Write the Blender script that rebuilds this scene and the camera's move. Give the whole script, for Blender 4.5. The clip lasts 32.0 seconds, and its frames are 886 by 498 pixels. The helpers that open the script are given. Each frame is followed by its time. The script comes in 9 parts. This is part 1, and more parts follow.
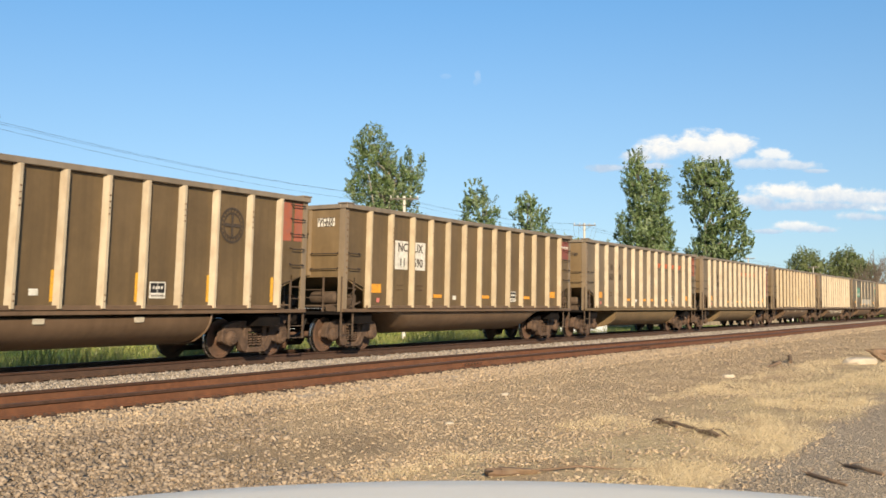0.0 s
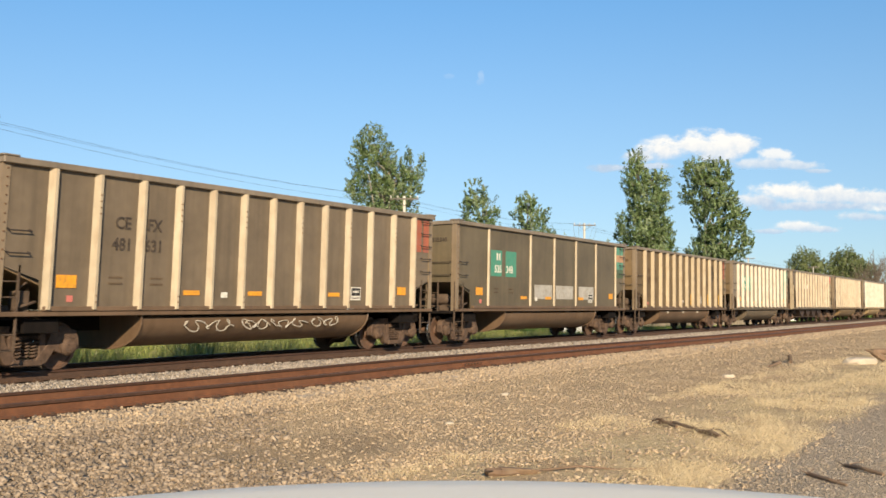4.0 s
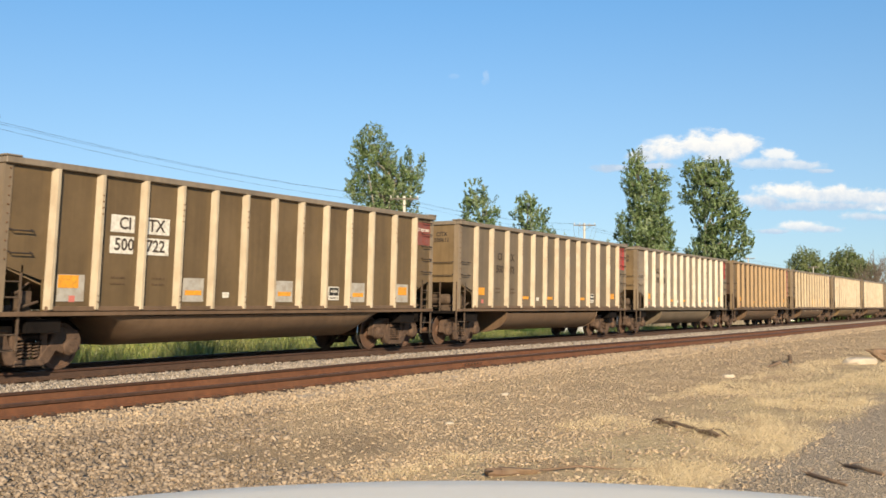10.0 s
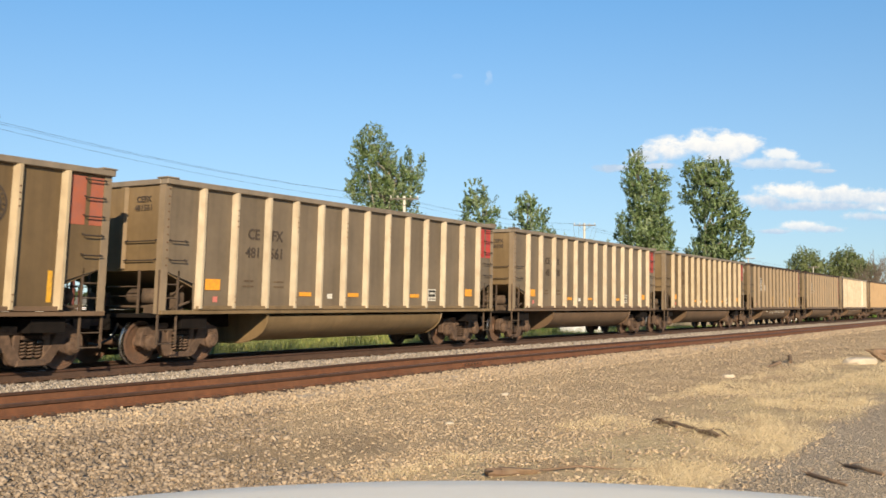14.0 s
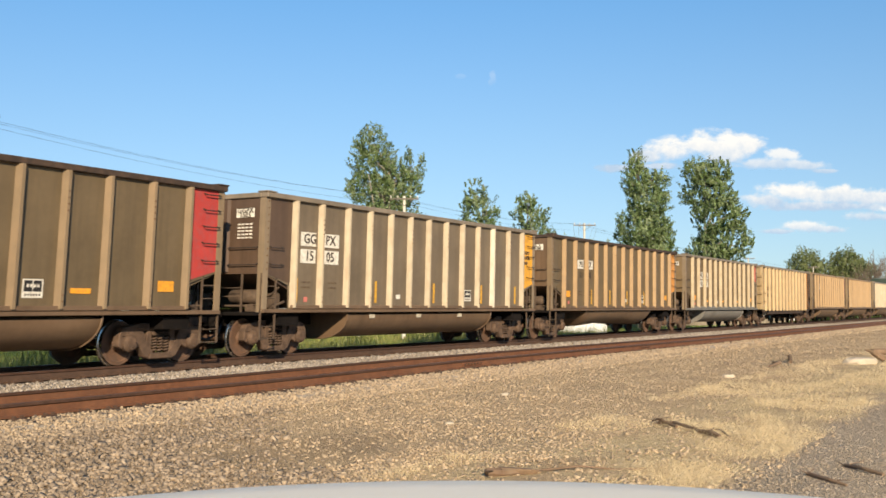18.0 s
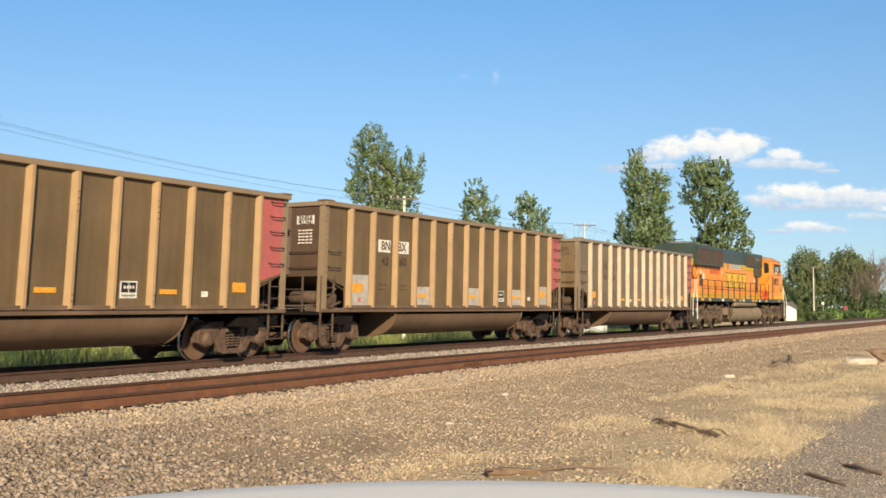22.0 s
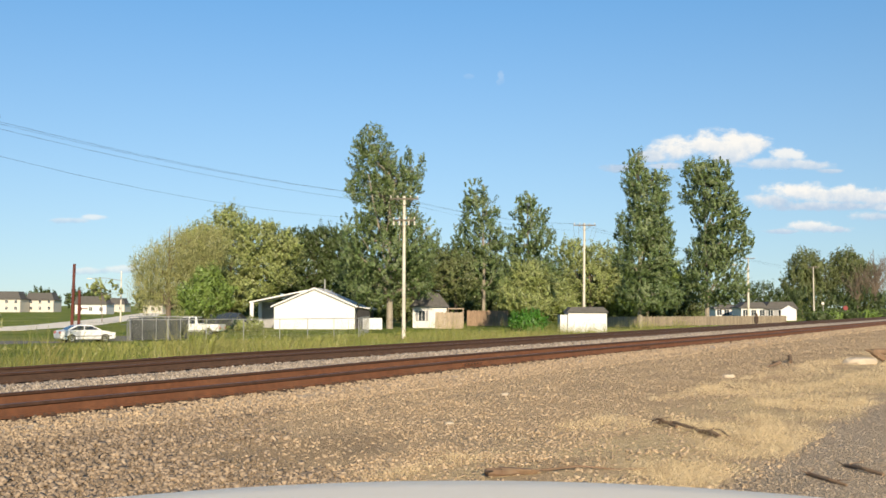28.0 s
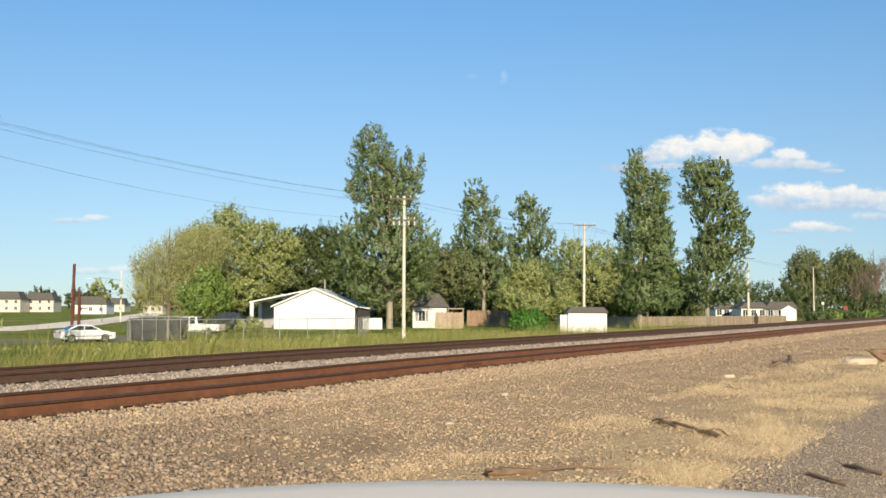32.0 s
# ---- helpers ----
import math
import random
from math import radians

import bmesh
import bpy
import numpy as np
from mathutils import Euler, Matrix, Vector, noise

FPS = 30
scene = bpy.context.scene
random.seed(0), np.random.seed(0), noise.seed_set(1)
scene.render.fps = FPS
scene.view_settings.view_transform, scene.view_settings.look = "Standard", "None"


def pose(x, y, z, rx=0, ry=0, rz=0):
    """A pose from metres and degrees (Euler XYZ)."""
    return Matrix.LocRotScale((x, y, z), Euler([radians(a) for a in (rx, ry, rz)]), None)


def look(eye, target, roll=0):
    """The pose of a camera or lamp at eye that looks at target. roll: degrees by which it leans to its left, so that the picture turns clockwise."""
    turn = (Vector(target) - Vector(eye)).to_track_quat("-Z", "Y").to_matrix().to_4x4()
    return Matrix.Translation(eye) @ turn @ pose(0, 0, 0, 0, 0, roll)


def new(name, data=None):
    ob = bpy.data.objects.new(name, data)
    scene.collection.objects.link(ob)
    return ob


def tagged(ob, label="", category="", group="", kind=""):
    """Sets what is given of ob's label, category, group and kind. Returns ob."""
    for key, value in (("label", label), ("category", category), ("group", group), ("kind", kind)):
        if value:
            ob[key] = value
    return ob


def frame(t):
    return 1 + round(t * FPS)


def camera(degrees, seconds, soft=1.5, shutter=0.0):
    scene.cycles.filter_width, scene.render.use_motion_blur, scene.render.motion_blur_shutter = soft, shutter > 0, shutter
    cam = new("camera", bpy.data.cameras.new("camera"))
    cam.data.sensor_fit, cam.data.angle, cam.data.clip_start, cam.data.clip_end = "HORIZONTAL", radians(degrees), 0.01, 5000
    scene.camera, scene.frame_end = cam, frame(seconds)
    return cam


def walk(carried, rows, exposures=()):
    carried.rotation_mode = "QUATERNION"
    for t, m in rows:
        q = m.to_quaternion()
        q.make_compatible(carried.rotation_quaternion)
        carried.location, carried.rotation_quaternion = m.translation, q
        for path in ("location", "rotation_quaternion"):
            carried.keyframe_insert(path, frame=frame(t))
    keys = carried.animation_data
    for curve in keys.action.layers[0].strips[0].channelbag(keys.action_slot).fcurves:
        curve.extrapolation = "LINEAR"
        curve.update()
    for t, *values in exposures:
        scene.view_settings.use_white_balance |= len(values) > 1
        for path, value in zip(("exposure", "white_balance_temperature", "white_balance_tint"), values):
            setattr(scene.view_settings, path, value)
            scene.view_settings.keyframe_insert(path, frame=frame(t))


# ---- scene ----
import itertools

# ---------------------------------------------------------------- camera
# x runs along the tracks, y away from the camera, z = 0 is the top of the rail under the train
EYE = Vector((0.0, 0.0, 1.20))
YAW, PITCH = radians(30.27), radians(3.16)
AIM = EYE + 10 * Vector((math.cos(YAW) * math.cos(PITCH), math.sin(YAW) * math.cos(PITCH), math.sin(PITCH)))
cam = camera(46.3, 32.0, soft=1.6, shutter=0.9)
# the sensor is read out from the top row to the bottom row
scene.cycles.rolling_shutter_type, scene.cycles.rolling_shutter_duration = "TOP", 0.05
walk(cam, [(0, look(EYE, AIM, 0.14)), (32.0, look(EYE, AIM, 0.14))], exposures=[(0, 0.53), (23.5, 0.53), (26.0, 0.45), (32.0, 0.45)])

# ---------------------------------------------------------------- world and sun
SUN_FROM = Vector((-0.775, -0.632, 0)).normalized()
SUN_EL = radians(22)
SUN_DIR = Vector((SUN_FROM.x * math.cos(SUN_EL), SUN_FROM.y * math.cos(SUN_EL), math.sin(SUN_EL)))
world = bpy.data.worlds.new("world")
scene.world = world
world.use_nodes = True
wn, wl = world.node_tree.nodes, world.node_tree.links
sky = wn.new("ShaderNodeTexSky")
sky.sky_type, sky.sun_disc = "NISHITA", False
sky.sun_elevation, sky.sun_rotation = SUN_EL, math.atan2(SUN_DIR.x, SUN_DIR.y)
sky.air_density, sky.dust_density, sky.ozone_density = 1.0, 0.03, 3.6
hue = wn.new("ShaderNodeHueSaturation")
hue.inputs["Hue"].default_value = 0.494
haze = wn.new("ShaderNodeSeparateXYZ")
haze_sat, haze_val = wn.new("ShaderNodeMapRange"), wn.new("ShaderNodeMapRange")
for node, lo, hi in ((haze_sat, 0.85, 1.10), (haze_val, 0.66, 1.06)):
    node.inputs["From Max"].default_value = 0.28
    node.inputs["To Min"].default_value, node.inputs["To Max"].default_value = lo, hi
    wl.new(haze.outputs[2], node.inputs["Value"])
wl.new(haze_sat.outputs[0], hue.inputs["Saturation"])
wl.new(haze_val.outputs[0], hue.inputs["Value"])
lift = wn.new("ShaderNodeVectorMath")
lift.operation = "ADD"
lift.inputs[1].default_value = (0, 0, 0.045)
wl.new(wn.new("ShaderNodeTexCoord").outputs["Generated"], lift.inputs[0])
wl.new(lift.inputs[0].links[0].from_socket, haze.inputs[0])
wl.new(lift.outputs[0], sky.inputs["Vector"])
wl.new(sky.outputs[0], hue.inputs["Color"])
wl.new(hue.outputs[0], wn["Background"].inputs[0])
wn["Background"].inputs[1].default_value = 0.103
sun = new("sun", bpy.data.lights.new("sun", "SUN"))
sun.data.energy, sun.data.angle, sun.data.color = 5.0, radians(0.53), (1.0, 0.83, 0.61)
sun.matrix_world = look(SUN_DIR * 200, (0, 0, 0))


# ---------------------------------------------------------------- materials
def mat(name, base, rough=0.65, metal=0.0, var=0.25, scale=2.0, bump=0.15, bscale=30.0, dirt=None, dirt_amount=0.5,
        streak=0.0, spec=0.4, island=0.0, per_object=0.0, dust=None):
    """A procedural surface: broad and fine tone variation, dirt patches, vertical streaks and fine relief."""
    m = bpy.data.materials.new(name)
    m.use_nodes = True
    n, l = m.node_tree.nodes, m.node_tree.links
    bsdf = n["Principled BSDF"]
    bsdf.inputs["Roughness"].default_value = rough
    bsdf.inputs["Metallic"].default_value = metal
    bsdf.inputs["Specular IOR Level"].default_value = spec
    tc = n.new("ShaderNodeTexCoord")
    info = n.new("ShaderNodeObjectInfo")
    shift = n.new("ShaderNodeVectorMath")
    shift.operation = "MULTIPLY_ADD"
    l.new(info.outputs["Random"], shift.inputs[0])
    shift.inputs[1].default_value = (37.0, 11.0, 23.0)
    l.new(tc.outputs["Object"], shift.inputs[2])
    broad = n.new("ShaderNodeTexNoise")
    broad.inputs["Scale"].default_value, broad.inputs["Detail"].default_value = scale, 5
    fine = n.new("ShaderNodeTexNoise")
    fine.inputs["Scale"].default_value, fine.inputs["Detail"].default_value = bscale, 4
    l.new(shift.outputs[0], broad.inputs["Vector"])
    l.new(shift.outputs[0], fine.inputs["Vector"])
    both = n.new("ShaderNodeMath")
    both.operation = "MULTIPLY_ADD"
    l.new(fine.outputs["Fac"], both.inputs[0])
    both.inputs[1].default_value = 0.4
    l.new(broad.outputs["Fac"], both.inputs[2])
    tone = n.new("ShaderNodeMapRange")
    tone.inputs["From Min"].default_value, tone.inputs["From Max"].default_value = 0.4, 1.0
    tone.inputs["To Min"].default_value, tone.inputs["To Max"].default_value = 1 - var, 1 + var
    l.new(both.outputs[0], tone.inputs["Value"])
    fac = tone.outputs[0]
    for amount, source in ((island, "island"), (per_object, "object")):
        if amount:
            rnd = n.new("ShaderNodeNewGeometry").outputs["Random Per Island"] if source == "island" else info.outputs["Random"]
            r = n.new("ShaderNodeMapRange")
            r.inputs["To Min"].default_value, r.inputs["To Max"].default_value = 1 - amount, 1 + amount
            l.new(rnd, r.inputs["Value"])
            mu = n.new("ShaderNodeMath")
            mu.operation = "MULTIPLY"
            l.new(fac, mu.inputs[0])
            l.new(r.outputs[0], mu.inputs[1])
            fac = mu.outputs[0]
    col = n.new("ShaderNodeVectorMath")
    col.operation = "SCALE"
    col.inputs[0].default_value = base
    l.new(fac, col.inputs["Scale"])
    out = col.outputs[0]
    if dirt:
        if streak:
            mp = n.new("ShaderNodeMapping")
            mp.inputs["Scale"].default_value = (6.0, 6.0, streak)
            l.new(shift.outputs[0], mp.inputs["Vector"])
            dn = n.new("ShaderNodeTexNoise")
            dn.inputs["Scale"].default_value, dn.inputs["Detail"].default_value = 1.0, 6
            l.new(mp.outputs[0], dn.inputs["Vector"])
        else:
            dn = n.new("ShaderNodeTexNoise")
            dn.inputs["Scale"].default_value, dn.inputs["Detail"].default_value = scale * 2.3, 8
            l.new(shift.outputs[0], dn.inputs["Vector"])
        dr = n.new("ShaderNodeMapRange")
        dr.inputs["From Min"].default_value, dr.inputs["From Max"].default_value = 0.42, 0.72
        dr.inputs["To Max"].default_value = dirt_amount
        l.new(dn.outputs["Fac"], dr.inputs["Value"])
        mx = n.new("ShaderNodeMix")
        mx.data_type = "RGBA"
        l.new(dr.outputs[0], mx.inputs[0])
        l.new(out, mx.inputs[6])
        mx.inputs[7].default_value = (*dirt, 1)
        out = mx.outputs[2]
    if dust:
        wide = n.new("ShaderNodeTexNoise")
        wide.inputs["Scale"].default_value, wide.inputs["Detail"].default_value, wide.inputs["Roughness"].default_value = dust[2], 7, 0.6
        l.new(shift.outputs[0], wide.inputs["Vector"])
        wr = n.new("ShaderNodeMapRange")
        wr.inputs["From Min"].default_value, wr.inputs["From Max"].default_value, wr.inputs["To Max"].default_value = 0.46, 0.70, dust[1]
        l.new(wide.outputs["Fac"], wr.inputs["Value"])
        wx = n.new("ShaderNodeMix")
        wx.data_type = "RGBA"
        l.new(wr.outputs[0], wx.inputs[0])
        l.new(out, wx.inputs[6])
        wx.inputs[7].default_value = (*dust[0], 1)
        out = wx.outputs[2]
    l.new(out, bsdf.inputs["Base Color"])
    if bump:
        b = n.new("ShaderNodeBump")
        b.inputs["Strength"].default_value, b.inputs["Distance"].default_value = bump, 0.02
        l.new(both.outputs[0], b.inputs["Height"])
        l.new(b.outputs[0], bsdf.inputs["Normal"])
    return m


def leaf_mat(name, base, tint):
    """Foliage: leaf by leaf variation with some light coming through."""
    m = mat(name, base, rough=0.40, var=0.25, scale=0.35, bump=0, dirt=tint, dirt_amount=0.7, island=0.56, spec=0.45)
    n, l = m.node_tree.nodes, m.node_tree.links
    bsdf = n["Principled BSDF"]
    tr = n.new("ShaderNodeBsdfTranslucent")
    link = [k for k in l if k.to_socket == bsdf.inputs["Base Color"]][0]
    l.new(link.from_socket, tr.inputs["Color"])
    mix = n.new("ShaderNodeMixShader")
    mix.inputs[0].default_value = 0.22
    l.new(bsdf.outputs[0], mix.inputs[1])
    l.new(tr.outputs[0], mix.inputs[2])
    l.new(mix.outputs[0], n["Material Output"].inputs["Surface"])
    return m


STEEL_DARK = mat("grimy_steel", (0.042, 0.027, 0.019), rough=0.8, var=0.4, scale=3, dirt=(0.11, 0.066, 0.04), dirt_amount=0.6)
# near-black: deep shade under the train is put into this colour
UNDER_SHADE = mat("underside_shade_black", (0.009, 0.007, 0.006), rough=0.9, var=0.4, spec=0.15, dirt=(0.018, 0.013, 0.010))
TRUCK_BROWN = mat("truck_dust", (0.110, 0.068, 0.043), rough=0.85, var=0.45, scale=4, dirt=(0.045, 0.028, 0.019), dirt_amount=0.7)
WHEEL_FACE = mat("rusty_wheel", (0.128, 0.070, 0.042), rough=0.7, var=0.35, scale=3, dirt=(0.07, 0.05, 0.035), dirt_amount=0.6)
TREAD = mat("polished_tread", (0.5, 0.48, 0.45), rough=0.25, metal=1.0, var=0.2, bump=0.03)
BLACK_PAINT = mat("black_paint", (0.02, 0.018, 0.016), rough=0.6, var=0.3)
GEAR_BROWN = mat("dusty_end_gear", (0.10, 0.067, 0.043), rough=0.85, var=0.4, scale=4, dirt=(0.05, 0.034, 0.024), dirt_amount=0.7)
GRAB = mat("grab_iron", (0.035, 0.026, 0.02), rough=0.6, var=0.3)
WHITE_PAINT = mat("white_paint", (0.72, 0.68, 0.58), rough=0.55, var=0.12, scale=6, dirt=(0.3, 0.24, 0.16), dirt_amount=0.5)
CREAM_PAINT = mat("dusty_white", (0.5, 0.44, 0.33), rough=0.6, var=0.15, scale=6, dirt=(0.3, 0.22, 0.13), dirt_amount=0.5)
ORANGE_TAPE = mat("reflector_orange", (0.78, 0.33, 0.025), rough=0.45, var=0.15, scale=7, dirt=(0.35, 0.19, 0.05), dirt_amount=0.6)
YELLOW_TAPE = mat("reflector_yellow", (0.66, 0.35, 0.03), rough=0.45, var=0.15, scale=7, dirt=(0.3, 0.18, 0.05), dirt_amount=0.6)
PINK_TAPE = mat("tag_pink", (0.55, 0.17, 0.13), rough=0.5, var=0.1)
FADED_ORANGE = mat("faded_logo_orange", (0.52, 0.10, 0.03), rough=0.6, var=0.25, scale=5, dirt=(0.26, 0.19, 0.12), dirt_amount=0.6)
RUST_SPOT = mat("rusty_rivet", (0.15, 0.08, 0.042), rough=0.8, var=0.3)
LENS = mat("lamp_lens", (0.6, 0.58, 0.52), rough=0.15, var=0.05, bump=0, spec=0.8)


# ---------------------------------------------------------------- mesh helpers
def box(bm, x0, x1, y0, y1, z0, z1):
    v = [bm.verts.new((x, y, z)) for x in (x0, x1) for y in (y0, y1) for z in (z0, z1)]
    for f in ((0, 1, 3, 2), (4, 6, 7, 5), (0, 4, 5, 1), (2, 3, 7, 6), (0, 2, 6, 4), (1, 5, 7, 3)):
        bm.faces.new([v[i] for i in f])
    return bm


def prism(bm, outline, a, b, axis="y"):
    """Extrude a closed outline of (u, w) pairs from a to b along the axis."""
    def place(u, w, d):
        return {"y": (u, d, w), "x": (d, u, w), "z": (u, w, d)}[axis]
    lo = [bm.verts.new(place(u, w, a)) for u, w in outline]
    hi = [bm.verts.new(place(u, w, b)) for u, w in outline]
    k = len(outline)
    bm.faces.new(lo)
    bm.faces.new(hi[::-1])
    for i in range(k):
        bm.faces.new((lo[i], hi[i], hi[(i + 1) % k], lo[(i + 1) % k]))
    return bm


def rod(bm, p, q, r, seg=8, r2=None):
    p, q = Vector(p), Vector(q)
    d = (q - p).normalized()
    a = d.orthogonal().normalized()
    b = d.cross(a)
    r2 = r if r2 is None else r2
    rings = [[bm.verts.new(c + k * (math.cos(t) * a + math.sin(t) * b)) for t in np.linspace(0, 2 * math.pi, seg, endpoint=False)]
             for c, k in ((p, r), (q, r2))]
    for i in range(seg):
        j = (i + 1) % seg
        bm.faces.new((rings[0][i], rings[0][j], rings[1][j], rings[1][i]))
    bm.faces.new(rings[0][::-1])
    bm.faces.new(rings[1])
    return bm


def pipe(bm, points, r, seg=6):
    """One bent tube through the points."""
    pts = [Vector(p) for p in points]
    n, rings = len(pts), []
    a = (pts[1] - pts[0]).orthogonal().normalized()
    for i, c in enumerate(pts):
        d = (pts[min(i + 1, n - 1)] - pts[max(i - 1, 0)]).normalized()
        a = (a - d * a.dot(d)).normalized()
        b = d.cross(a)
        rings.append([bm.verts.new(c + r * (math.cos(t) * a + math.sin(t) * b)) for t in np.linspace(0, 2 * math.pi, seg, endpoint=False)])
    for u, v in zip(rings, rings[1:]):
        for i in range(seg):
            j = (i + 1) % seg
            bm.faces.new((u[i], u[j], v[j], v[i]))
    bm.faces.new(rings[0][::-1])
    bm.faces.new(rings[-1])
    return bm


def lathe(bm, profile, seg=24, centre=(0, 0, 0), axis="y"):
    """Turn (radius, along) pairs round the axis."""
    rings = []
    for r, h in profile:
        ring = []
        for t in np.linspace(0, 2 * math.pi, seg, endpoint=False):
            c, s = r * math.cos(t), r * math.sin(t)
            p = {"y": (c, h, s), "z": (c, s, h), "x": (h, c, s)}[axis]
            ring.append(bm.verts.new(Vector(p) + Vector(centre)))
        rings.append(ring)
    for a, b in zip(rings, rings[1:]):
        for i in range(seg):
            j = (i + 1) % seg
            bm.faces.new((a[i], a[j], b[j], b[i]))
    bm.faces.new(rings[0][::-1])
    bm.faces.new(rings[-1])
    return bm


def soften(bm, width=0.01, segments=1):
    bmesh.ops.recalc_face_normals(bm, faces=bm.faces[:])
    sharp = [e for e in bm.edges if len(e.link_faces) == 2 and e.calc_face_angle(0) > 0.6]
    bmesh.ops.bevel(bm, geom=sharp, offset=width, segments=segments, affect="EDGES", clamp_overlap=True)
    return bm


def mesh_of(name, bm, smooth=False):
    bmesh.ops.recalc_face_normals(bm, faces=bm.faces[:])
    me = bpy.data.meshes.new(name)
    bm.to_mesh(me)
    bm.free()
    if smooth:
        me.polygons.foreach_set("use_smooth", [True] * len(me.polygons))
        me.set_sharp_from_angle(angle=radians(38))
    return me


def raw_mesh(name, verts, faces):
    me = bpy.data.meshes.new(name)
    me.from_pydata(verts, [], faces)
    me.update()
    return me


def part(name, bm, material, parent=None, label="", at=None, smooth=False):
    """One mesh object under a thing or a part; bm may be a bmesh or a finished mesh that is shared."""
    me = mesh_of(name, bm, smooth) if isinstance(bm, bmesh.types.BMesh) else bm
    if not me.materials:
        me.materials.append(material)
    ob = new(name, me)
    if me.materials[0] != material:
        ob.material_slots[0].link = "OBJECT"
        ob.material_slots[0].material = material
    if parent:
        ob.parent = parent
    if at is not None:
        ob.matrix_basis = at if isinstance(at, Matrix) else Matrix.Translation(at)
    if label:
        tagged(ob, label)
    return ob


def thing(name, label, category, group="", at=None, kind=""):
    ob = tagged(new(name), label, category, group, kind)
    if at is not None:
        ob.matrix_basis = at if isinstance(at, Matrix) else Matrix.Translation(at)
    return ob


TEXTS = {}


def text_mesh(words, height, stretch=1.0, depth=0.004):
    """Flat lettering with the built-in font, facing -y, centred."""
    key = (words, height, stretch)
    if key not in TEXTS:
        cu = bpy.data.curves.new("lettering", "FONT")
        cu.body, cu.size, cu.align_x, cu.align_y = words, height * 1.37, "CENTER", "CENTER"
        cu.offset = 0.0 if "M" in words else 0.006 * height / 0.25
        cu.extrude = depth
        cu.resolution_u = 2
        ob = new("lettering", cu)
        dg = bpy.context.evaluated_depsgraph_get()
        me = bpy.data.meshes.new_from_object(ob.evaluated_get(dg))
        me.name = "lettering"
        me.materials.clear()
        bpy.data.objects.remove(ob)
        bpy.data.curves.remove(cu)
        me.transform(Matrix.Diagonal((stretch, 1, 1, 1)))
        me.transform(Matrix.Rotation(radians(90), 4, "X"))
        TEXTS[key] = me
    return TEXTS[key]


def plate(w, h, t=0.006, r=0.0):
    """A thin upright plate facing -y, centred."""
    bm = bmesh.new()
    box(bm, -w / 2, w / 2, -t, 0, -h / 2, h / 2)
    return bm


# ---------------------------------------------------------------- the train
TRACK_Y, NEAR_Y, NEAR_Z = 17.27, 12.30, -0.025
PITCH_X, BODY_L, HALF_W, TOP, SILL = 16.18, 14.63, 1.575, 3.855, 1.15
RIBS = [1.07, 2.12, 3.25] + [4.27 + 1.015 * k for k in range(7)] + [11.38, 12.51, 13.56]
WHEEL_R = 0.457


def ease(a, b, x):
    u = min(1.0, max(0.0, (x - a) / (b - a)))
    return u * u * (3 - 2 * u)


def gone(t):
    """Metres that the train has moved since the start; it lags a little in the first tenth of a second."""
    return 18.411 * t + 0.037293 * t * t - 0.000211 * t ** 3 - 0.57 * (1 - ease(0.08, 0.2, t))


def dip(x, near=False):
    """How far the line sags: it lies a little low where it passes the yard, and falls gently down the near track."""
    return -0.04 * (1 - ease(13.0, 21.0, x)) - (0.035 * ease(25, 50, x) if near else 0)


def wheelset_mesh():
    bm = bmesh.new()
    rod(bm, (0, -1.0, 0), (0, 1.0, 0), 0.08, 12)
    for s in (-1, 1):
        prof = [(0.10, 0.66), (0.14, 0.66), (0.16, 0.70), (0.36, 0.72), (0.37, 0.68), (0.49, 0.682), (0.487, 0.715),
                (0.457, 0.725), (0.452, 0.805), (0.385, 0.81), (0.37, 0.78), (0.17, 0.76), (0.15, 0.82), (0.09, 0.82)]
        lathe(bm, [(r, s * h) for r, h in prof], 28)
    return mesh_of("wheelset", bm, True)


def sideframe_mesh():
    """Cast truck side: one deep bulky casting with a spring window, lightening holes and pedestal jaws."""
    bm = bmesh.new()
    y0, y1 = -0.10, 0.08
    prism(bm, [(-1.16, 0.60), (-1.08, 0.76), (-0.62, 0.86), (0.62, 0.86), (1.08, 0.76), (1.16, 0.60), (0.72, 0.58), (0.50, 0.70), (-0.50, 0.70), (-0.72, 0.58)], y0, y1)
    for s in (-1, 1):
        prism(bm, [(s * 0.78, 0.64), (s * 0.50, 0.70), (s * 0.42, 0.50), (s * 0.20, 0.24), (s * 0.30, 0.12), (s * 0.44, 0.16)], y0, y1)
        box(bm, s * 0.33 - 0.07, s * 0.33 + 0.07, y0 + 0.01, y1, 0.22, 0.72)
        prism(bm, [(s * 1.15, 0.64), (s * 1.17, 0.40), (s * 1.05, 0.34), (s * 1.02, 0.58)], y0, y1)
        prism(bm, [(s * 0.66, 0.62), (s * 0.60, 0.38), (s * 0.76, 0.32), (s * 0.79, 0.58)], y0, y1)
        box(bm, s * 0.60 - 0.10, s * 0.60 + 0.10, y0 - 0.03, y0, 0.74, 0.79)
    prism(bm, [(-0.34, 0.12), (0.34, 0.12), (0.30, 0.24), (-0.30, 0.24)], y0 - 0.03, y1 + 0.05)
    box(bm, -0.26, 0.26, y0 - 0.02, y1, 0.60, 0.69)
    soften(bm, 0.016)
    return mesh_of("sideframe", bm)


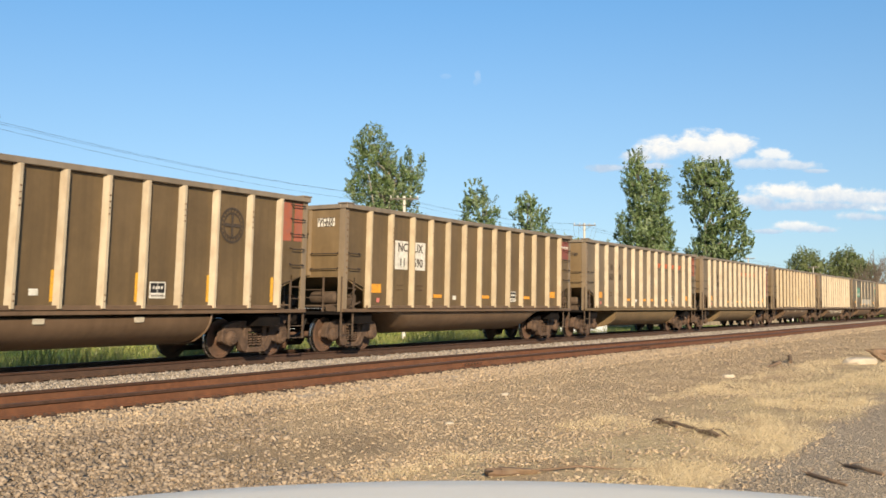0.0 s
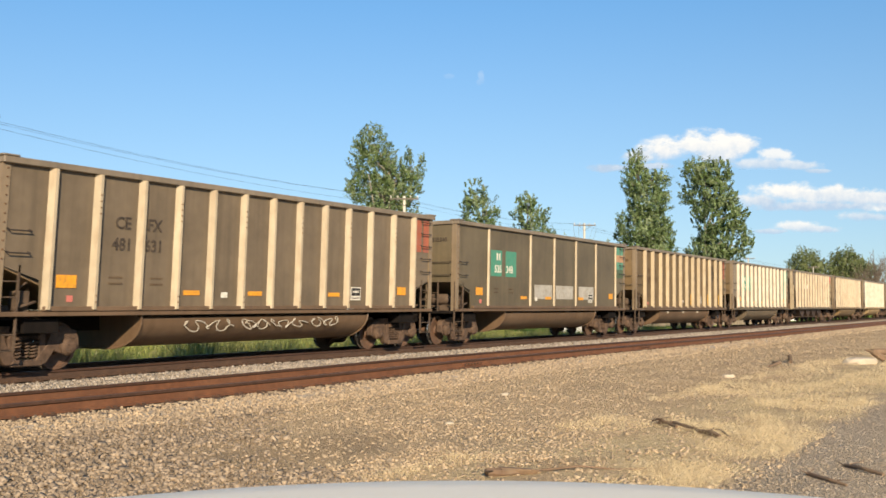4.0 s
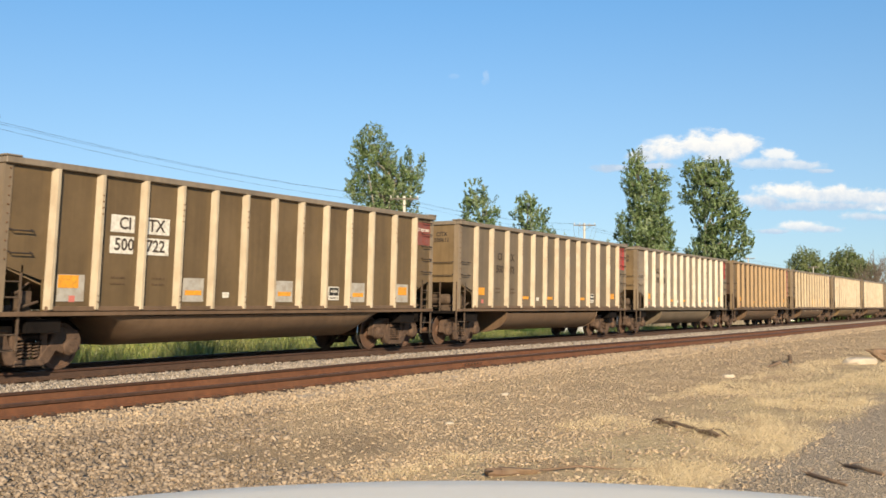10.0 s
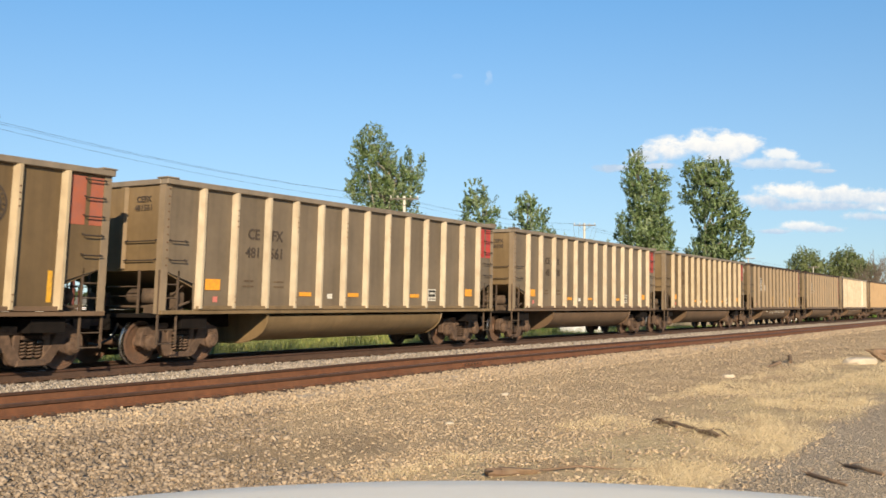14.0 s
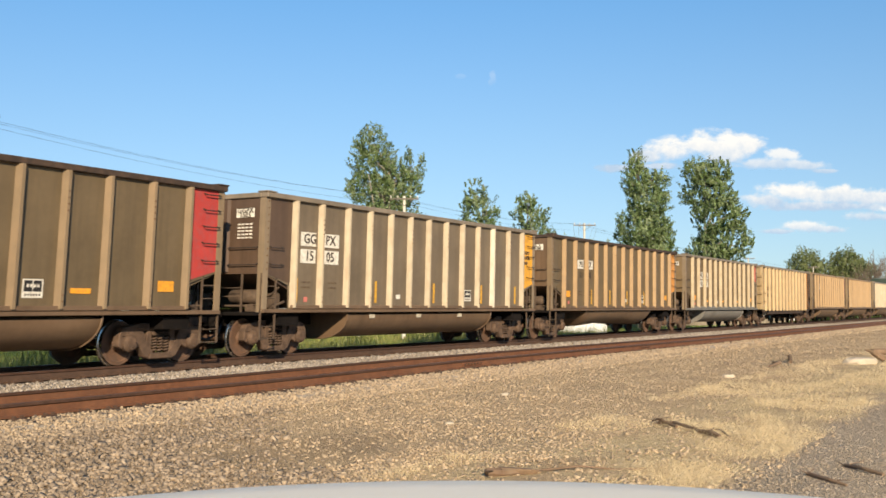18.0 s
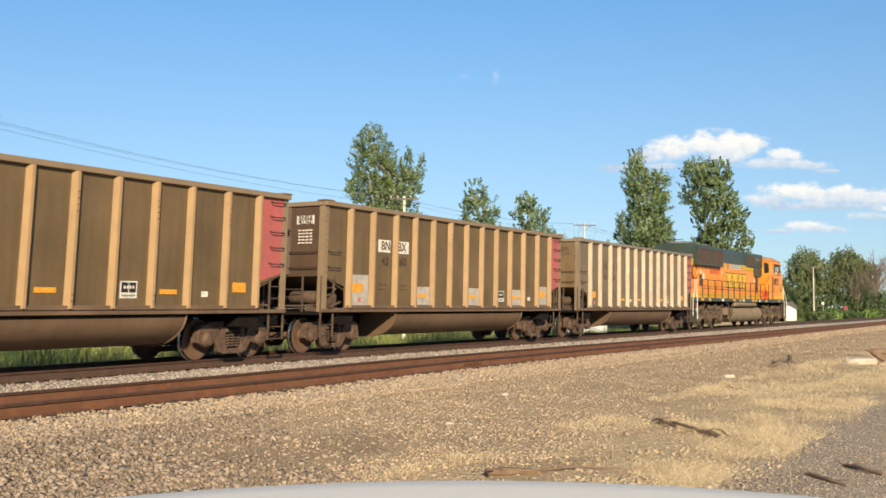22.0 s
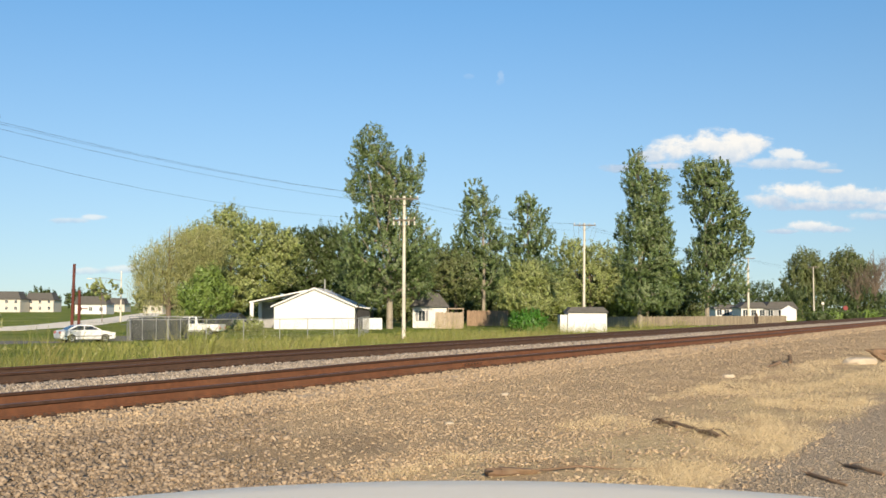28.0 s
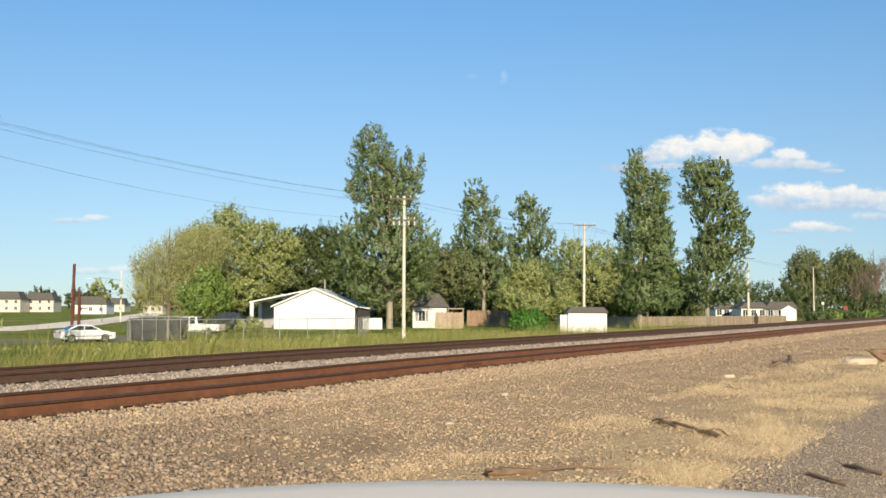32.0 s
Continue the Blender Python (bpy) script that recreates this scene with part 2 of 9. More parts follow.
def spring_mesh():
    bm = bmesh.new()
    pts = [(0.065 * math.cos(a), 0.065 * math.sin(a), 0.26 + 0.30 * a / (10 * math.pi)) for a in np.linspace(0, 10 * math.pi, 41)]
    pipe(bm, pts, 0.021, 5)
    return mesh_of("spring", bm, True)


def cap_mesh():
    bm = bmesh.new()
    lathe(bm, [(0.175, 0.02), (0.175, -0.08), (0.15, -0.11), (0.125, -0.15), (0.06, -0.16)], 16)
    for t in range(3):
        a = t * 2.094 + 0.5
        rod(bm, (0.07 * math.cos(a), -0.13, 0.07 * math.sin(a)), (0.07 * math.cos(a), -0.175, 0.07 * math.sin(a)), 0.018, 6)
    return mesh_of("bearing_cap", bm, True)


def bolster_mesh():
    bm = bmesh.new()
    prism(bm, [(-1.12, 0.58), (1.12, 0.58), (1.12, 0.72), (0.5, 0.82), (-0.5, 0.82), (-1.12, 0.72)], -0.20, 0.20, "x")
    box(bm, -0.75, -0.65, -0.8, 0.8, 0.40, 0.52)
    box(bm, 0.65, 0.75, -0.8, 0.8, 0.40, 0.52)
    return mesh_of("bolster", bm)


M_WHEEL, M_SIDE, M_SPRING, M_CAP, M_BOLSTER = wheelset_mesh(), sideframe_mesh(), spring_mesh(), cap_mesh(), bolster_mesh()
M_WHEEL.materials.append(WHEEL_FACE)
M_WHEEL.materials.append(TREAD)
for poly in M_WHEEL.polygons:
    c = poly.center
    rr = math.hypot(c.x, c.z)
    if rr > 0.44 and 0.67 < abs(c.y) < 0.806:
        poly.material_index = 1
WHEELS = []


def truck(parent, x):
    bol = part("truck", M_BOLSTER, UNDER_SHADE, parent, "dusty brown cast steel two-axle truck", (x, 0, 0))
    for s in (-1, 1):
        part("sideframe", M_SIDE, TRUCK_BROWN, bol, at=(0, s * 1.0, 0))
        for dx in (-0.17, 0.0, 0.17):
            part("spring", M_SPRING, TRUCK_BROWN, bol, at=(dx, s * 1.03, 0))
        for dx in (-0.89, 0.89):
            turn = Matrix.Identity(4) if s < 0 else Matrix.Rotation(math.pi, 4, "Z")
            part("bearing_cap", M_CAP, TRUCK_BROWN, bol, at=Matrix.Translation((dx, s * 1.06, WHEEL_R)) @ turn)
    for dx in (-0.89, 0.89):
        w = new("wheelset", M_WHEEL)
        w.parent = bol
        w.location = (dx, 0, WHEEL_R)
        WHEELS.append(w)
    return bol


def side_sheet_mesh(length, hopper=False, box_end=False):
    """The near side sheet of an open coal car, facing -y."""
    L = length
    a, b = RIBS[0] - 0.05, L - RIBS[0] + 0.05
    side = [(0.02, 1.96), (a - 0.08, 1.69), (a - 0.05, SILL - 0.02), (b + 0.05, SILL - 0.02), (b + 0.08, 1.69), (L - 0.02, 1.96), (L - 0.02, 3.78), (0.02, 3.78)]
    if hopper:
        side = [(0.02, 3.25), (1.25, 2.25), (1.27, SILL - 0.02), (L - 1.27, SILL - 0.02), (L - 1.25, 2.25), (L - 0.02, 3.25), (L - 0.02, 3.78), (0.02, 3.78)]
    if box_end:
        side = [(0.02, 1.02), (L - 0.02, 1.02), (L - 0.02, 3.78), (0.02, 3.78)]
    return mesh_of("side_sheet", prism(bmesh.new(), side, -HALF_W, -HALF_W + 0.03))


def end_sheet_mesh(hopper=False, box_end=False):
    """End wall with the slope sheet below it, at the low-x end."""
    bm = bmesh.new()
    y = HALF_W - 0.032
    z, run, foot = (3.25, 3.0, 1.2) if hopper else (1.96, 2.2, SILL)
    if box_end:
        box(bm, 0, 0.03, -y, y, 1.02, 3.78)
    else:
        prism(bm, [(0.0, 3.78), (0.03, 3.78), (0.03, z), (run, foot + 0.03), (run - 0.03, foot), (0.0, z - 0.01)], -y, y)
    return mesh_of("end_sheet", bm)


def floor_mesh(length):
    return mesh_of("floor_sheet", box(bmesh.new(), 2.2, length - 2.2, -HALF_W + 0.032, HALF_W - 0.032, SILL, SILL + 0.04))


def chord_mesh(length):
    bm = bmesh.new()
    L, o = length, HALF_W + 0.10
    for s in (-1, 1):
        box(bm, -0.05, L + 0.05, *sorted((s * o, s * (o - 0.20))), TOP - 0.12, TOP)
    for x in (-0.06, L - 0.10):
        box(bm, x, x + 0.16, -o + 0.202, o - 0.202, TOP - 0.12, TOP - 0.004)
    for x in (-0.08, L - 0.27):
        for s in (-1, 1):
            box(bm, x, x + 0.35, *sorted((s * (o + 0.015), s * (o - 0.30))), TOP - 0.002, TOP + 0.035)
    return mesh_of("top_chord", soften(bm, 0.012))


def rib_mesh(z0=SILL + 0.01, z1=3.735, wide=0.165, narrow=0.065, deep=0.135, rivets=True):
    """A pressed hat-section stake with rivet heads along its flange, facing -y."""
    bm = bmesh.new()
    h = wide / 2
    n = narrow / 2
    prism(bm, [(-h, 0), (-h, -0.012), (-n, -deep), (n, -deep), (h, -0.012), (h, 0)], z0, z1, "z")
    if rivets == "row":
        for z in np.linspace(z0 + 0.1, z1 - 0.1, 13):
            lathe(bm, [(0.018, -0.012), (0.018, -0.034), (0.007, -0.040)], 5, (h * 0.78, 0, z))
    elif rivets:
        for z in (2.98, 3.10, 3.22, 3.34):
            lathe(bm, [(0.020, -deep + 0.004), (0.020, -deep - 0.012), (0.008, -deep - 0.016)], 5, (-0.004, 0, z))
        for z in (1.30, 1.42):
            lathe(bm, [(0.018, -deep + 0.004), (0.018, -deep - 0.010), (0.007, -deep - 0.014)], 5, (0.004, 0, z))
    return mesh_of("rib", bm)


def sill_mesh(length):
    bm = bmesh.new()
    for s in (-1, 1):
        prism(bm, [(1.0, SILL + 0.07), (length - 1.0, SILL + 0.07), (length - 1.0, SILL - 0.02), (1.0, SILL - 0.02)], s * (HALF_W + 0.004), s * (HALF_W + 0.10))
        box(bm, -0.02, length + 0.02, *sorted((s * (HALF_W + 0.07), s * (HALF_W - 0.05))), SILL - 0.11, SILL - 0.024)
    return mesh_of("side_sill", soften(bm, 0.008))


def centre_sill_mesh(length):
    bm = bmesh.new()
    box(bm, -0.20, length + 0.20, -0.33, 0.33, 0.72, 1.05)
    for x, d in ((0, -1), (length, 1)):
        box(bm, *sorted((x + 0.2 * d, x - 0.9 * d)), -HALF_W + 0.05, HALF_W - 0.05, 0.98, 1.055)
        box(bm, *sorted((x - 0.75 * d, x - 1.5 * d)), -HALF_W + 0.1, HALF_W - 0.1, 0.74, 0.98)
    return mesh_of("underframe", bm)


def coupler_mesh():
    """Shank and knuckle, pointing to -x."""
    bm = bmesh.new()
    box(bm, -0.52, 0.1, -0.09, 0.09, 0.80, 0.98)
    prism(bm, [(-0.50, -0.16), (-0.78, -0.10), (-0.80, 0.02), (-0.66, 0.05), (-0.62, 0.16), (-0.70, 0.22), (-0.50, 0.2)], 0.74, 1.02, "z")
    return mesh_of("coupler", soften(bm, 0.015))


def hose_mesh():
    bm = bmesh.new()
    pipe(bm, [(-0.05, -0.45, 0.85), (-0.25, -0.50, 0.55), (-0.55, -0.46, 0.42), (-0.78, -0.42, 0.46)], 0.03)
    return mesh_of("air_hose", bm)


def tub_mesh(length, x0=3.15, drop=0.37, taper=0.0):
    """The rounded belly between the trucks; with taper its ends slope gently up, below zero its middle is arched."""
    bm = bmesh.new()
    prof = [(-1.36, 1.06)]
    for a in np.linspace(0, math.pi / 2, 9):
        prof.append((-0.55 - 0.97 * math.cos(a), drop + 0.60 - 0.60 * math.sin(a)))
    prof += [(-y, z) for y, z in reversed(prof)]
    stations = [(x0, 1.0)] if not taper else [(x0 - taper * 0.2, 0.12), (x0 + 0.5 * taper, 0.72), (x0 + taper, 1.0)]
    if taper < 0:
        stations = [(x0 + 0.1, 0.55), (x0 + 0.35, 0.94), (x0 + 0.75, 1.0), (x0 + 1.6, 0.95), (x0 + 2.8, 0.84)]
    stations = stations + [(length - x, k) for x, k in reversed(stations)]
    if not taper:
        stations[0] = (x0 + 0.3, 1.0)
    rings = [[bm.verts.new((x + (0.0 if taper else 0.10 * (1.06 - z) * (1 if x < length / 2 else -1)), y, 1.06 - (1.06 - z) * k)) for y, z in prof] for x, k in stations]
    for r0, r1 in zip(rings, rings[1:]):
        for i in range(len(prof) - 1):
            bm.faces.new((r0[i], r0[i + 1], r1[i + 1], r1[i]))
        bm.faces.new((r0[-1], r0[0], r1[0], r1[-1]))
    bm.faces.new(rings[0])
    bm.faces.new(rings[-1][::-1])
    return mesh_of("tub", bm, True)


def tub_rim_mesh(length, x0=3.15, drop=0.37):
    """The thin end flange that frames each end of the belly."""
    bm = bmesh.new()
    for xe, d in ((x0, 1),):
        pts = [(-1.54, 1.04)] + [(-0.55 - 0.99 * math.cos(a), drop + 0.59 - 0.61 * math.sin(a)) for a in np.linspace(0, math.pi / 2, 9)]
        pts += [(-y, z) for y, z in reversed(pts)]
        pipe(bm, [(xe + 0.10 * (1.06 - z) * d, y, z) for y, z in pts], 0.025, 5)
    return mesh_of("tub_rim", bm)


def post_mesh(z0=1.05):
    """Corner post: a riveted angle."""
    bm = bmesh.new()
    prism(bm, [(0, 0), (0.15, 0), (0.15, -0.025), (-0.025, -0.025), (-0.025, 0.15), (0, 0.15)], z0, 3.75, "z")
    for z in np.linspace(2.05, 3.65, 11):
        lathe(bm, [(0.018, -0.025), (0.018, -0.042), (0.006, -0.048)], 5, (0.09, 0, z))
    return mesh_of("corner_post", bm)


def grab_mesh(w=0.45):
    bm = bmesh.new()
    pipe(bm, [(-w / 2, 0, 0.03), (-w / 2, -0.085, 0), (w / 2, -0.085, 0), (w / 2, 0, 0.03)], 0.014, 5)
    return mesh_of("grab_iron", bm)


def rack_mesh():
    """Uprights, step rungs and rails beside the end platform."""
    bm = bmesh.new()
    y = -HALF_W + 0.02
    for x, z0, z1 in ((-0.02, 0.42, 1.1), (0.50, 0.42, 1.95), (-0.02, 1.05, 1.96)):
        box(bm, x - 0.018, x + 0.018, y - 0.02, y + 0.02, z0, z1)
    for z in (0.44, 0.72, 1.38, 1.66):
        rod(bm, (-0.02, y, z), (0.50, y, z), 0.014, 5)
    for yy in (-0.95, 0.55, 1.1):
        box(bm, -0.02, 0.02, yy - 0.02, yy + 0.02, 1.05, 1.97)
    for z in (1.42, 1.62):
        rod(bm, (0, -0.95, z), (0, 1.1, z), 0.012, 5)
    return mesh_of("end_rack", bm)


def brake_mesh():
    """Air reservoir, valve body, levers and hoses on the end platform."""
    bm = bmesh.new()
    lathe(bm, [(0.04, -1.15), (0.13, -1.10), (0.17, -1.02), (0.17, -0.35), (0.13, -0.27), (0.04, -0.23)], 14, (0.42, 0, 1.42))
    box(bm, 0.25, 0.62, -1.2, -0.85, 1.06, 1.24)
    box(bm, 0.70, 0.92, -1.35, -1.05, 1.06, 1.50)
    rod(bm, (0.55, -1.42, 1.18), (1.0, -1.42, 1.30), 0.035, 6)
    rod(bm, (0.15, -1.3, 1.22), (0.75, -0.3, 1.26), 0.025, 5)
    pipe(bm, [(0.6, -1.3, 1.45), (0.75, -1.45, 1.65), (0.95, -1.3, 1.62), (1.0, -1.1, 1.4)], 0.022, 5)
    box(bm, 0.1, 0.3, 0.2, 0.7, 1.06, 1.5)
    rod(bm, (0.3, -1.2, 1.2), (0.2, 0.25, 1.2), 0.03, 5)
    return mesh_of("brake_gear", soften(bm, 0.01), True)


HOPPER_L = 15.1
M = {"side": side_sheet_mesh(BODY_L), "side_hopper": side_sheet_mesh(HOPPER_L, True), "side_box": side_sheet_mesh(BODY_L, False, True), "end": end_sheet_mesh(), "end_hopper": end_sheet_mesh(True), "end_box": end_sheet_mesh(False, True),
     "floor": floor_mesh(BODY_L), "chord_hopper": chord_mesh(HOPPER_L), "sill_hopper": sill_mesh(HOPPER_L), "centre_hopper": centre_sill_mesh(HOPPER_L), "long_rib": rib_mesh(0.96, 3.735, rivets="row"), "chord": chord_mesh(BODY_L), "rib": rib_mesh(), "plain_rib": rib_mesh(rivets=False), "row_rib": rib_mesh(rivets="row"), "sill": sill_mesh(BODY_L), "centre": centre_sill_mesh(BODY_L),
     "coupler": coupler_mesh(), "hose": hose_mesh(), "tub": tub_mesh(BODY_L), "tub_taper": tub_mesh(BODY_L, 2.75, 0.42, 0.7), "tub_arch": tub_mesh(BODY_L, 3.35, 0.40, -1.0), "rim": tub_rim_mesh(BODY_L),
     "post": post_mesh(), "grab": grab_mesh(), "long_grab": grab_mesh(0.85), "rack": rack_mesh(), "brake": brake_mesh(), "thin_rib": rib_mesh(wide=0.10, narrow=0.06, deep=0.05, rivets=False),
     "end_rib": rib_mesh(2.0, 3.72, 0.20, 0.10, 0.08, False)}
for key in ("rib", "row_rib", "long_rib", "post"):
    M[key].materials.append(None)
    M[key].materials.append(RUST_SPOT)
    for poly in M[key].polygons:
        poly.material_index = 1 if poly.area < 0.004 else 0

BODY = {"umber": (0.130, 0.086, 0.040), "taupe": (0.155, 0.117, 0.075), "grey": (0.212, 0.168, 0.118), "dark": (0.128, 0.091, 0.048),
        "tan": (0.335, 0.237, 0.122), "green": (0.124, 0.097, 0.057), "pale": (0.230, 0.170, 0.106), "maroon": (0.069, 0.031, 0.022), "soot": (0.092, 0.057, 0.036), "slate": (0.189, 0.175, 0.152), "rust": (0.143, 0.090, 0.052), "end_brown": (0.184, 0.124, 0.061)}
RIB = {"cream": (0.47, 0.385, 0.262), "white": (0.58, 0.505, 0.385), "ochre": (0.35, 0.225, 0.105), "brown": (0.225, 0.16, 0.092), "sand": (0.42, 0.33, 0.205), "honey": (0.42, 0.30, 0.155)}
ENDS = {"red": (0.42, 0.045, 0.035), "orange_red": (0.36, 0.105, 0.055), "pink": (0.42, 0.10, 0.085), "maroon": (0.225, 0.062, 0.042), "green": (0.10, 0.28, 0.19),
        "yellow": (0.70, 0.34, 0.03), "amber": (0.62, 0.26, 0.05), "salmon": (0.62, 0.13, 0.08), "bright": (0.58, 0.06, 0.035)}
PAINT = {}


def paint(kind, key):
    if (kind, key) not in PAINT:
        if kind == "body":
            m = mat("car_body_" + key, BODY[key], rough=0.5, spec=0.38, var=0.24, scale=0.9, bump=0.14, bscale=7, dust=(tuple(min(0.5, 1.35 * c + 0.006) for c in BODY[key]), 0.5, 0.55), dirt=tuple(c * 0.62 for c in BODY[key]), dirt_amount=0.55, streak=0.35)
        elif kind == "rib":
            m = mat("car_rib_" + key, RIB[key], rough=0.55, var=0.12, scale=3, bump=0.06, dirt=(0.27, 0.18, 0.10), dirt_amount=0.4, streak=2.0, per_object=0.07)
        else:
            m = mat("car_end_" + key, ENDS[key], rough=0.6, var=0.15, scale=3, bump=0.06, dirt=tuple(0.5 * c + 0.06 for c in ENDS[key]), dirt_amount=0.6)
        PAINT[kind, key] = m
    return PAINT[kind, key]


GREEN_PLATE = mat("green_plate", (0.06, 0.26, 0.17), rough=0.55, var=0.12, scale=5, dirt=(0.2, 0.22, 0.14), dirt_amount=0.4)
STENCIL = mat("dark_stencil", (0.045, 0.034, 0.026), rough=0.7, var=0.3, scale=8, dirt=(0.14, 0.1, 0.065), dirt_amount=0.6)
FADED = mat("faded_stencil", (0.085, 0.05, 0.03), rough=0.7, var=0.3, scale=8, dirt=(0.18, 0.125, 0.065), dirt_amount=0.8)
CHALK = mat("chalk_white", (0.42, 0.39, 0.32), rough=0.9, var=0.2, dirt=(0.25, 0.2, 0.14), dirt_amount=0.9)
MOSS = mat("moss_green_paint", (0.065, 0.115, 0.065), rough=0.6, var=0.2, scale=3, dirt=(0.14, 0.11, 0.06), dirt_amount=0.6)
PEACH = mat("peach_band", (0.46, 0.26, 0.14), rough=0.6, var=0.15, scale=3, dirt=(0.3, 0.2, 0.12), dirt_amount=0.5)
BLUE_MARK = mat("faded_blue", (0.05, 0.07, 0.20), rough=0.6, var=0.2, scale=5)
BOLD_CHALK = mat("bold_chalk", (0.48, 0.44, 0.36), rough=0.8, var=0.2, scale=6, dirt=(0.3, 0.22, 0.14), dirt_amount=0.7)
PATCH = mat("grey_patch_paint", (0.42, 0.39, 0.33), rough=0.6, var=0.15, scale=3, dirt=(0.25, 0.2, 0.14), dirt_amount=0.6)
PLATES = {}


def flat(name, parent, x, z, w, h, material, label="", out=0.004):
    key = (round(w, 3), round(h, 3))
    if key not in PLATES:
        PLATES[key] = mesh_of("plate", plate(w, h))
    return part(name, PLATES[key], material, parent, label, (x, -HALF_W - out, z))


def words(parent, text, x, z, h, material, stretch=1.0, out=0.012):
    return part("lettering", text_mesh(text, h, stretch), material, parent, at=(x, -HALF_W - out, z))


def bars(parent, x, z, w, h, material, count, out=0.012):
    """Writing that stays plain: a row of upright bars."""
    for i in range(count):
        bw = w / count
        flat("lettering", parent, x - w / 2 + (i + 0.5) * bw, z, bw * 0.5, h, material, out=out)


def ring_logo(parent, x, z, r, material, out=0.012):
    """A round herald: two rings and a cross."""
    if "ring" not in M:
        bm = bmesh.new()
        for a, b in ((1.0, 0.90), (0.72, 0.64)):
            seg = 28
            v = [[bm.verts.new((k * math.cos(t), y, k * math.sin(t))) for t in np.linspace(0, 2 * math.pi, seg, endpoint=False)] for k, y in ((a, -0.01), (b, -0.01))]
            for i in range(seg):
                bm.faces.new((v[0][i], v[0][(i + 1) % seg], v[1][(i + 1) % seg], v[1][i]))
        for k in range(22):
            t = 2 * math.pi * k / 22
            c, s = math.cos(t), math.sin(t)
            q = [bm.verts.new((rad * c - off * s, -0.01, rad * s + off * c)) for rad, off in ((0.76, -0.05), (0.76, 0.05), (0.87, 0.05), (0.87, -0.05))]
            bm.faces.new(q)
        for w, h in ((0.18, 1.22), (1.22, 0.18)):
            box(bm, -w / 2, w / 2, -0.012, -0.008, -h / 2, h / 2)
        M["ring"] = mesh_of("herald", bm)
    return part("herald", M["ring"], material, parent, "round herald with a cross", Matrix.Translation((x, -HALF_W - out, z)) @ Matrix.Diagonal((r, 1, r, 1)))


def scrawl(parent, x0, x1, z, h, seed, material, out=0.02, r=0.012):
    """Chalked loops of paint that spell nothing."""
    rnd = random.Random(seed)
    bm = bmesh.new()
    n = 40
    pts = []
    for i in range(n + 1):
        u = i / n
        pts.append((x0 + (x1 - x0) * u + 0.12 * math.sin(u * 31 + seed), 0, z + h * 0.5 * math.sin(u * 22 + rnd.random() * 0.5) * (0.5 + 0.5 * abs(math.sin(u * 5 + seed)))))
    pipe(bm, pts, r, 4)
    return part("graffiti", bm, material, parent, "faint white chalk scrawl", (0, -HALF_W - out, 0))


def chalk_arches(parent):
    """Tall chalked arches across three bays and two wavy lines along the top of the belly."""
    def stroke(pts, out, r=0.0055):
        part("graffiti", pipe(bmesh.new(), pts, r, 4), BOLD_CHALK, parent, "thin white chalk stroke", (0, -HALF_W - out, 0))

    def arc(cx, cz, rx, rz, a0, a1):
        stroke([(cx + rx * math.cos(radians(a)), 0, cz + rz * math.sin(radians(a))) for a in np.linspace(a0, a1, 12)], 0.012)

    for rib_k, wide, tall in ((5, 0.42, 1.0), (6, 0.30, 0.95), (7, 0.33, 0.90)):
        x = RIBS[rib_k] + 0.50
        arc(x, 1.95, wide, 0.27, 165, 15)
        arc(x - wide * 1.55, 1.25, wide * 0.75, tall * 0.85, 60, 0)
        stroke([(x + 0.05 * wide, 0, 2.1), (x + 0.08, 0, 1.95), (x + 0.09, 0, 1.62)], 0.012)
    x = RIBS[7] + 0.52
    arc(x + 0.12, 1.86, 0.20, 0.30, 80, -95)
    stroke([(x - 0.05, 0, 1.70), (x + 0.03, 0, 1.62), (x - 0.02, 0, 1.52), (x + 0.16, 0, 1.62), (x + 0.30, 0, 1.48)], 0.012)
    stroke([(x - 0.25, 0, 1.62), (x - 0.12, 0, 1.28)], 0.012)
    for k in range(2):
        stroke([(x0, 0, 0.985 - 0.05 * k - (0.17 + 0.02 * k) * abs(math.sin(4.1 * (x0 - 4.2) + 0.6 * math.sin(2.3 * x0)))) for x0 in np.linspace(5.0 + 0.2 * k, 9.4, 60)], -0.03, 0.006)


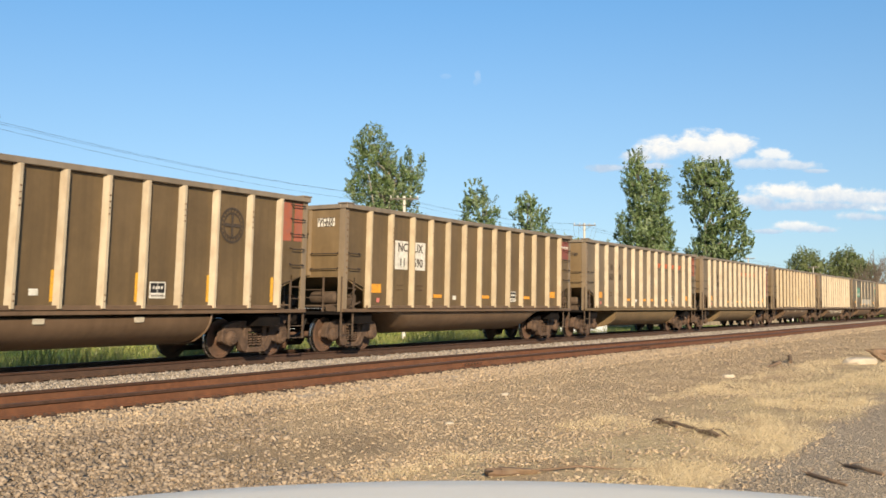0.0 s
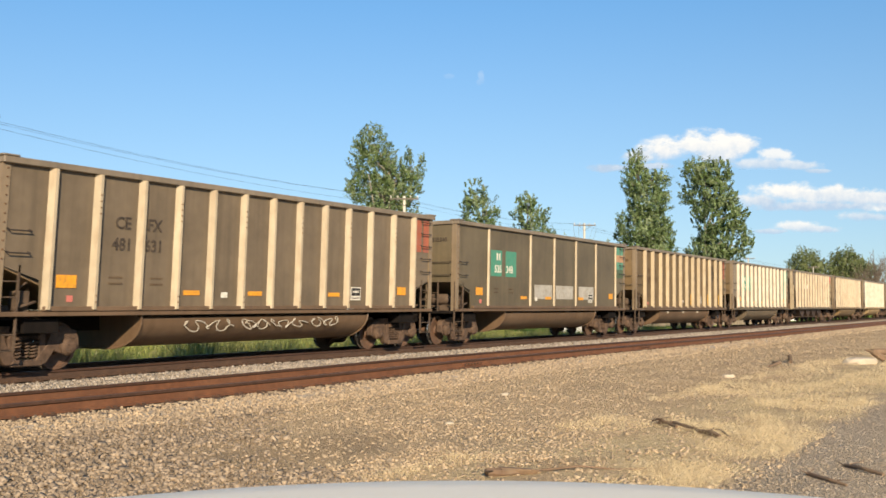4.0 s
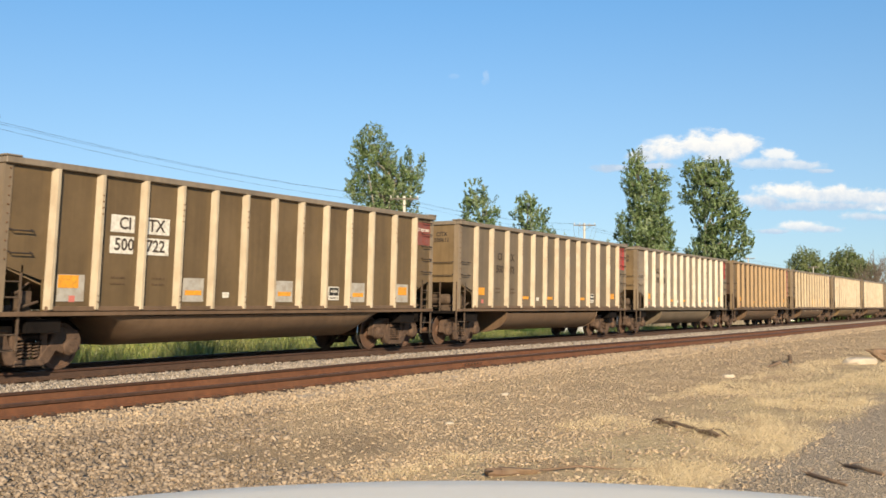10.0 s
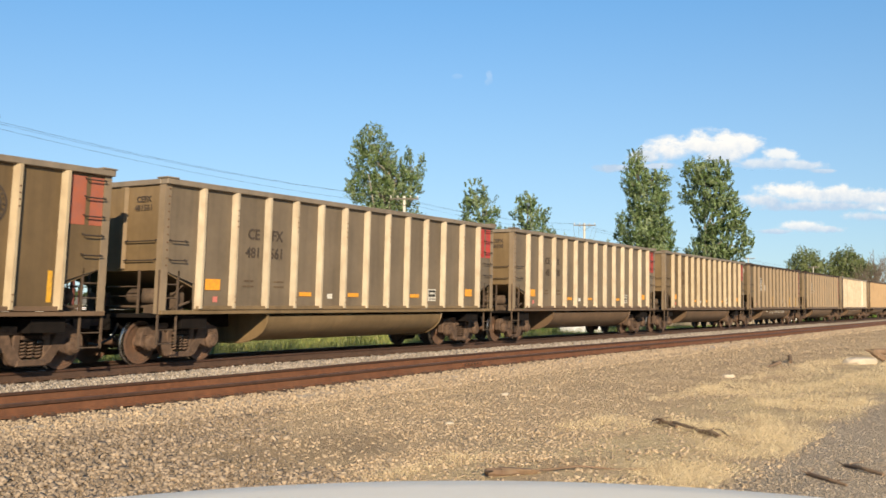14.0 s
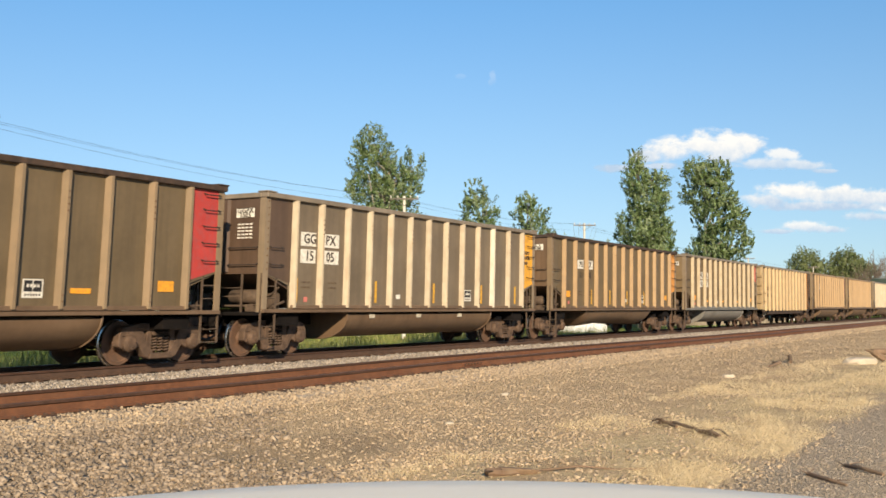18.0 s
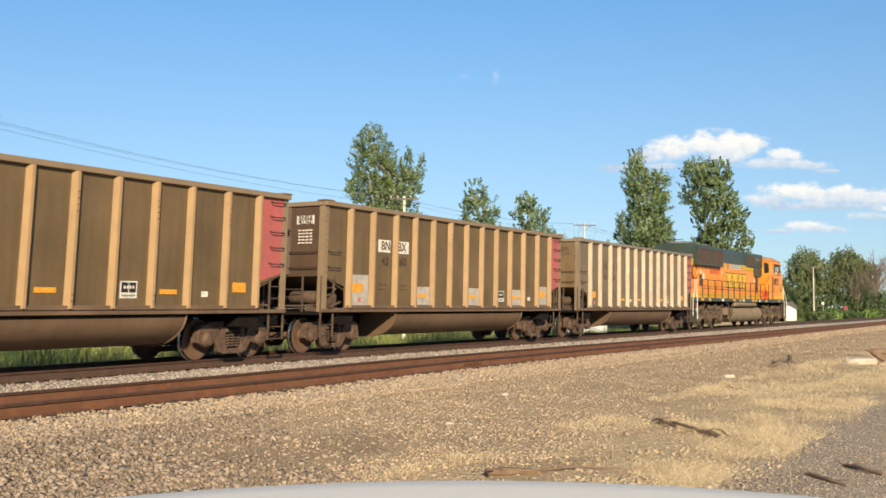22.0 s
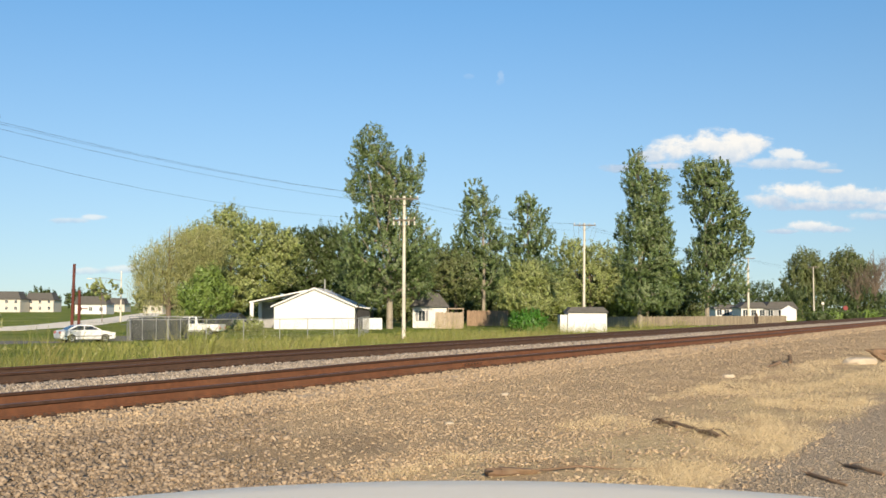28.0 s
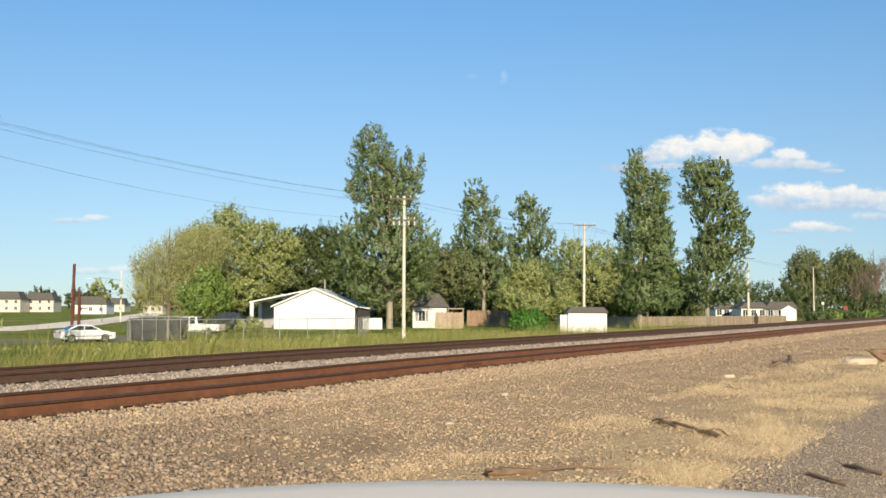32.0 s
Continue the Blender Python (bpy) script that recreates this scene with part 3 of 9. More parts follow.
def gondola(name, label, body, rib, left, right, end, tub="round", tape="orange", plate_style="stencil", length=BODY_L,
            end_zone="upper", left_end=None, logo="", chalk=False, group="coal cars of the train", sheet="rust", extra=(), letters_at=2, bays=(3, 5, 8), box_bay=9, tag_bay=4, strips=(), dark_bay=False, white_rib=None):
    """A coal gondola with its parts. left, right: what is written in the two bays beside rib letters_at, over two lines.
    bays: those with a small reflector; strips: (bay, share of its width) of upright reflectors."""
    car = thing(name, label, "railway car", group)
    bm_, rm = paint("body", body), paint("rib", rib)
    L = length
    half = Matrix.Translation((L, 0, 0)) @ Matrix.Rotation(math.pi, 4, "Z")
    part("side_sheet", M["side"], bm_, car)
    part("side_sheet", M["side"], bm_, car, at=half)
    front = paint("body", left_end or ("end_brown" if body in ("umber", "taupe", "slate", "grey") else body))
    part("end_sheet", M["end"], front, car)
    part("end_sheet", M["end"], bm_, car, at=half)
    part("floor_sheet", M["floor"], bm_, car)
    part("top_chord", M["chord"], STEEL_DARK if body == "dark" else paint("rib", "brown") if rib in ("brown", "ochre") else paint("body", "grey" if body != "dark" else "taupe"), car)
    part("side_sill", M["sill"], paint("body", sheet), car)
    part("underframe", M["centre"], UNDER_SHADE, car)
    thin = tape == "thin"
    for s in (-1, 1):
        for k, x in enumerate(RIBS):
            if thin and k not in (1, 4, 6, 8, 10, 12):
                continue
            turn = Matrix.Identity(4) if s < 0 else Matrix.Rotation(math.pi, 4, "Z")
            part("rib", M["thin_rib"] if thin else M["plain_rib" if s > 0 else "row_rib" if k in (0, 12) else "rib" if k % 2 else "plain_rib"], paint("rib", "white") if k == white_rib else rm, car, at=Matrix.Translation((x, s * HALF_W, 0)) @ turn)
    face = Matrix.Rotation(radians(-90), 4, "Z")
    for x, turn in ((0.0, face), (L, face.inverted())):
        for y in (-0.42, 0.42):
            part("end_rib", M["end_rib"], front if x == 0.0 else bm_, car, at=Matrix.Translation((x, y, 0)) @ turn)
    for i, (x, y) in enumerate(((0, -HALF_W), (L, -HALF_W), (L, HALF_W), (0, HALF_W))):
        part("corner_post", M["post"], paint("rib", "brown") if rib in ("brown", "ochre") else paint("body", "pale"), car, at=Matrix.Translation((x, y, 0)) @ Matrix.Rotation(i * math.pi / 2, 4, "Z"))
    part("tub", M[{"round": "tub", "arch": "tub_arch"}.get(tub, "tub_taper")], paint("body", sheet), car, "rounded belly tub between the trucks")
    if tub == "round":
        part("tub_rim", M["rim"], paint("body", sheet), car, at=(0.3, 0, 0))
        part("tub_rim", M["rim"], paint("body", sheet), car, at=half)
    for x, turn in ((0, 0), (L, math.pi)):
        base = Matrix.Translation((x, 0, 0)) @ Matrix.Rotation(turn, 4, "Z")
        part("coupler", M["coupler"], STEEL_DARK, car, at=base)
        part("air_hose", M["hose"], BLACK_PAINT, car, at=base)
        flip = Matrix.Diagonal((1, -1 if turn else 1, 1, 1))
        part("end_rack", M["rack"], GEAR_BROWN, car, at=base @ flip)
        part("brake_gear", M["brake"], GEAR_BROWN, car, at=base @ flip)
    for z in (2.56, 2.16):
        part("grab_iron", M["grab"], GRAB, car, at=(0.40, -HALF_W - 0.008, z))
        part("grab_iron", M["long_grab"], GRAB, car, at=Matrix.Translation((-0.002, -0.98, z)) @ face)
    for z in (3.62, 3.28, 2.92, 2.56, 2.18):
        part("grab_iron", M["grab"], GRAB, car, at=(L - 0.38, -HALF_W - 0.012, z))
    truck(car, 1.15)
    truck(car, L - 1.15)
    # painted end of the trailing bay
    em = paint("end", end)
    bay0, bay1 = RIBS[-1] + 0.11, L - 0.14
    if end_zone == "full":
        bm = bmesh.new()
        prism(bm, [(bay0, 1.76), (bay1, 1.97), (bay1, 3.72), (bay0, 3.72)], -HALF_W - 0.008, -HALF_W - 0.002)
        part("painted_end", bm, em, car, end.replace("_", " ") + " painted end panel")
        if end == "maroon" and logo == "swoosh":
            words(car, "ROTARY", (bay0 + bay1) / 2 - 0.05, 3.42, 0.12, WHITE_PAINT, out=0.016)
            words(car, "END", (bay0 + bay1) / 2 - 0.05, 3.22, 0.12, WHITE_PAINT, out=0.016)
        if end == "yellow":
            for k, w in enumerate(("ROTARY", "COUPLER", "END")):
                words(car, w, (bay0 + bay1) / 2 - 0.12, 3.05 - 0.18 * k, 0.11, STENCIL, 0.85, out=0.016)
    elif end_zone == "upper":
        flat("painted_end", car, (bay0 + bay1) / 2 - 0.20, 3.22, 0.36, 0.92, em, "red painted panel")
        flat("painted_end", car, (bay0 + bay1) / 2 + 0.24, 3.22, 0.30, 0.92, em, "red painted panel")
    else:
        flat("painted_end", car, (bay0 + bay1) / 2, 3.30, bay1 - bay0, 0.66, em, "dull red painted panel")
        words(car, "ROTARY END", (bay0 + bay1) / 2, 3.40, 0.085, WHITE_PAINT)
    # lettering in two bays
    b1, b2 = (RIBS[letters_at - 1] + RIBS[letters_at]) / 2, (RIBS[letters_at] + RIBS[letters_at + 1]) / 2
    ink = {"stencil": STENCIL, "faded": FADED, "white": STENCIL, "green": WHITE_PAINT}[plate_style]
    if left[0] == "NC":
        for x in (b1, b2):
            flat("sign_plate", car, x + (0.06 if x == b1 else -0.06), 2.63, 0.66, 0.80, WHITE_PAINT, "tall white letter plate", 0.004)
    elif plate_style == "white":
        for x, t in ((b1, left), (b2, right)):
            for z, w in ((2.84, t[0]), (2.42, t[1])):
                if w and (z > 2.6 or body != "umber" or "BN" not in left[0]) and not (z < 2.6 and left[0] == "MI"):
                    flat("sign_plate", car, x + (0.06 if x == b1 else -0.06), z, 0.60, 0.34, WHITE_PAINT, "white number plate", 0.004)
    if plate_style == "green":
        for x in (b1, b2):
            flat("sign_plate", car, x, 2.62, 0.80, 0.86, GREEN_PLATE, "green sign panel", 0.004)
    for x, t in ((b1, left), (b2, right)):
        for z, w in ((2.84, t[0]), (2.42, t[1])):
            if w and w[0] == "|":
                bars(car, x + (0.14 if x == b1 else -0.14), z, 0.17 * len(w), 0.23, ink, len(w))
            elif w:
                words(car, w, x + (0.12 if x == b1 else -0.12), z, 0.25, ink)
        for z in (1.78, 1.66):
            bars(car, x, z, 0.36, 0.035, FADED, 7)
    # reflectors, tags and the weight box
    mid = [(a + b) / 2 for a, b in zip(RIBS, RIBS[1:])]
    if tape in ("orange", "thin"):
        flat("reflector", car, mid[0] - 0.08, 1.68, 0.46, 0.24, ORANGE_TAPE, out=0.010)
        for k in bays:
            flat("reflector", car, mid[k], 1.50, 0.48, 0.10, ORANGE_TAPE, out=0.010)
        flat("reflector", car, mid[11], 1.62, 0.44, 0.22, ORANGE_TAPE, out=0.010)
    if strips:
        for k, u in strips:
            flat("reflector", car, RIBS[k] + u * (RIBS[k + 1] - RIBS[k]), 1.58, 0.10, 0.58, YELLOW_TAPE)
    if tub == "round" and tape == "yellow" or tub == "spots":
        for x in (4.6, 7.0, 9.4):
            part("reflector", mesh_of("plate", plate(0.26, 0.10)), CREAM_PAINT, car, at=(x, -1.535, 0.93))
    flat("tag", car, mid[0] + 0.02, 1.36, 0.14, 0.12, PINK_TAPE)
    flat("tag", car, mid[tag_bay], 1.46, 0.20, 0.12, WHITE_PAINT)
    flat("weight_box", car, mid[box_bay] - 0.05, 1.53, 0.44, 0.34, WHITE_PAINT, "white framed box of small writing")
    for dx in (-0.10, 0.10):
        flat("weight_box", car, mid[box_bay] - 0.05 + dx, 1.575, 0.18, 0.20, BLACK_PAINT, out=0.008)
    bars(car, mid[box_bay] - 0.05, 1.58, 0.30, 0.06, WHITE_PAINT, 4, out=0.015)
    bars(car, mid[box_bay] - 0.05, 1.415, 0.36, 0.04, STENCIL, 6, out=0.011)
    # the name plate on the leading end
    m_end = {"white": WHITE_PAINT, "green": None}.get(plate_style)
    eb = bmesh.new()
    if m_end:
        box(eb, -0.008, 0, -1.25, -0.70, 3.28, 3.50)
        part("sign_plate", eb, m_end, car, "white plate with the car's mark")
    mark = WHITE_PAINT if left_end and not m_end else STENCIL if left_end or plate_style != "faded" else FADED
    if dark_bay:
        eb = prism(bmesh.new(), [(0.02, 1.97), (1.03, 1.73), (1.03, 3.72), (0.02, 3.72)], -HALF_W - 0.006, -HALF_W - 0.001)
        part("end_panel", eb, paint("body", left_end), car, "soot-dark end panel")
    if left_end == "soot":
        for z in (3.12, 3.04, 2.96, 2.88, 2.80):
            for y in (-1.2, -1.08, -0.96, -0.84):
                eb = box(bmesh.new(), -0.012, -0.004, y, y + 0.085, z - 0.018, z + 0.018)
                part("lettering", eb, WHITE_PAINT, car)
    for kind, a, b, c, d in extra:
        if kind == "scrawl":
            scrawl(car, a, b, c, d, 3 + len(label), CHALK, out=0.03)
        elif kind == "belly":
            scrawl(car, a, b, c, d, int(a * 7), BOLD_CHALK, out=-0.05, r=0.013)
        elif kind == "green":
            flat("painted_panel", car, a, b, c, d, paint("end", "green"), "faded green panel", 0.003)
        elif kind == "moss":
            flat("painted_panel", car, a, b, c, d, MOSS, "dull dark green panel", 0.003)
        elif kind == "salmon":
            flat("painted_panel", car, a, b, c, d, PEACH, "faded salmon band", 0.006)
        elif kind == "patch":
            flat("paint_patch", car, a, b, c, d, PATCH, "pale grey paint patch", 0.003)
    sw = left[0] + right[0]
    sn = left[1] + right[1]
    if not sw.startswith("|"):
        part("lettering", text_mesh(sw, 0.13), mark, car, at=Matrix.Translation((-0.016, -0.98, 3.44)) @ face)
    if not sn.startswith("|"):
        part("lettering", text_mesh(sn, 0.13), mark, car, at=Matrix.Translation((-0.016, -0.98, 3.26 if not m_end else 3.33)) @ face)
    if logo == "ring":
        ring_logo(car, mid[10] + 0.0, 3.0, 0.40, STENCIL)
    elif logo == "crest":
        bm = lathe(bmesh.new(), [(0.43, -0.004), (0.43, -0.001), (0.02, -0.001)], 28, (mid[10], -HALF_W - 0.003, 3.0))
        part("herald", bm, STENCIL, car, "dark round herald")
        ring_logo(car, mid[10], 3.0, 0.41, CHALK, out=0.014)
        flat("herald", car, mid[10], 3.0, 0.09, 0.50, BLUE_MARK, "blue upright of the cross", 0.030)
    elif logo == "swoosh":
        for k in range(box_bay - 2, box_bay + 2):
            bm = bmesh.new()
            prism(bm, [(-0.36, -0.10), (0.18, -0.10), (0.34, 0.10), (-0.20, 0.10)], -0.006, 0)
            part("swoosh_mark", bm, FADED_ORANGE, car, "faded orange slanted mark", (mid[k], -HALF_W - 0.004, 3.12))
            flat("swoosh_line", car, mid[k], 2.92, 0.78, 0.035, STENCIL)
    if chalk:
        chalk_arches(car)
    return car


def common_car(label, body, rib, L, side, end, chord, sill, centre, name):
    """What the two odd cars share with the rest: sheets, chords, sills, underframe, couplers, trucks."""
    car = thing(name, label, "railway car", "coal cars of the train")
    bm_ = paint("body", body)
    half = Matrix.Translation((L, 0, 0)) @ Matrix.Rotation(math.pi, 4, "Z")
    for nm, key in (("side_sheet", side), ("end_sheet", end)):
        part(nm, M[key], bm_, car)
        part(nm, M[key], bm_, car, at=half)
    part("floor_sheet", M["floor"], bm_, car)
    part("top_chord", M[chord], paint("body", "grey"), car)
    if sill:
        part("side_sill", M[sill], bm_, car)
    part("underframe", M[centre], UNDER_SHADE, car)
    for x, turn in ((0, 0), (L, math.pi)):
        base = Matrix.Translation((x, 0, 0)) @ Matrix.Rotation(turn, 4, "Z")
        part("coupler", M["coupler"], STEEL_DARK, car, at=base)
        part("air_hose", M["hose"], BLACK_PAINT, car, at=base)
    for i, (x, y) in enumerate(((0, -HALF_W), (L, -HALF_W), (L, HALF_W), (0, HALF_W))):
        part("corner_post", M["post"], paint("rib", rib), car, at=Matrix.Translation((x, y, 0)) @ Matrix.Rotation(i * math.pi / 2, 4, "Z"))
    truck(car, 1.15)
    truck(car, L - 1.15)
    return car


def hopper_car():
    """Open-top hopper: steep open ends, slender posts, four pairs of outlet chutes."""
    L = HOPPER_L
    car = common_car("pale taupe open hopper with bottom chutes and a red end panel", "taupe", "sand", L, "side_hopper", "end_hopper", "chord_hopper", "sill_hopper", "centre_hopper", "coal_hopper")
    rm = paint("rib", "cream")
    n = 13
    for s in (-1, 1):
        turn = Matrix.Identity(4) if s < 0 else Matrix.Rotation(math.pi, 4, "Z")
        for k in range(n):
            part("rib", M["rib" if s < 0 else "plain_rib"], rm, car, at=Matrix.Translation((1.35 + (L - 2.7) * k / (n - 1), s * HALF_W, 0)) @ turn)
    for x, d in ((0, 1), (L, -1)):
        for dx, y, z0, z1 in ((0.62, -HALF_W + 0.05, 1.06, 3.0), (0.0, -0.65, 1.06, 3.72), (0.0, 0.65, 1.06, 3.72), (0.62, HALF_W - 0.05, 1.06, 3.0)):
            bm = bmesh.new()
            box(bm, x + d * dx - 0.05, x + d * dx + 0.05, y - 0.05, y + 0.05, z0, z1)
            part("end_post", bm, paint("rib", "sand"), car)
        for z in (2.1, 1.65):
            bm = bmesh.new()
            pipe(bm, [(x + d * 0.62, -HALF_W, z), (x, -HALF_W, z), (x, HALF_W, z)], 0.018, 5)
            part("safety_rail", bm, GRAB, car)
        bm = bmesh.new()
        lathe(bm, [(0.04, -1.0), (0.2, -0.95), (0.22, -0.2), (0.18, -0.1), (0.04, -0.05)], 14, (x + d * 0.8, 0, 1.62))
        part("air_tank", bm, TRUCK_BROWN, car, smooth=True)
        bm = bmesh.new()
        box(bm, x + d * 0.3 - 0.15, x + d * 0.3 + 0.15, -0.6, -0.1, 1.06, 1.7)
        box(bm, x + d * 0.9 - 0.15, x + d * 0.9 + 0.15, -1.3, -1.0, 1.06, 1.5)
        part("valve_box", bm, TRUCK_BROWN, car)
    for k in range(4):
        x = 3.2 + (L - 6.4) * (k + 0.5) / 4
        w = (L - 6.4) / 8
        bm = bmesh.new()
        prism(bm, [(x - w, 1.04), (x + w, 1.04), (x + 0.32, 0.52), (x - 0.32, 0.52)], -1.4, 1.4)
        part("chute", bm, STEEL_DARK, car, "sloped outlet chute")
        bm = bmesh.new()
        box(bm, x - 0.36, x + 0.36, -1.42, 1.42, 0.45, 0.52)
        part("chute_gate", bm, STEEL_DARK, car)
    for z in (3.30, 2.86, 2.42, 1.98, 1.54):
        part("grab_iron", M["grab"], GRAB, car, at=(L - 0.34, -HALF_W - 0.012, z))
    bm = bmesh.new()
    box(bm, L - 0.66, L - 0.58, -HALF_W - 0.03, -HALF_W + 0.03, 1.06, 3.2)
    part("ladder_stile", bm, paint("rib", "sand"), car)
    bm = bmesh.new()
    prism(bm, [(L - 1.15, 3.72), (L - 0.15, 3.72), (L - 0.15, 3.32), (L - 1.15, 2.5)], -HALF_W - 0.008, -HALF_W - 0.002)
    part("painted_end", bm, paint("end", "bright"), car, "bright red painted panel")
    bars(car, L - 0.9, 3.58, 0.4, 0.06, WHITE_PAINT, 5)
    bars(car, L - 0.9, 3.47, 0.4, 0.06, WHITE_PAINT, 5)
    pitch_ = (L - 2.7) / 12
    c1, c2 = 1.35 + 2.5 * pitch_, 1.35 + 3.5 * pitch_
    for x, t in ((c1, "MI"), (c2, "LX")):
        flat("sign_plate", car, x, 2.72, 0.80, 0.28, WHITE_PAINT, "white name plate")
        words(car, t, x + (0.16 if x == c1 else -0.16), 2.72, 0.22, STENCIL)
    words(car, "52", c1 + 0.16, 2.32, 0.22, STENCIL)
    words(car, "731", c2 - 0.16, 2.32, 0.22, STENCIL)
    for x in (c1, c2):
        for z in (1.78, 1.66):
            bars(car, x, z, 0.5, 0.05, STENCIL, 5)
    for k, w, h, z in ((0.5, 0.46, 0.2, 1.34), (4.5, 0.44, 0.09, 1.32), (8.5, 0.40, 0.09, 1.32), (10.5, 0.4, 0.09, 1.32), (11.5, 0.44, 0.2, 1.36)):
        flat("reflector", car, 1.35 + k * pitch_, z, w, h, ORANGE_TAPE)
    flat("weight_box", car, 1.35 + 9.5 * pitch_, 1.60, 0.40, 0.30, WHITE_PAINT, "white framed box of small writing")
    flat("weight_box", car, 1.35 + 9.5 * pitch_, 1.60, 0.34, 0.24, STENCIL, out=0.008)
    flat("notice", car, 1.35 + 10.5 * pitch_, 1.72, 0.66, 0.46, GREEN_PLATE, "small green notice")
    for k in range(4):
        bars(car, 1.35 + 10.5 * pitch_, 1.86 - 0.09 * k, 0.56, 0.03, WHITE_PAINT, 8)
    for k in (1.5, 4.5, 7.5):
        bars(car, 1.35 + k * pitch_, 1.6, 0.5, 0.05, FADED, 6)
    ring_logo(car, 1.35 + 6.5 * pitch_, 2.5, 0.24, FADED)
    flat("tag", car, 1.35 + 0.5 * pitch_, 1.72, 0.16, 0.16, CREAM_PAINT)
    flat("tag", car, 1.35 + 8.5 * pitch_, 1.62, 0.14, 0.12, CREAM_PAINT)
    return car


def box_end_car():
    """Gondola with full-height ends braced by level ribs, long stakes and no belly."""
    L = BODY_L
    stakes = [x - 0.40 for x in RIBS]
    car = common_car("tan coal gondola with level-ribbed ends and an orange end", "tan", "honey", L, "side_box", "end_box", "chord", None, "centre", "coal_gondola")
    rm = paint("rib", "honey")
    for s in (-1, 1):
        turn = Matrix.Identity(4) if s < 0 else Matrix.Rotation(math.pi, 4, "Z")
        for k, x in enumerate(stakes):
            part("rib", M["long_rib"], rm, car, at=Matrix.Translation((x, s * HALF_W, 0)) @ turn)
    face = Matrix.Rotation(radians(-90), 4, "Z")
    for x, d in ((0, -1), (L, 1)):
        for z in (3.15, 2.6, 2.05, 1.5):
            bm = bmesh.new()
            prism(bm, [(x, z - 0.10), (x + d * 0.10, z - 0.04), (x + d * 0.10, z + 0.04), (x, z + 0.10)], -HALF_W + 0.03, HALF_W - 0.03)
            part("end_rib", bm, paint("body", "tan"), car)
    bm = bmesh.new()
    box(bm, 1.9, L - 1.9, -1.50, -1.34, 0.74, 1.015)
    part("side_beam", soften(bm, 0.01), STEEL_DARK, car)
    for k in range(5):
        bm = bmesh.new()
        x = 3.2 + 2.0 * k
        box(bm, x, x + 0.5, -1.2, -0.6, 0.72 + 0.05 * (k % 2), 1.0)
        part("brake_gear", bm, STEEL_DARK, car)
    bm = bmesh.new()
    pipe(bm, [(2.6, -1.1, 0.86), (7.0, -1.1, 0.80), (12.0, -1.1, 0.86)], 0.03)
    part("brake_rod", bm, STEEL_DARK, car)
    for x, d in ((0.5, 1), (L - 0.5, -1)):
        bm = bmesh.new()
        box(bm, x - 0.45, x + 0.45, -HALF_W - 0.01, -HALF_W + 0.05, 0.86, 1.018)
        part("jacking_pad", bm, STEEL_DARK, car)
        bm = bmesh.new()
        pipe(bm, [(x - 0.35, -HALF_W, 0.9), (x - 0.35, -HALF_W, 0.42), (x + 0.05, -HALF_W, 0.42), (x + 0.05, -HALF_W, 0.9)], 0.018, 5)
        part("stirrup_step", bm, GRAB, car)
    for z in (2.1, 1.55):
        part("grab_iron", M["grab"], GRAB, car, at=(0.40, -HALF_W - 0.008, z))
    bm = bmesh.new()
    box(bm, stakes[-1] + 0.11, L - 0.14, -HALF_W - 0.008, -HALF_W - 0.002, 1.06, 3.72)
    part("painted_end", bm, paint("end", "amber"), car, "amber painted end panel")
    flat("reflector", car, L - 1.02, 1.86, 0.50, 0.30, YELLOW_TAPE, out=0.012)
    flat("notice", car, stakes[11] + 0.45, 2.82, 0.30, 0.62, BLACK_PAINT, "black notice panel with small writing", 0.006)
    flat("notice", car, stakes[11] + 0.45, 1.95, 0.62, 0.40, BLACK_PAINT, "black notice panel with small writing", 0.006)
    for k in range(3):
        bars(car, stakes[11] + 0.45, 2.06 - 0.11 * k, 0.5, 0.04, WHITE_PAINT, 6, out=0.016)
    for x in (L - 0.62, L - 0.16):
        bm = bmesh.new()
        box(bm, x - 0.025, x + 0.025, -HALF_W - 0.09, -HALF_W - 0.04, 1.0, 3.7)
        part("ladder_stile", bm, GRAB, car)
    for z in np.arange(1.2, 3.6, 0.38):
        bm = bmesh.new()
        rod(bm, (L - 0.62, -HALF_W - 0.065, z), (L - 0.16, -HALF_W - 0.065, z), 0.014, 5)
        part("rung", bm, GRAB, car)
    b1, b2 = (stakes[0] + stakes[1]) / 2 + 0.1, (stakes[1] + stakes[2]) / 2
    for x, a, b in ((b1, "FU", "961"), (b2, "RX", "166")):
        words(car, a, x + (0.14 if x == b1 else -0.12), 2.38, 0.25, FADED)
        words(car, b, x + (0.10 if x == b1 else -0.08), 1.96, 0.25, FADED)
    part("lettering", text_mesh("FURX", 0.13), FADED, car, at=Matrix.Translation((-0.016, -0.9, 3.55)) @ face)
    part("lettering", text_mesh("961166", 0.13), FADED, car, at=Matrix.Translation((-0.016, -0.9, 3.38)) @ face)
    flat("reflector", car, 0.82, 1.72, 0.44, 0.24, ORANGE_TAPE)
    mid = [(a + b) / 2 for a, b in zip(stakes, stakes[1:])]
    for k in (3, 6, 9):
        flat("reflector", car, mid[k], 1.46, 0.46, 0.12, ORANGE_TAPE)
    flat("weight_box", car, 0.78, 1.42, 0.2, 0.14, STENCIL)
    flat("tag", car, 0.3, 1.28, 0.14, 0.12, CREAM_PAINT)
    return car


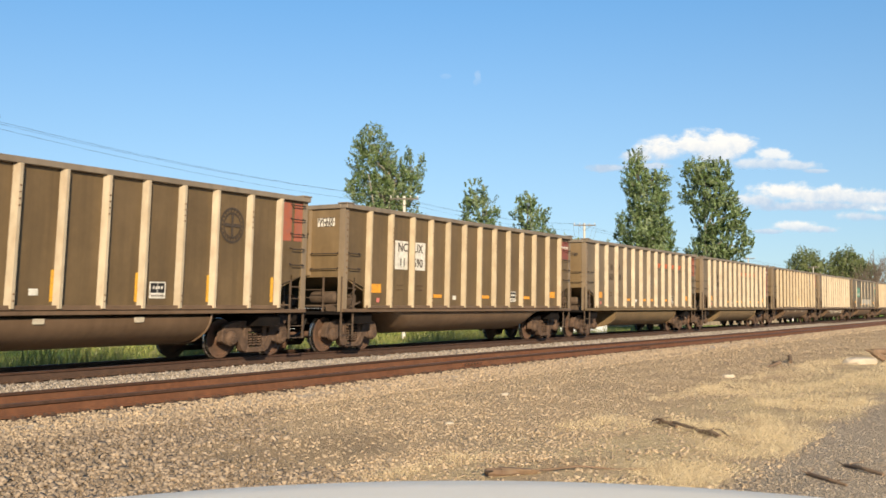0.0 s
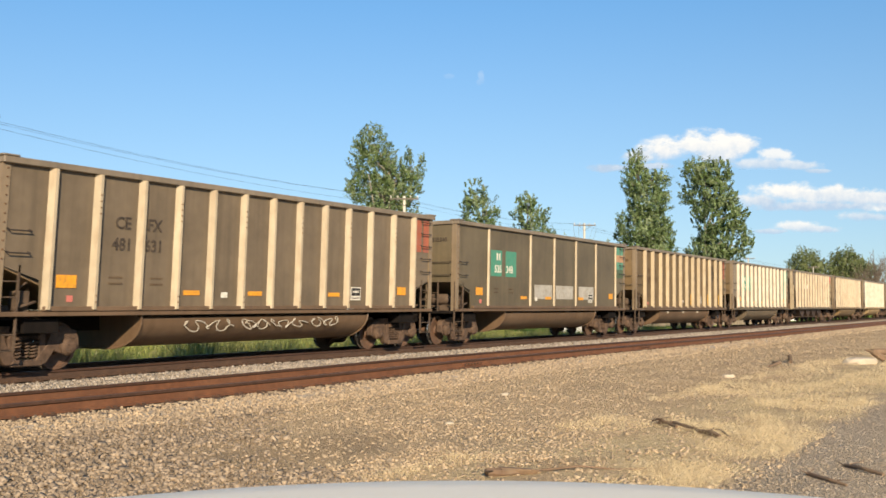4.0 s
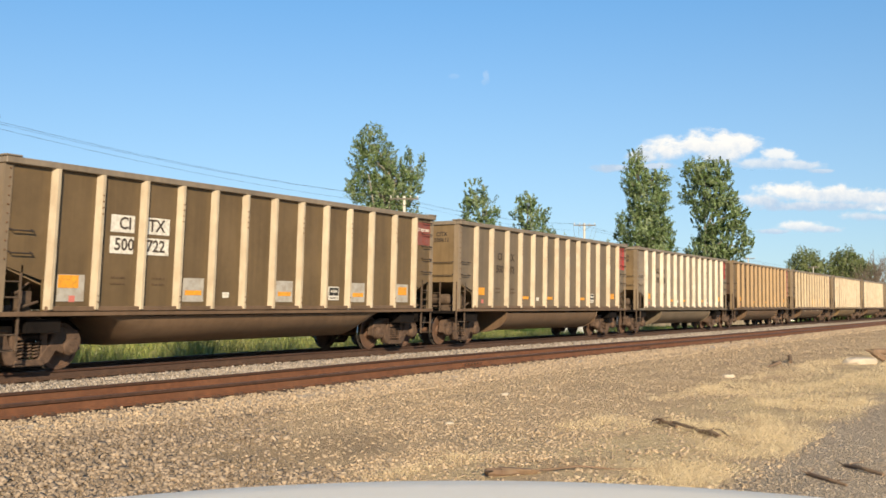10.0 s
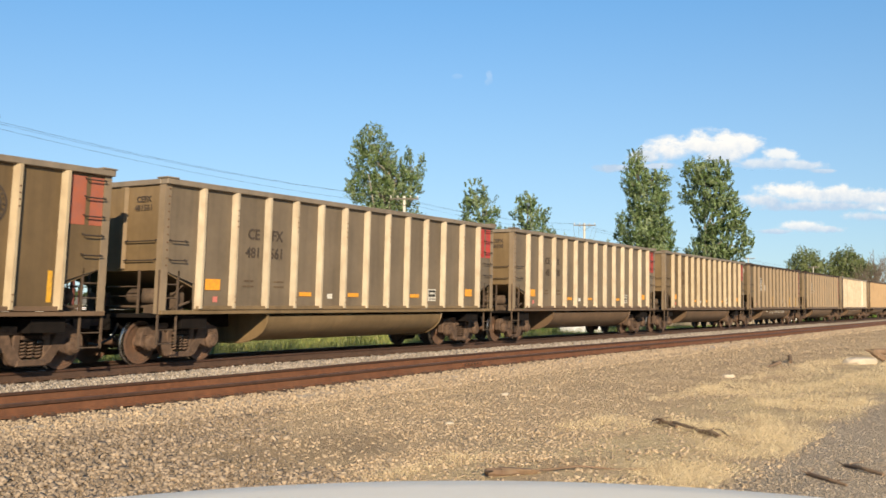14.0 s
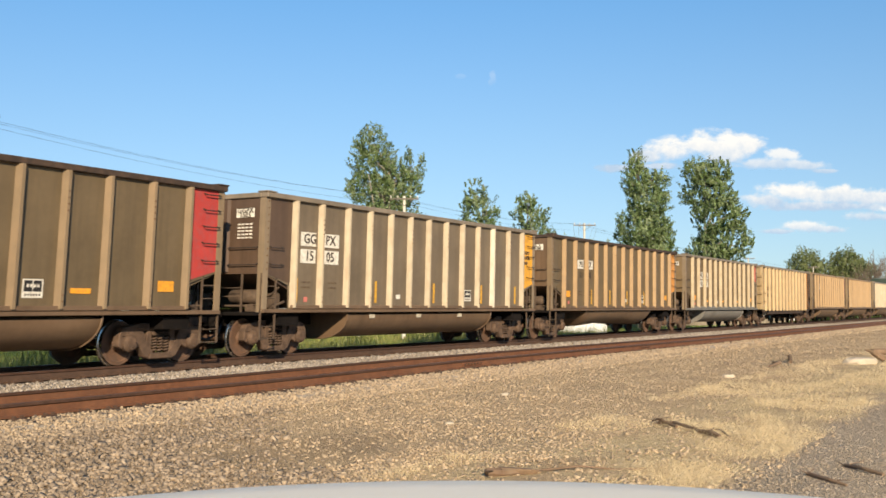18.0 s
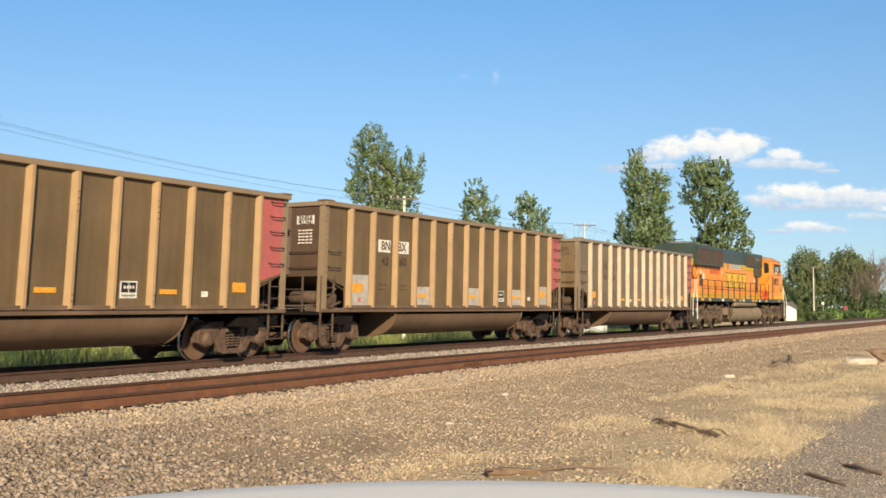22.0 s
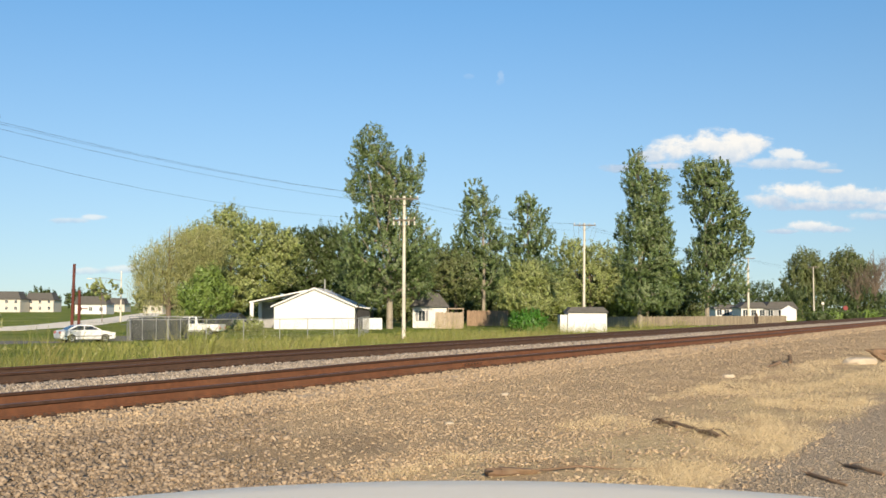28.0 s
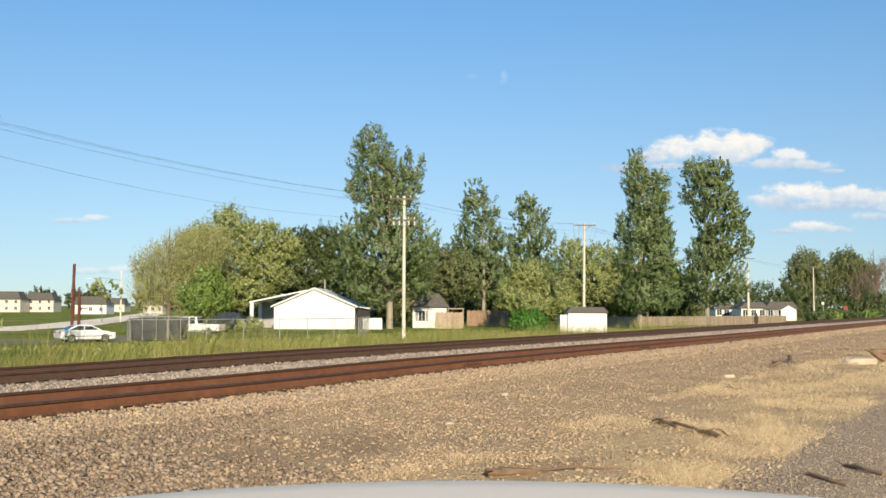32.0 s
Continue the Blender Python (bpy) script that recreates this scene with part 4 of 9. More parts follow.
# what each car shows, from the first that passes to the last
CARS = [
    (-1, 0.0, dict(label="dust-brown coal gondola with cream ribs and a round herald", body="umber", rib="cream", left=("|||", "|||"), right=("||", "|||"), end="orange_red", tape="yellow", plate_style="faded", logo="ring", letters_at=1, box_bay=8, tag_bay=5, strips=((5, 0.9), (7, 0.9), (9, 0.9), (11, 0.85)))),
    (0, 0.07, dict(label="brown coal gondola with white letter plates and a tapered belly", body="umber", rib="sand", left=("NC", "11"), right=("UX", "590"), end="maroon", end_zone="band", tub="taper", plate_style="white", bays=(3, 6, 9), box_bay=8)),
    (1, 0.10, dict(label="taupe coal gondola with cream ribs and a faded orange slanted mark", body="taupe", sheet="end_brown", rib="cream", left=("||", "671"), right=("||", "788"), end="orange_red", logo="swoosh", bays=(3, 5, 6, 8))),
    (2, -0.05, dict(label="brown-grey coal gondola with faded orange mark and maroon end", body="taupe", sheet="end_brown", rib="cream", left=("||", "670"), right=("||", "718"), end="maroon", end_zone="full", logo="swoosh", bays=(3, 5, 6, 8, 10), box_bay=8)),
    (3, -0.03, dict(label="dusty umber coal gondola with yellow reflector strips and round herald", body="umber", rib="sand", left=("||", "669"), right=("||", "257"), end="orange_red", tape="yellow", plate_style="faded", logo="crest", letters_at=1, box_bay=8, tag_bay=5, strips=((2, 0.38), (4, 0.4), (6, 0.72), (9, 0.7)))),
    (4, -0.10, dict(label="pale taupe coal gondola with chalk scrawls on its belly", body="taupe", rib="cream", left=("CE", "481"), right=("FX", "631"), end="orange_red", extra=(("belly", 4.6, 6.2, 0.80, 0.26), ("belly", 6.5, 7.4, 0.80, 0.24), ("belly", 7.5, 8.8, 0.80, 0.22), ("belly", 9.0, 10.2, 0.82, 0.24)))),
    (5, -0.15, dict(label="smooth-sided dark gondola with a green lettered panel and thin ribs", body="green", rib="cream", left=("||", "535"), right=("", "348"), end="green", tape="thin", plate_style="green", end_zone="upper", extra=(("patch", 6.4, 1.72, 1.5, 0.5), ("patch", 8.3, 1.72, 1.6, 0.5), ("patch", 10.4, 1.72, 1.5, 0.5), ("moss", 14.05, 3.05, 0.84, 1.3), ("salmon", 14.05, 3.22, 0.84, 0.30)))),
    (6, -0.25, dict(label="dusty umber coal gondola with round herald and orange-red end", body="umber", rib="sand", left=("||", "669"), right=("||", "318"), end="orange_red", tape="yellow", plate_style="faded", logo="ring", letters_at=1, box_bay=8, tag_bay=5, strips=((4, 0.35), (6, 0.82), (9, 0.8), (11, 0.7)))),
    (7, -0.18, dict(label="light grey coal gondola with white letters on a green panel", body="grey", sheet="taupe", rib="white", left=("AE", "16"), right=("CX", "38"), end="green", plate_style="green", extra=(("green", RIBS[11] + 0.51, 2.72, 0.80, 1.85),))),
    (9, 0.19, dict(label="taupe coal gondola with black stencilled letters and a red end panel", body="taupe", sheet="end_brown", rib="cream", left=("CI", "500"), right=("TX", "611"), end="red")),
    (10, 0.25, dict(label="slate grey coal gondola with cream ribs and red end panels", body="slate", sheet="tan", rib="white", left=("CI", "500"), right=("TX", "388"), end="red")),
    (11, 0.09, dict(label="brown gondola with patched reflectors and a tapered belly", body="umber", rib="cream", left=("CI", "500"), right=("TX", "722"), end="maroon", end_zone="band", tub="taper", plate_style="white", extra=tuple(("patch", RIBS[k] + 0.51, 1.56, 0.62, 0.5) for k in (0, 3, 6, 9, 11)), bays=(3, 6, 9), box_bay=8)),
    (12, 0.12, dict(label="taupe coal gondola with black stencilled letters and cream ribs", body="taupe", rib="cream", left=("CI", "500"), right=("TX", "612"), end="red")),
    (13, 0.06, dict(label="pale grey coal gondola with chalk scrawl and red end panel", body="grey", sheet="taupe", rib="white", left=("GG", "70"), right=("PX", "168"), end="red", extra=(("scrawl", 8.15, 8.65, 1.95, 0.8),))),
    (14, 0.01, dict(label="olive-brown coal gondola with ochre ribs and a faded red end", body="umber", rib="ochre", left=("BN", "40"), right=("BX", "261"), left_end="soot", end="pink", end_zone="full", bays=(3, 6, 9), box_bay=8, tag_bay=10)),
    (15, -0.05, dict(label="dusty umber coal gondola with yellow strips and round herald", body="umber", rib="sand", left=("||", "669"), right=("||", "487"), end="orange_red", tape="yellow", plate_style="faded", logo="ring", letters_at=1, box_bay=8, tag_bay=5, strips=((0, 0.16), (3, 0.08), (5, 0.84), (6, 0.8), (8, 0.8), (11, 0.82)))),
    (16, -0.11, dict(label="taupe coal gondola with black letters and a red end panel", body="taupe", sheet="end_brown", rib="cream", left=("CE", "481"), right=("FX", "561"), end="red")),
    (17, -0.11, dict(label="taupe coal gondola with faded letters and red end stripes", body="taupe", rib="cream", left=("CE", "48"), right=("FX", "500"), end="red")),
    (18, -0.12, dict(label="brown coal gondola with worn lettering and a red end panel", body="umber", rib="sand", left=("||", "|||"), right=("||", "|||"), end="red", plate_style="faded")),
    (19, -0.12, dict(label="dark brown coal gondola with white plates, brown ribs and chalk scrawl", body="dark", rib="brown", left=("CEFX", "4318"), right=("", "1"), end="maroon", end_zone="full", plate_style="white", tape="yellow", chalk=True, box_bay=8, strips=((0, 0.3), (4, 0.8), (9, 0.80), (11, 0.72)))),
    (20, 0.03, dict(label="dark brown coal gondola with white plates and a red end", body="dark", rib="brown", left=("CEFX", "4320"), right=("", "8"), end="red", end_zone="full", plate_style="white", bays=(3, 5, 9), box_bay=8)),
    (21, -0.06, dict(label="cream-ribbed coal gondola with one dark end and a yellow panel", body="taupe", rib="cream", left=("GG", "15"), right=("PX", "05"), end="yellow", end_zone="full", plate_style="white", tape="yellow", left_end="soot", letters_at=1, box_bay=8, dark_bay=True, white_rib=10, strips=((0, 0.16), (3, 0.4), (6, 0.42), (9, 0.35), (11, 0.6)))),
    (22, -0.12, dict(label="dark brown coal gondola with white name plates and an amber end", body="dark", tub="arch", left_end="rust", rib="ochre", left=("MI", "11"), right=("LX", "08"), end="amber", end_zone="full", plate_style="white", box_bay=8, tag_bay=6, bays=(), strips=((2, 0.62), (4, 0.6), (6, 0.6), (8, 0.72)))),
    (23, -0.04, dict(label="brown coal gondola with white plates and salmon red end panels", body="umber", sheet="slate", rib="sand", left=("MQ", "42"), right=("RX", "167"), end="salmon", plate_style="white", bays=(2, 5, 8), box_bay=8)),
    (25, -0.03, dict(label="olive-brown coal gondola with a maroon end and ochre ribs", body="umber", rib="ochre", left=("BN", "40"), right=("BX", "138"), left_end="soot", end="pink", end_zone="full", plate_style="white", bays=(3, 6, 9), box_bay=8, tag_bay=10)),
    (26, -0.07, dict(label="olive-brown coal gondola with grey patches and a faded red end", body="umber", rib="ochre", left=("BN", "40"), right=("BX", "360"), left_end="soot", end="pink", end_zone="full", plate_style="white", extra=(("patch", RIBS[0] + 0.52, 1.62, 0.84, 0.80), ("patch", RIBS[3] + 0.51, 1.50, 0.8, 0.52), ("patch", RIBS[6] + 0.51, 1.50, 0.8, 0.54), ("patch", RIBS[9] + 0.51, 1.50, 0.8, 0.52), ("patch", RIBS[11] + 0.51, 1.58, 0.8, 0.64)), bays=(3, 6, 9), box_bay=8, tag_bay=10)),
    (27, 0.14, dict(label="olive-grey coal gondola with cream ribs coupled to the locomotive", body="taupe", rib="cream", left=("CE", "41"), right=("FX", "116"), end="pink", end_zone="full", tape="orange", plate_style="faded")),
]
TRAIN = []
for index, shift, spec in CARS:
    TRAIN.append((gondola("coal_gondola", **spec), 21.18 + PITCH_X * index + shift))
TRAIN.append((hopper_car(), 21.18 + PITCH_X * 8 - 0.26))
TRAIN.append((box_end_car(), 21.18 + PITCH_X * 24 + 0.04))


# ---------------------------------------------------------------- ground
def height(x, y):
    """Ground level: the yard by the camera, the shoulder of the line, the lower land beyond."""
    pts = ((-4000, -0.42), (-6, -0.42), (2, -0.36), (8.6, -0.36), (10.6, -0.33), (20.0, -0.52), (22.5, -1.25), (25.0, -1.6), (4000, -1.6))
    for (y0, z0), (y1, z1) in zip(pts, pts[1:]):
        if y <= y1:
            u = (y - y0) / (y1 - y0)
            return z0 + (z1 - z0) * u
    return -1.6


def ground_mat():
    """Grey-tan gravel yard by the line, grass beyond it, one sheet."""
    m = mat("ground_cover", (0.27, 0.205, 0.135), rough=0.95, var=0.2, scale=0.5, bump=0.6, bscale=14, spec=0.1)
    n, l = m.node_tree.nodes, m.node_tree.links
    bsdf = n["Principled BSDF"]
    earth = [k for k in l if k.to_socket == bsdf.inputs["Base Color"]][0].from_socket
    geo = n.new("ShaderNodeNewGeometry")
    sep = n.new("ShaderNodeSeparateXYZ")
    l.new(geo.outputs["Position"], sep.inputs[0])

    def noise_of(scale, detail=5):
        t = n.new("ShaderNodeTexNoise")
        t.inputs["Scale"].default_value, t.inputs["Detail"].default_value = scale, detail
        l.new(geo.outputs["Position"], t.inputs["Vector"])
        return t.outputs["Fac"]

    def ramp(src, a, b, lo=0.0, hi=1.0):
        r = n.new("ShaderNodeMapRange")
        for k, v in (("From Min", a), ("From Max", b), ("To Min", lo), ("To Max", hi)):
            r.inputs[k].default_value = v
        l.new(src, r.inputs["Value"])
        return r.outputs[0]

    def mixed(fac, a, b):
        x = n.new("ShaderNodeMix")
        x.data_type = "RGBA"
        l.new(fac, x.inputs[0])
        for s, v in ((6, a), (7, b)):
            if isinstance(v, tuple):
                x.inputs[s].default_value = (*v, 1)
            else:
                l.new(v, x.inputs[s])
        return x.outputs[2]

    jig = n.new("ShaderNodeTexNoise")
    jig.inputs["Scale"].default_value, jig.inputs["Detail"].default_value = 19, 4
    l.new(geo.outputs["Position"], jig.inputs["Vector"])
    bent = n.new("ShaderNodeVectorMath")
    bent.operation = "MULTIPLY_ADD"
    l.new(jig.outputs["Color"], bent.inputs[0])
    bent.inputs[1].default_value = (0.09, 0.09, 0.09)
    l.new(geo.outputs["Position"], bent.inputs[2])
    cell = n.new("ShaderNodeTexVoronoi")
    cell.inputs["Scale"].default_value = 46
    l.new(bent.outputs[0], cell.inputs["Vector"])
    pick = n.new("ShaderNodeSeparateColor")
    l.new(cell.outputs["Color"], pick.inputs[0])
    pebble = mixed(ramp(pick.outputs[0], 0, 1), (0.41, 0.296, 0.168), (0.76, 0.57, 0.35))
    speck = mixed(ramp(cell.outputs["Distance"], 0.4, 0.7, 0, 0.75), pebble, (0.235, 0.165, 0.096))
    speck = mixed(ramp(noise_of(60, 3), 0.4, 0.65, 0, 0.5), speck, (0.517, 0.376, 0.216))
    yard = mixed(ramp(noise_of(0.55), 0.46, 0.60, 0, 0.7), speck, mixed(ramp(noise_of(70, 3), 0.4, 0.6), (0.44, 0.312, 0.175), (0.64, 0.468, 0.274)))
    relief = n.new("ShaderNodeBump")
    relief.inputs["Strength"].default_value, relief.inputs["Distance"].default_value = 0.75, 0.028
    l.new(ramp(cell.outputs["Distance"], 0.1, 0.7, 1, 0), relief.inputs["Height"])
    old = [k for k in l if k.to_socket == bsdf.inputs["Normal"]][0].from_socket
    l.new(old, relief.inputs["Normal"])
    l.new(relief.outputs[0], bsdf.inputs["Normal"])
    # bare trodden earth: one broad patch near the vehicle and thin streaks farther up the yard
    place = n.new("ShaderNodeMapping")
    place.inputs["Location"].default_value = (-9.1 * 0.55, -7.0 * 0.9, 0)
    place.inputs["Scale"].default_value = (0.55, 0.9, 0)
    l.new(geo.outputs["Position"], place.inputs["Vector"])
    away = n.new("ShaderNodeVectorMath")
    away.operation = "LENGTH"
    l.new(place.outputs[0], away.inputs[0])
    worn = n.new("ShaderNodeMath")
    worn.operation = "MULTIPLY_ADD"
    l.new(noise_of(1.1, 6), worn.inputs[0])
    worn.inputs[1].default_value = 1.7
    l.new(away.outputs["Value"], worn.inputs[2])
    earth_tone = mixed(ramp(noise_of(34, 4), 0.38, 0.62), (0.185, 0.128, 0.074), (0.36, 0.262, 0.152))
    yard = mixed(ramp(worn.outputs[0], 1.75, 1.35, 0, 0.5), yard, earth_tone)
    slim = n.new("ShaderNodeMapping")
    slim.inputs["Scale"].default_value = (0.16, 0.75, 0)
    l.new(geo.outputs["Position"], slim.inputs["Vector"])
    trail = n.new("ShaderNodeTexNoise")
    trail.inputs["Scale"].default_value, trail.inputs["Detail"].default_value = 1.0, 6
    l.new(slim.outputs[0], trail.inputs["Vector"])
    yard = mixed(ramp(trail.outputs["Fac"], 0.57, 0.70, 0, 0.4), yard, earth_tone)
    near_left = n.new("ShaderNodeMath")
    near_left.operation = "MULTIPLY_ADD"
    l.new(sep.outputs[0], near_left.inputs[0])
    near_left.inputs[1].default_value = -0.9
    l.new(sep.outputs[1], near_left.inputs[2])
    yard = mixed(ramp(near_left.outputs[0], -0.8, 2.0, 0, 0.66), yard, (0.245, 0.172, 0.102))
    lane = n.new("ShaderNodeMath")
    lane.operation = "MULTIPLY_ADD"
    l.new(sep.outputs[0], lane.inputs[0])
    lane.inputs[1].default_value = -0.006
    l.new(sep.outputs[1], lane.inputs[2])
    rough_lane = n.new("ShaderNodeMath")
    rough_lane.operation = "MULTIPLY_ADD"
    l.new(noise_of(0.9), rough_lane.inputs[0])
    rough_lane.inputs[1].default_value = 0.9
    l.new(lane.outputs[0], rough_lane.inputs[2])
    straw = mixed(ramp(noise_of(1.3, 8), 0.36, 0.56), yard, mixed(ramp(noise_of(22, 3), 0.4, 0.6), (0.50, 0.37, 0.19), (0.70, 0.545, 0.315)))
    yard = mixed(ramp(rough_lane.outputs[0], 5.9, 4.7), yard, straw)
    grey = mixed(ramp(noise_of(40, 3), 0.4, 0.6), (0.335, 0.265, 0.182), (0.47, 0.38, 0.272))
    yard = mixed(ramp(rough_lane.outputs[0], 3.05, 2.75), yard, grey)
    grass = mixed(ramp(noise_of(0.35), 0.40, 0.62), (0.125, 0.175, 0.026), (0.20, 0.23, 0.048))
    grass = mixed(ramp(noise_of(0.06), 0.50, 0.68, 0, 0.6), grass, (0.31, 0.28, 0.10))
    edge = n.new("ShaderNodeMath")
    edge.operation = "MULTIPLY_ADD"
    l.new(noise_of(0.8), edge.inputs[0])
    edge.inputs[1].default_value = 1.6
    l.new(sep.outputs[1], edge.inputs[2])
    out = mixed(ramp(edge.outputs[0], 20.6, 21.6), yard, grass)
    l.new(out, bsdf.inputs["Base Color"])
    return m


xs = [-3000, -1200, -500, -200, -80, -40] + list(np.arange(-20, 60, 1.0)) + list(np.arange(60, 260, 5.0)) + [300, 400, 600, 900, 1500, 2500, 4500]
ys = [-3000, -900, -300, -100, -40, -15] + list(np.arange(-6, 30, 0.6)) + [32, 36, 42, 50, 60, 75, 100, 130, 170, 230, 320, 500, 900, 1800, 4500]
gv, gf = [], []
for x in xs:
    for y in ys:
        bump_z = 0.05 * noise.noise((x * 0.22, y * 0.22, 0)) + 0.02 * noise.noise((x * 0.9, y * 0.9, 3)) if -20 < x < 200 else 0
        gv.append((x, y, height(x, y) + (bump_z if not 8.9 < y < 20 else 0.3 * bump_z)))
ny = len(ys)
for i in range(len(xs) - 1):
    for j in range(ny - 1):
        a = i * ny + j
        gf.append((a, a + ny, a + ny + 1, a + 1))
ground = part("ground", raw_mesh("ground", gv, gf), ground_mat())
ground.data.polygons.foreach_set("use_smooth", [True] * len(ground.data.polygons))
tagged(ground, "gravel yard beside the line and mown grass beyond", "ground", kind="structure")

# ---------------------------------------------------------------- tracks
RAIL_RUST = mat("rail_rust", (0.163, 0.066, 0.029), rough=0.75, var=0.3, scale=4, bscale=40, dirt=(0.095, 0.042, 0.022), dirt_amount=0.6, dust=((0.20, 0.105, 0.055), 0.35, 0.8))
DARK_RUST = mat("dark_rail_rust", (0.085, 0.048, 0.030), rough=0.8, var=0.3, scale=5, bscale=40, dirt=(0.05, 0.03, 0.02), dirt_amount=0.6)
HEAD_SIDE = mat("rail_head_side", (0.062, 0.031, 0.018), rough=0.6, var=0.3, scale=5, bscale=40, dirt=(0.11, 0.052, 0.028), dirt_amount=0.5)
RAIL_HEAD = mat("rail_head", (0.13, 0.095, 0.075), rough=0.5, metal=0.4, var=0.2, bump=0.02)
TIE_WOOD = mat("tie_wood", (0.050, 0.036, 0.027), rough=0.9, var=0.35, scale=4, bscale=60, per_object=0.3, dirt=(0.10, 0.075, 0.052))
BALLAST = mat("ballast_bed", (0.34, 0.275, 0.20), rough=0.95, var=0.35, scale=9, bump=0.9, bscale=24, dirt=(0.50, 0.42, 0.32), dirt_amount=0.7)
PALE_STONE = mat("pale_ballast_stone", (0.31, 0.262, 0.208), rough=0.9, var=0.2, scale=6, bump=0.3, bscale=40, island=0.35)
STONE = mat("ballast_stone", (0.385, 0.29, 0.186), rough=0.9, var=0.25, scale=9, bump=0.4, bscale=60, island=0.28)


def sweep(outline, near):
    """Carry an outline of (y, z) along the line, which sags a little by the yard."""
    bm = bmesh.new()
    rings = [[bm.verts.new((x, u, w + dip(x, near))) for u, w in outline]
             for x in [-150.0, 0.0] + [11.0 + 1.0 * k for k in range(12)] + [25.0 + 3.0 * k for k in range(9)] + [120.0, 700.0]]
    k = len(outline)
    for r0, r1 in zip(rings, rings[1:]):
        for i in range(k):
            bm.faces.new((r0[i], r0[(i + 1) % k], r1[(i + 1) % k], r1[i]))
    bm.faces.new(rings[0])
    bm.faces.new(rings[-1][::-1])
    return bm


def rail(y, z, rust, name="rail"):
    """Head, web and foot of one running rail; the head is worn bright."""
    prof = [(-0.07, -0.18), (0.07, -0.18), (0.07, -0.165), (0.012, -0.14), (0.010, -0.055), (0.036, -0.04), (0.036, -0.006), (0.028, 0.0),
            (-0.028, 0.0), (-0.036, -0.006), (-0.036, -0.04), (-0.010, -0.055), (-0.012, -0.14), (-0.07, -0.165)]
    bm = sweep([(y + u, z + w) for u, w in prof], near=y < 15)
    me = mesh_of("rail", bm)
    me.materials.append(rust)
    me.materials.append(RAIL_HEAD)
    me.materials.append(HEAD_SIDE)
    for p in me.polygons:
        c = p.center
        if p.normal.z > 0.9 and c.z - dip(c.x, y < 15) > z - 0.01:
            p.material_index = 1
        elif c.z - dip(c.x, y < 15) > z - 0.052:
            p.material_index = 2
    return new(name, me)


for yc, zc, label in ((NEAR_Y, NEAR_Z, "rusty brown"), (TRACK_Y, 0.0, "dark rusty")):
    track = thing("railway_track", label + " steel rails on wooden ties in ballast", "railway track", kind="structure")
    for s in (-1, 1):
        r = rail(yc + s * 0.7535, zc, RAIL_RUST if yc == NEAR_Y else DARK_RUST)
        r.parent = track
    bm = sweep([(yc - 2.3, zc - 0.44), (yc - 1.45, zc - 0.205), (yc - 0.93, zc - 0.21), (yc - 0.88, zc - 0.25), (yc + 0.88, zc - 0.25), (yc + 0.93, zc - 0.21), (yc + 1.45, zc - 0.205), (yc + 2.3, zc - 0.44 if yc < 15 else zc - 0.62)], yc < 15)
    bed = part("ballast_bed", bm, BALLAST, track)
    bm = bmesh.new()
    box(bm, -0.115, 0.115, -1.295, 1.295, -0.17, 0)
    tie = mesh_of("tie", soften(bm, 0.012))
    bm = bmesh.new()
    for s in (-1, 1):
        box(bm, -0.10, 0.10, s * 0.7535 - 0.17, s * 0.7535 + 0.17, 0.001, 0.016)
        for dx, dy in ((-0.06, -0.11), (0.06, 0.11), (0.06, -0.11), (-0.06, 0.11)):
            box(bm, dx - 0.015, dx + 0.015, s * 0.7535 + dy - 0.03, s * 0.7535 + dy + 0.03, 0.016, 0.045)
    tie_plate = mesh_of("tie_plate", bm)
    for k in range(150):
        x = 4 + 0.53 * k
        t = part("tie", tie, TIE_WOOD, track, at=pose(x + random.uniform(-0.04, 0.04), yc, zc - 0.196 + dip(x, yc < 15), 0, 0, random.uniform(-0.7, 0.7)))
        part("tie_plate", tie_plate, DARK_RUST, t)
    if yc == NEAR_Y:
        for xj in (21.1, 33.0):
            zj = zc + dip(xj, True)
            bm = bmesh.new()
            box(bm, xj - 0.46, xj + 0.46, yc - 0.7535 - 0.034, yc - 0.7535 - 0.013, zj - 0.135, zj - 0.058)
            joint = part("joint_bar", soften(bm, 0.006), RAIL_RUST, track)
            for k in range(6):
                bm = bmesh.new()
                lathe(bm, [(0.017, yc - 0.787), (0.017, yc - 0.815), (0.008, yc - 0.82)], 6, (xj - 0.375 + 0.15 * k, 0, zj - 0.095))
                part("bolt", bm, STEEL_DARK, joint)


# ---------------------------------------------------------------- trees
BARK = mat("bark", (0.16, 0.125, 0.09), rough=0.9, var=0.35, scale=2, bscale=14, bump=0.5)
PALE_BARK = mat("pale_bark", (0.33, 0.29, 0.225), rough=0.9, var=0.3, scale=1.5, bscale=12, bump=0.4, dirt=(0.14, 0.11, 0.08))
# dark base and whitish tint paint in the poplars' shade and dappled highlights
LEAF_POPLAR = leaf_mat("poplar_leaves", (0.108, 0.160, 0.050), (0.345, 0.405, 0.205))
LEAF_MAPLE = leaf_mat("maple_leaves", (0.24, 0.285, 0.088), (0.44, 0.47, 0.215))
LEAF_DARK = leaf_mat("dark_leaves", (0.068, 0.100, 0.030), (0.13, 0.165, 0.058))
LEAF_WILLOW = leaf_mat("willow_leaves", (0.265, 0.275, 0.098), (0.43, 0.425, 0.195))
LEAF_BRIGHT = leaf_mat("bright_leaves", (0.155, 0.235, 0.045), (0.25, 0.32, 0.085))
